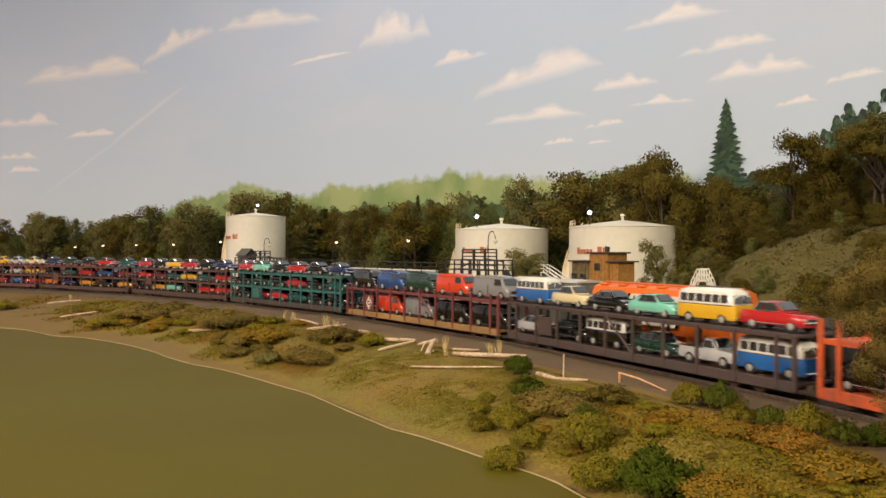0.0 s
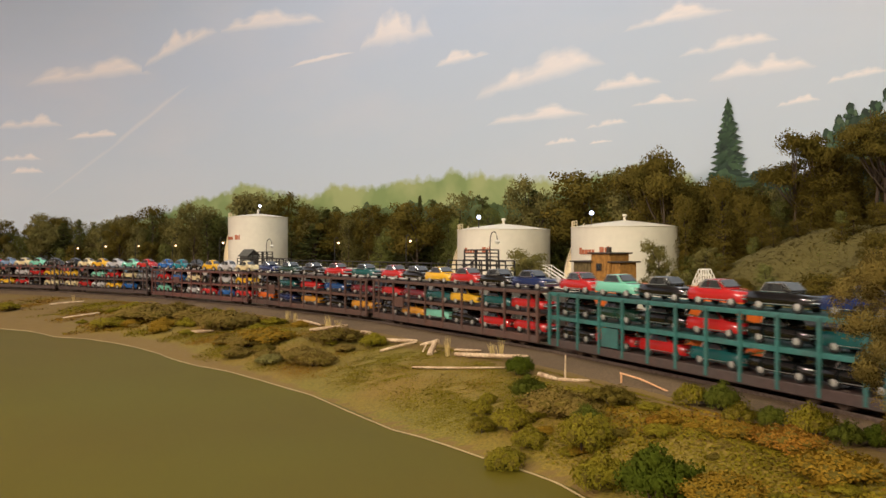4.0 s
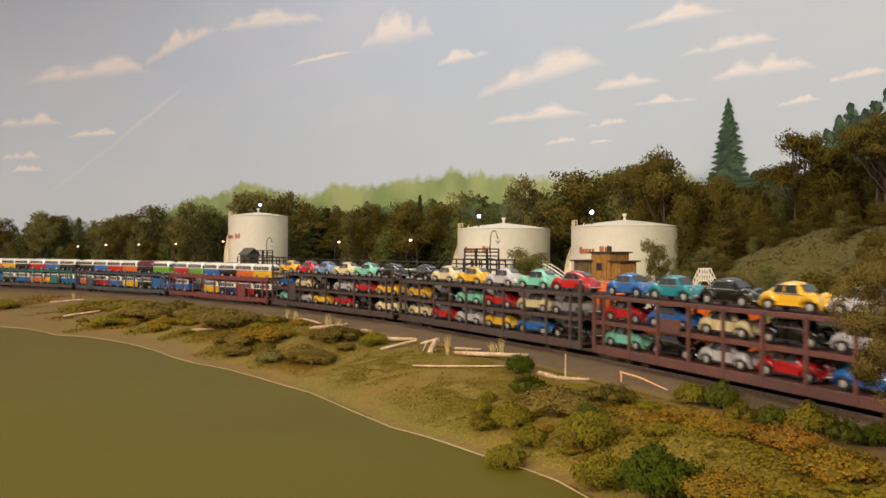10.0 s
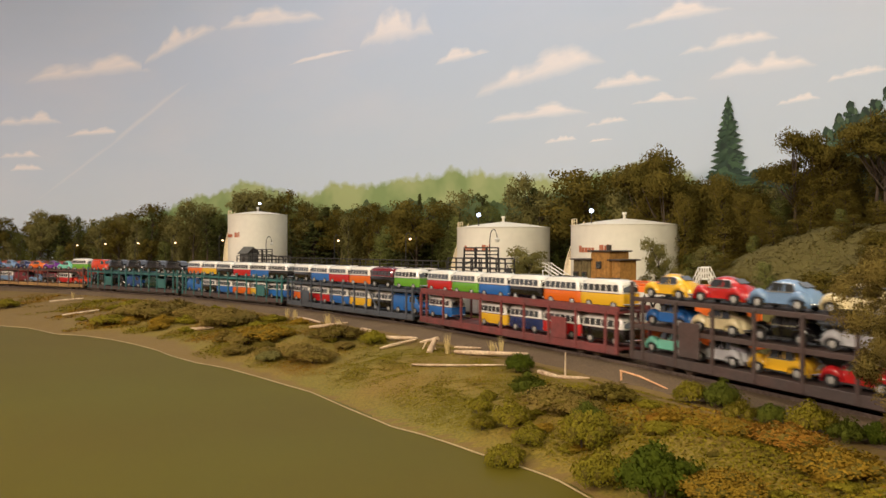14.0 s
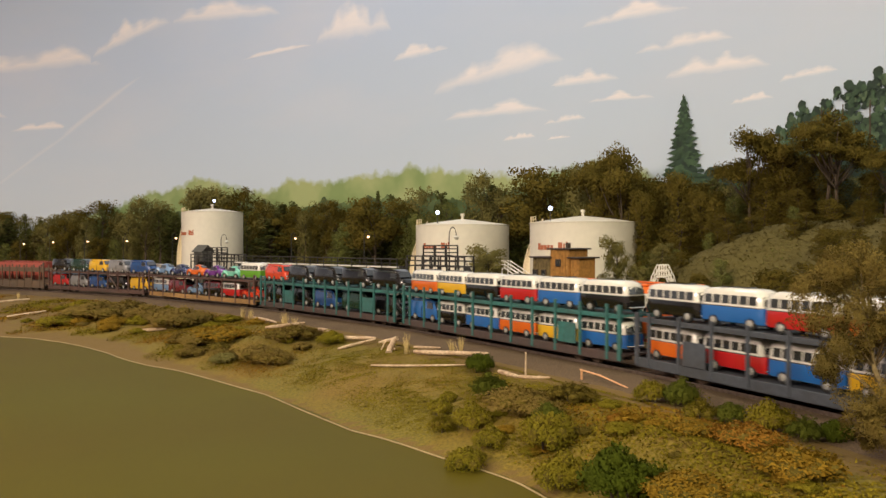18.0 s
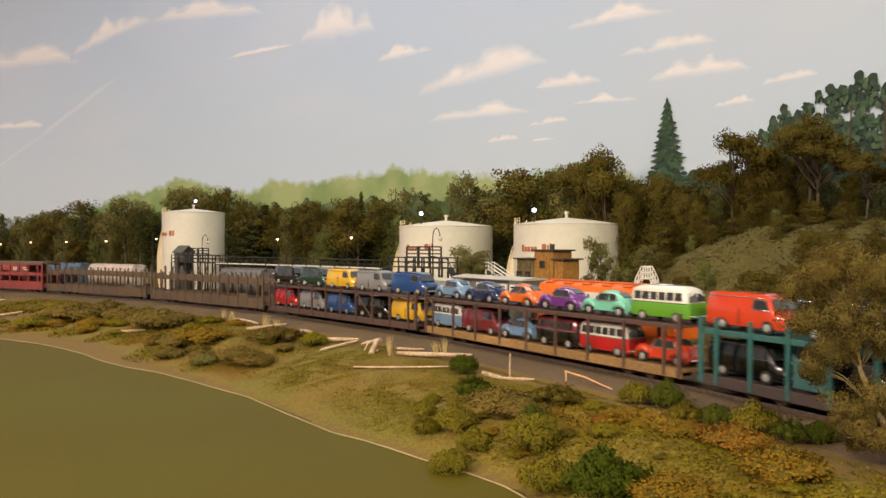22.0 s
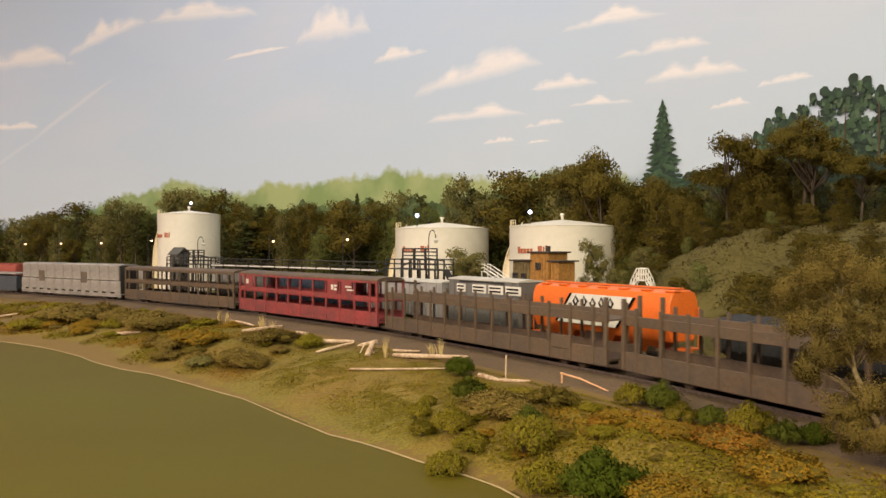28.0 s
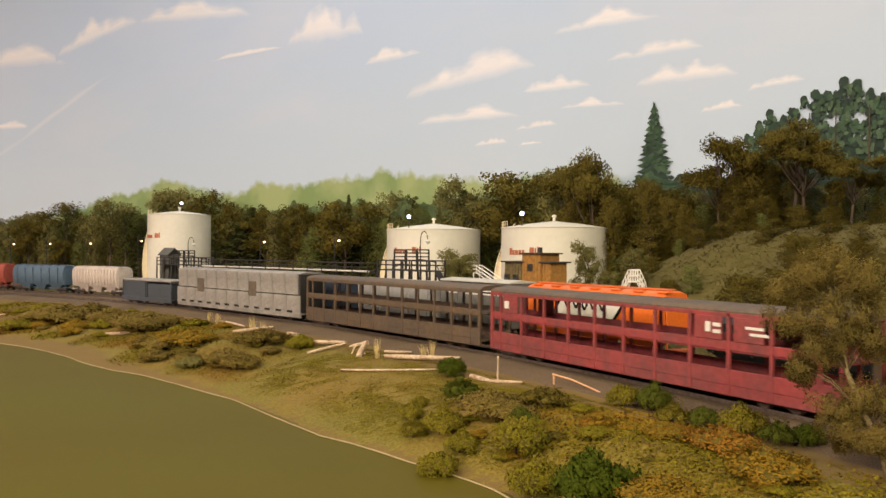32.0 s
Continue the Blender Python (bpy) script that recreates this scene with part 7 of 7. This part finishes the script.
def near_tree():
    """A leaning tree with a drooping crown in two storeys."""
    root = thing("tree", on_line(3.104, -0.046, ground_z(3.104, -0.046) - 0.002, 35) @ Matrix.Translation((0.0067, 0, 0)), "olive-leaved drooping model tree close to the track", "tree", "trees beside the lake")
    tr, crown = Shape(), Leaves()
    trunk = [(0.008, 0, 0), (0.004, 0.001, 0.014), (-0.002, -0.001, 0.029), (-0.009, 0.001, 0.047), (-0.012, 0, 0.066), (-0.014, 0, 0.088)]
    tr.tube(trunk, [0.0018, 0.0016, 0.0013, 0.0010, 0.0007, 0.0003], 8)
    random.seed(11)
    storeys = [(-0.032, 0.080, 0.010), (-0.025, 0.091, 0.010), (-0.015, 0.094, 0.010), (-0.005, 0.089, 0.010), (-0.028, 0.069, 0.011), (-0.015, 0.075, 0.014), (-0.002, 0.075, 0.011), (-0.023, 0.057, 0.009), (-0.010, 0.060, 0.010), (0.003, 0.063, 0.008), (-0.027, 0.049, 0.005),
               (-0.015, 0.031, 0.008), (-0.006, 0.036, 0.009), (0.005, 0.036, 0.010), (0.015, 0.034, 0.009), (-0.010, 0.021, 0.007), (0.002, 0.022, 0.009), (0.014, 0.018, 0.009), (0.024, 0.026, 0.009), (0.022, 0.012, 0.008)]
    for cx, cz, r in storeys:
        base = min(trunk, key=lambda q: abs(q[2] - cz * 0.72))
        for k in range(9):
            d = Vector((random.gauss(0, 1), random.gauss(0, 1.2), random.gauss(0, 0.9))).normalized() * r * random.uniform(0.4, 1.0)
            c = Vector((cx, 0, cz)) + d
            if k % 3 == 0:
                tr.tube([base, (Vector(base) + c) / 2 + Vector((0, 0, 0.004)), c], [0.0004, 0.00025, 0.0001], 4)
            for drop in range(3):
                leaf_clump(crown, c + Vector((random.gauss(0, 0.0016), random.gauss(0, 0.0016), -0.0024 * drop)), random.uniform(0.0028, 0.0056), 170, 0.00042, 1.0, Vector((cx, 0, cz - r * 0.3)))
    part("trunk", tr, pale_bark, root, "pale tan trunk and twigs", soft=True)
    part("crown", crown, LEAF["willow"], root)


near_tree()
TA, TB = (2.447, 0.094), (2.657, 0.101)
for key, s, off, top, wide in (("bushy2", 2.868, 0.235, 0.094, 1.3), ("broad2", 2.652, 0.235, 0.105, 0.55), ("broad2", TB[0] + 0.016, 0.245, TB[1] - 0.030, 0.7), ("broad2", TA[0], 0.235, TA[1], 0.95), ("broad2", TA[0] - 0.012, 0.24, TA[1] - 0.014, 0.9), ("bushy2", 2.915, 0.27, 0.112, 1.3),
                               ("bushy2", 2.70, 0.37, 0.126, 1.5), ("bushy3", 2.745, 0.29, 0.088, 1.6), ("bushy2", 2.78, 0.36, 0.12, 1.6), ("bushy2", 2.97, 0.22, 0.11, 1.4), ("bushy", 2.62, 0.36, 0.10, 1.8), ("bushy3", 2.56, 0.42, 0.10, 1.8), ("bushy2", 2.684, 0.40, 0.125, 1.3), ("bushy2", 2.674, 0.39, 0.110, 1.2), ("bushy2", 2.844, 0.30, 0.122, 1.3), ("thick", 2.876, 0.26, 0.112, 1.4), ("bushy2", 2.902, 0.30, 0.120, 1.3), ("thick", 2.852, 0.205, 0.078, 1.7)):
    plant(key, s, off, top, wide=wide)


for k in range(26):
    s, off = random.uniform(2.60, 2.97), random.uniform(0.19, 0.42)
    plant(random.choice(("bushy2", "thick", "bushy2", "bushy3")), s, off, ground_z(s, off) + random.uniform(0.016, 0.034), wide=random.uniform(1.5, 2.3))


def hillside(count):
    """Rough scrub over the hill and the ground behind the siding."""
    # The commonest tone is brown and coloured darker for the hill's weaker light.
    tones = ("heath", "olive", "green")
    shapes = {t: Leaves() for t in tones}
    for _ in range(count):
        s, off = random.uniform(2.3, 3.25), random.uniform(0.15, 0.58)
        z = ground_z(s, off)
        d = noise.noise(Vector((s * 14, off * 14, 9.1)))
        if random.random() > 0.9 + d:
            continue
        x, y, _ = rail_at(s, off)
        size = random.uniform(0.0007, 0.0016)
        q = noise.noise(Vector((s * 20, off * 20, 2.2))) + random.gauss(0, 0.2)
        p = Vector((x, y, z + size * 0.4 + max(0.0, d) * 0.008 * random.random()))
        a = Vector((random.gauss(0, 1), random.gauss(0, 1), random.gauss(0, 0.18))).normalized() * size
        b = Vector((-a.y, a.x, random.gauss(0, 0.15) * size)).normalized() * size * 0.8
        shapes["green" if q > 0.55 else "olive" if q > 0.22 else "heath"].leaf(p, a, b, Vector((random.gauss(0, 0.3), random.gauss(0, 0.3), 1.0)).normalized())
    for t in tones:
        ob = new("hillside_scrub", shapes[t].mesh("hillside_scrub", LEAF[t]))
        ob.location.z = Z0
        tagged(ob, TONE[t] + " scrub covering the hillside", "ground cover", kind="stuff")


def flock(count, tones):
    """Loose turf, leaf litter and grass blades strewn over the bank."""
    shapes = {t: Shape() for t in tones}
    for _ in range(count):
        s = 1.45 + 1.75 * random.random() ** 0.8
        shore = lerp_table(SHORE, s)
        off = random.uniform(shore + 0.012, -0.040)
        t = (off + 0.045) / (shore + 0.045)
        d = noise.noise(Vector((s * 16, off * 16, 1.7)))
        thick = 0.55 + 0.35 * smooth(2.55, 2.8, s) + d * 1.2 - 1.1 * smooth(0.72, 1.0, t) - 0.25 * smooth(2.2, 1.8, s)
        if random.random() > thick:
            continue
        q = noise.noise(Vector((s * 11, off * 11, 6.4))) * 0.8 + random.gauss(0, 0.14)
        q += 0.22 * smooth(2.92, 3.02, s) + 0.08 * smooth(2.6, 2.4, s) - 0.16 * smooth(2.55, 2.65, s) * smooth(2.95, 2.85, s)
        tone = tones[0] if q > 0.20 else tones[2] if q > 0.04 else tones[1]
        x, y, _ = rail_at(s, off)
        z = ground_z(s, off)
        up = max(smooth(2.88, 2.98, s), smooth(2.62, 2.5, s))
        size = random.uniform(0.0004, 0.0010) * (1 + 0.9 * smooth(2.6, 1.8, s) + 0.15 * smooth(2.88, 2.98, s))
        p = Vector((x, y, z + size * (0.12 + 0.5 * up * random.random())))
        a = Vector((random.gauss(0, 1), random.gauss(0, 1), random.gauss(0, 0.16 + 0.25 * up))).normalized() * size
        b = Vector((-a.y, a.x, random.gauss(0, 0.2) * size)).normalized() * size * 0.8
        shapes[tone].add([p - a, p + b, p + a * 0.9 + Vector((0, 0, size * 0.25)), p - b], [(0, 1, 2), (0, 2, 3)])
    for t in tones:
        sh = shapes[t]
        me = bpy.data.meshes.new("ground_cover")
        me.from_pydata(sh.v, [], sh.f)
        me.materials.append(TURF[t])
        ob = new("ground_cover", me)
        ob.location.z = Z0
        tagged(ob, TONE[t] + " turf and leaf litter strewn on the bank", "ground cover", kind="stuff")


flock(230000, ("rusty", "moss", "ochre"))
hillside(90000)
motions()
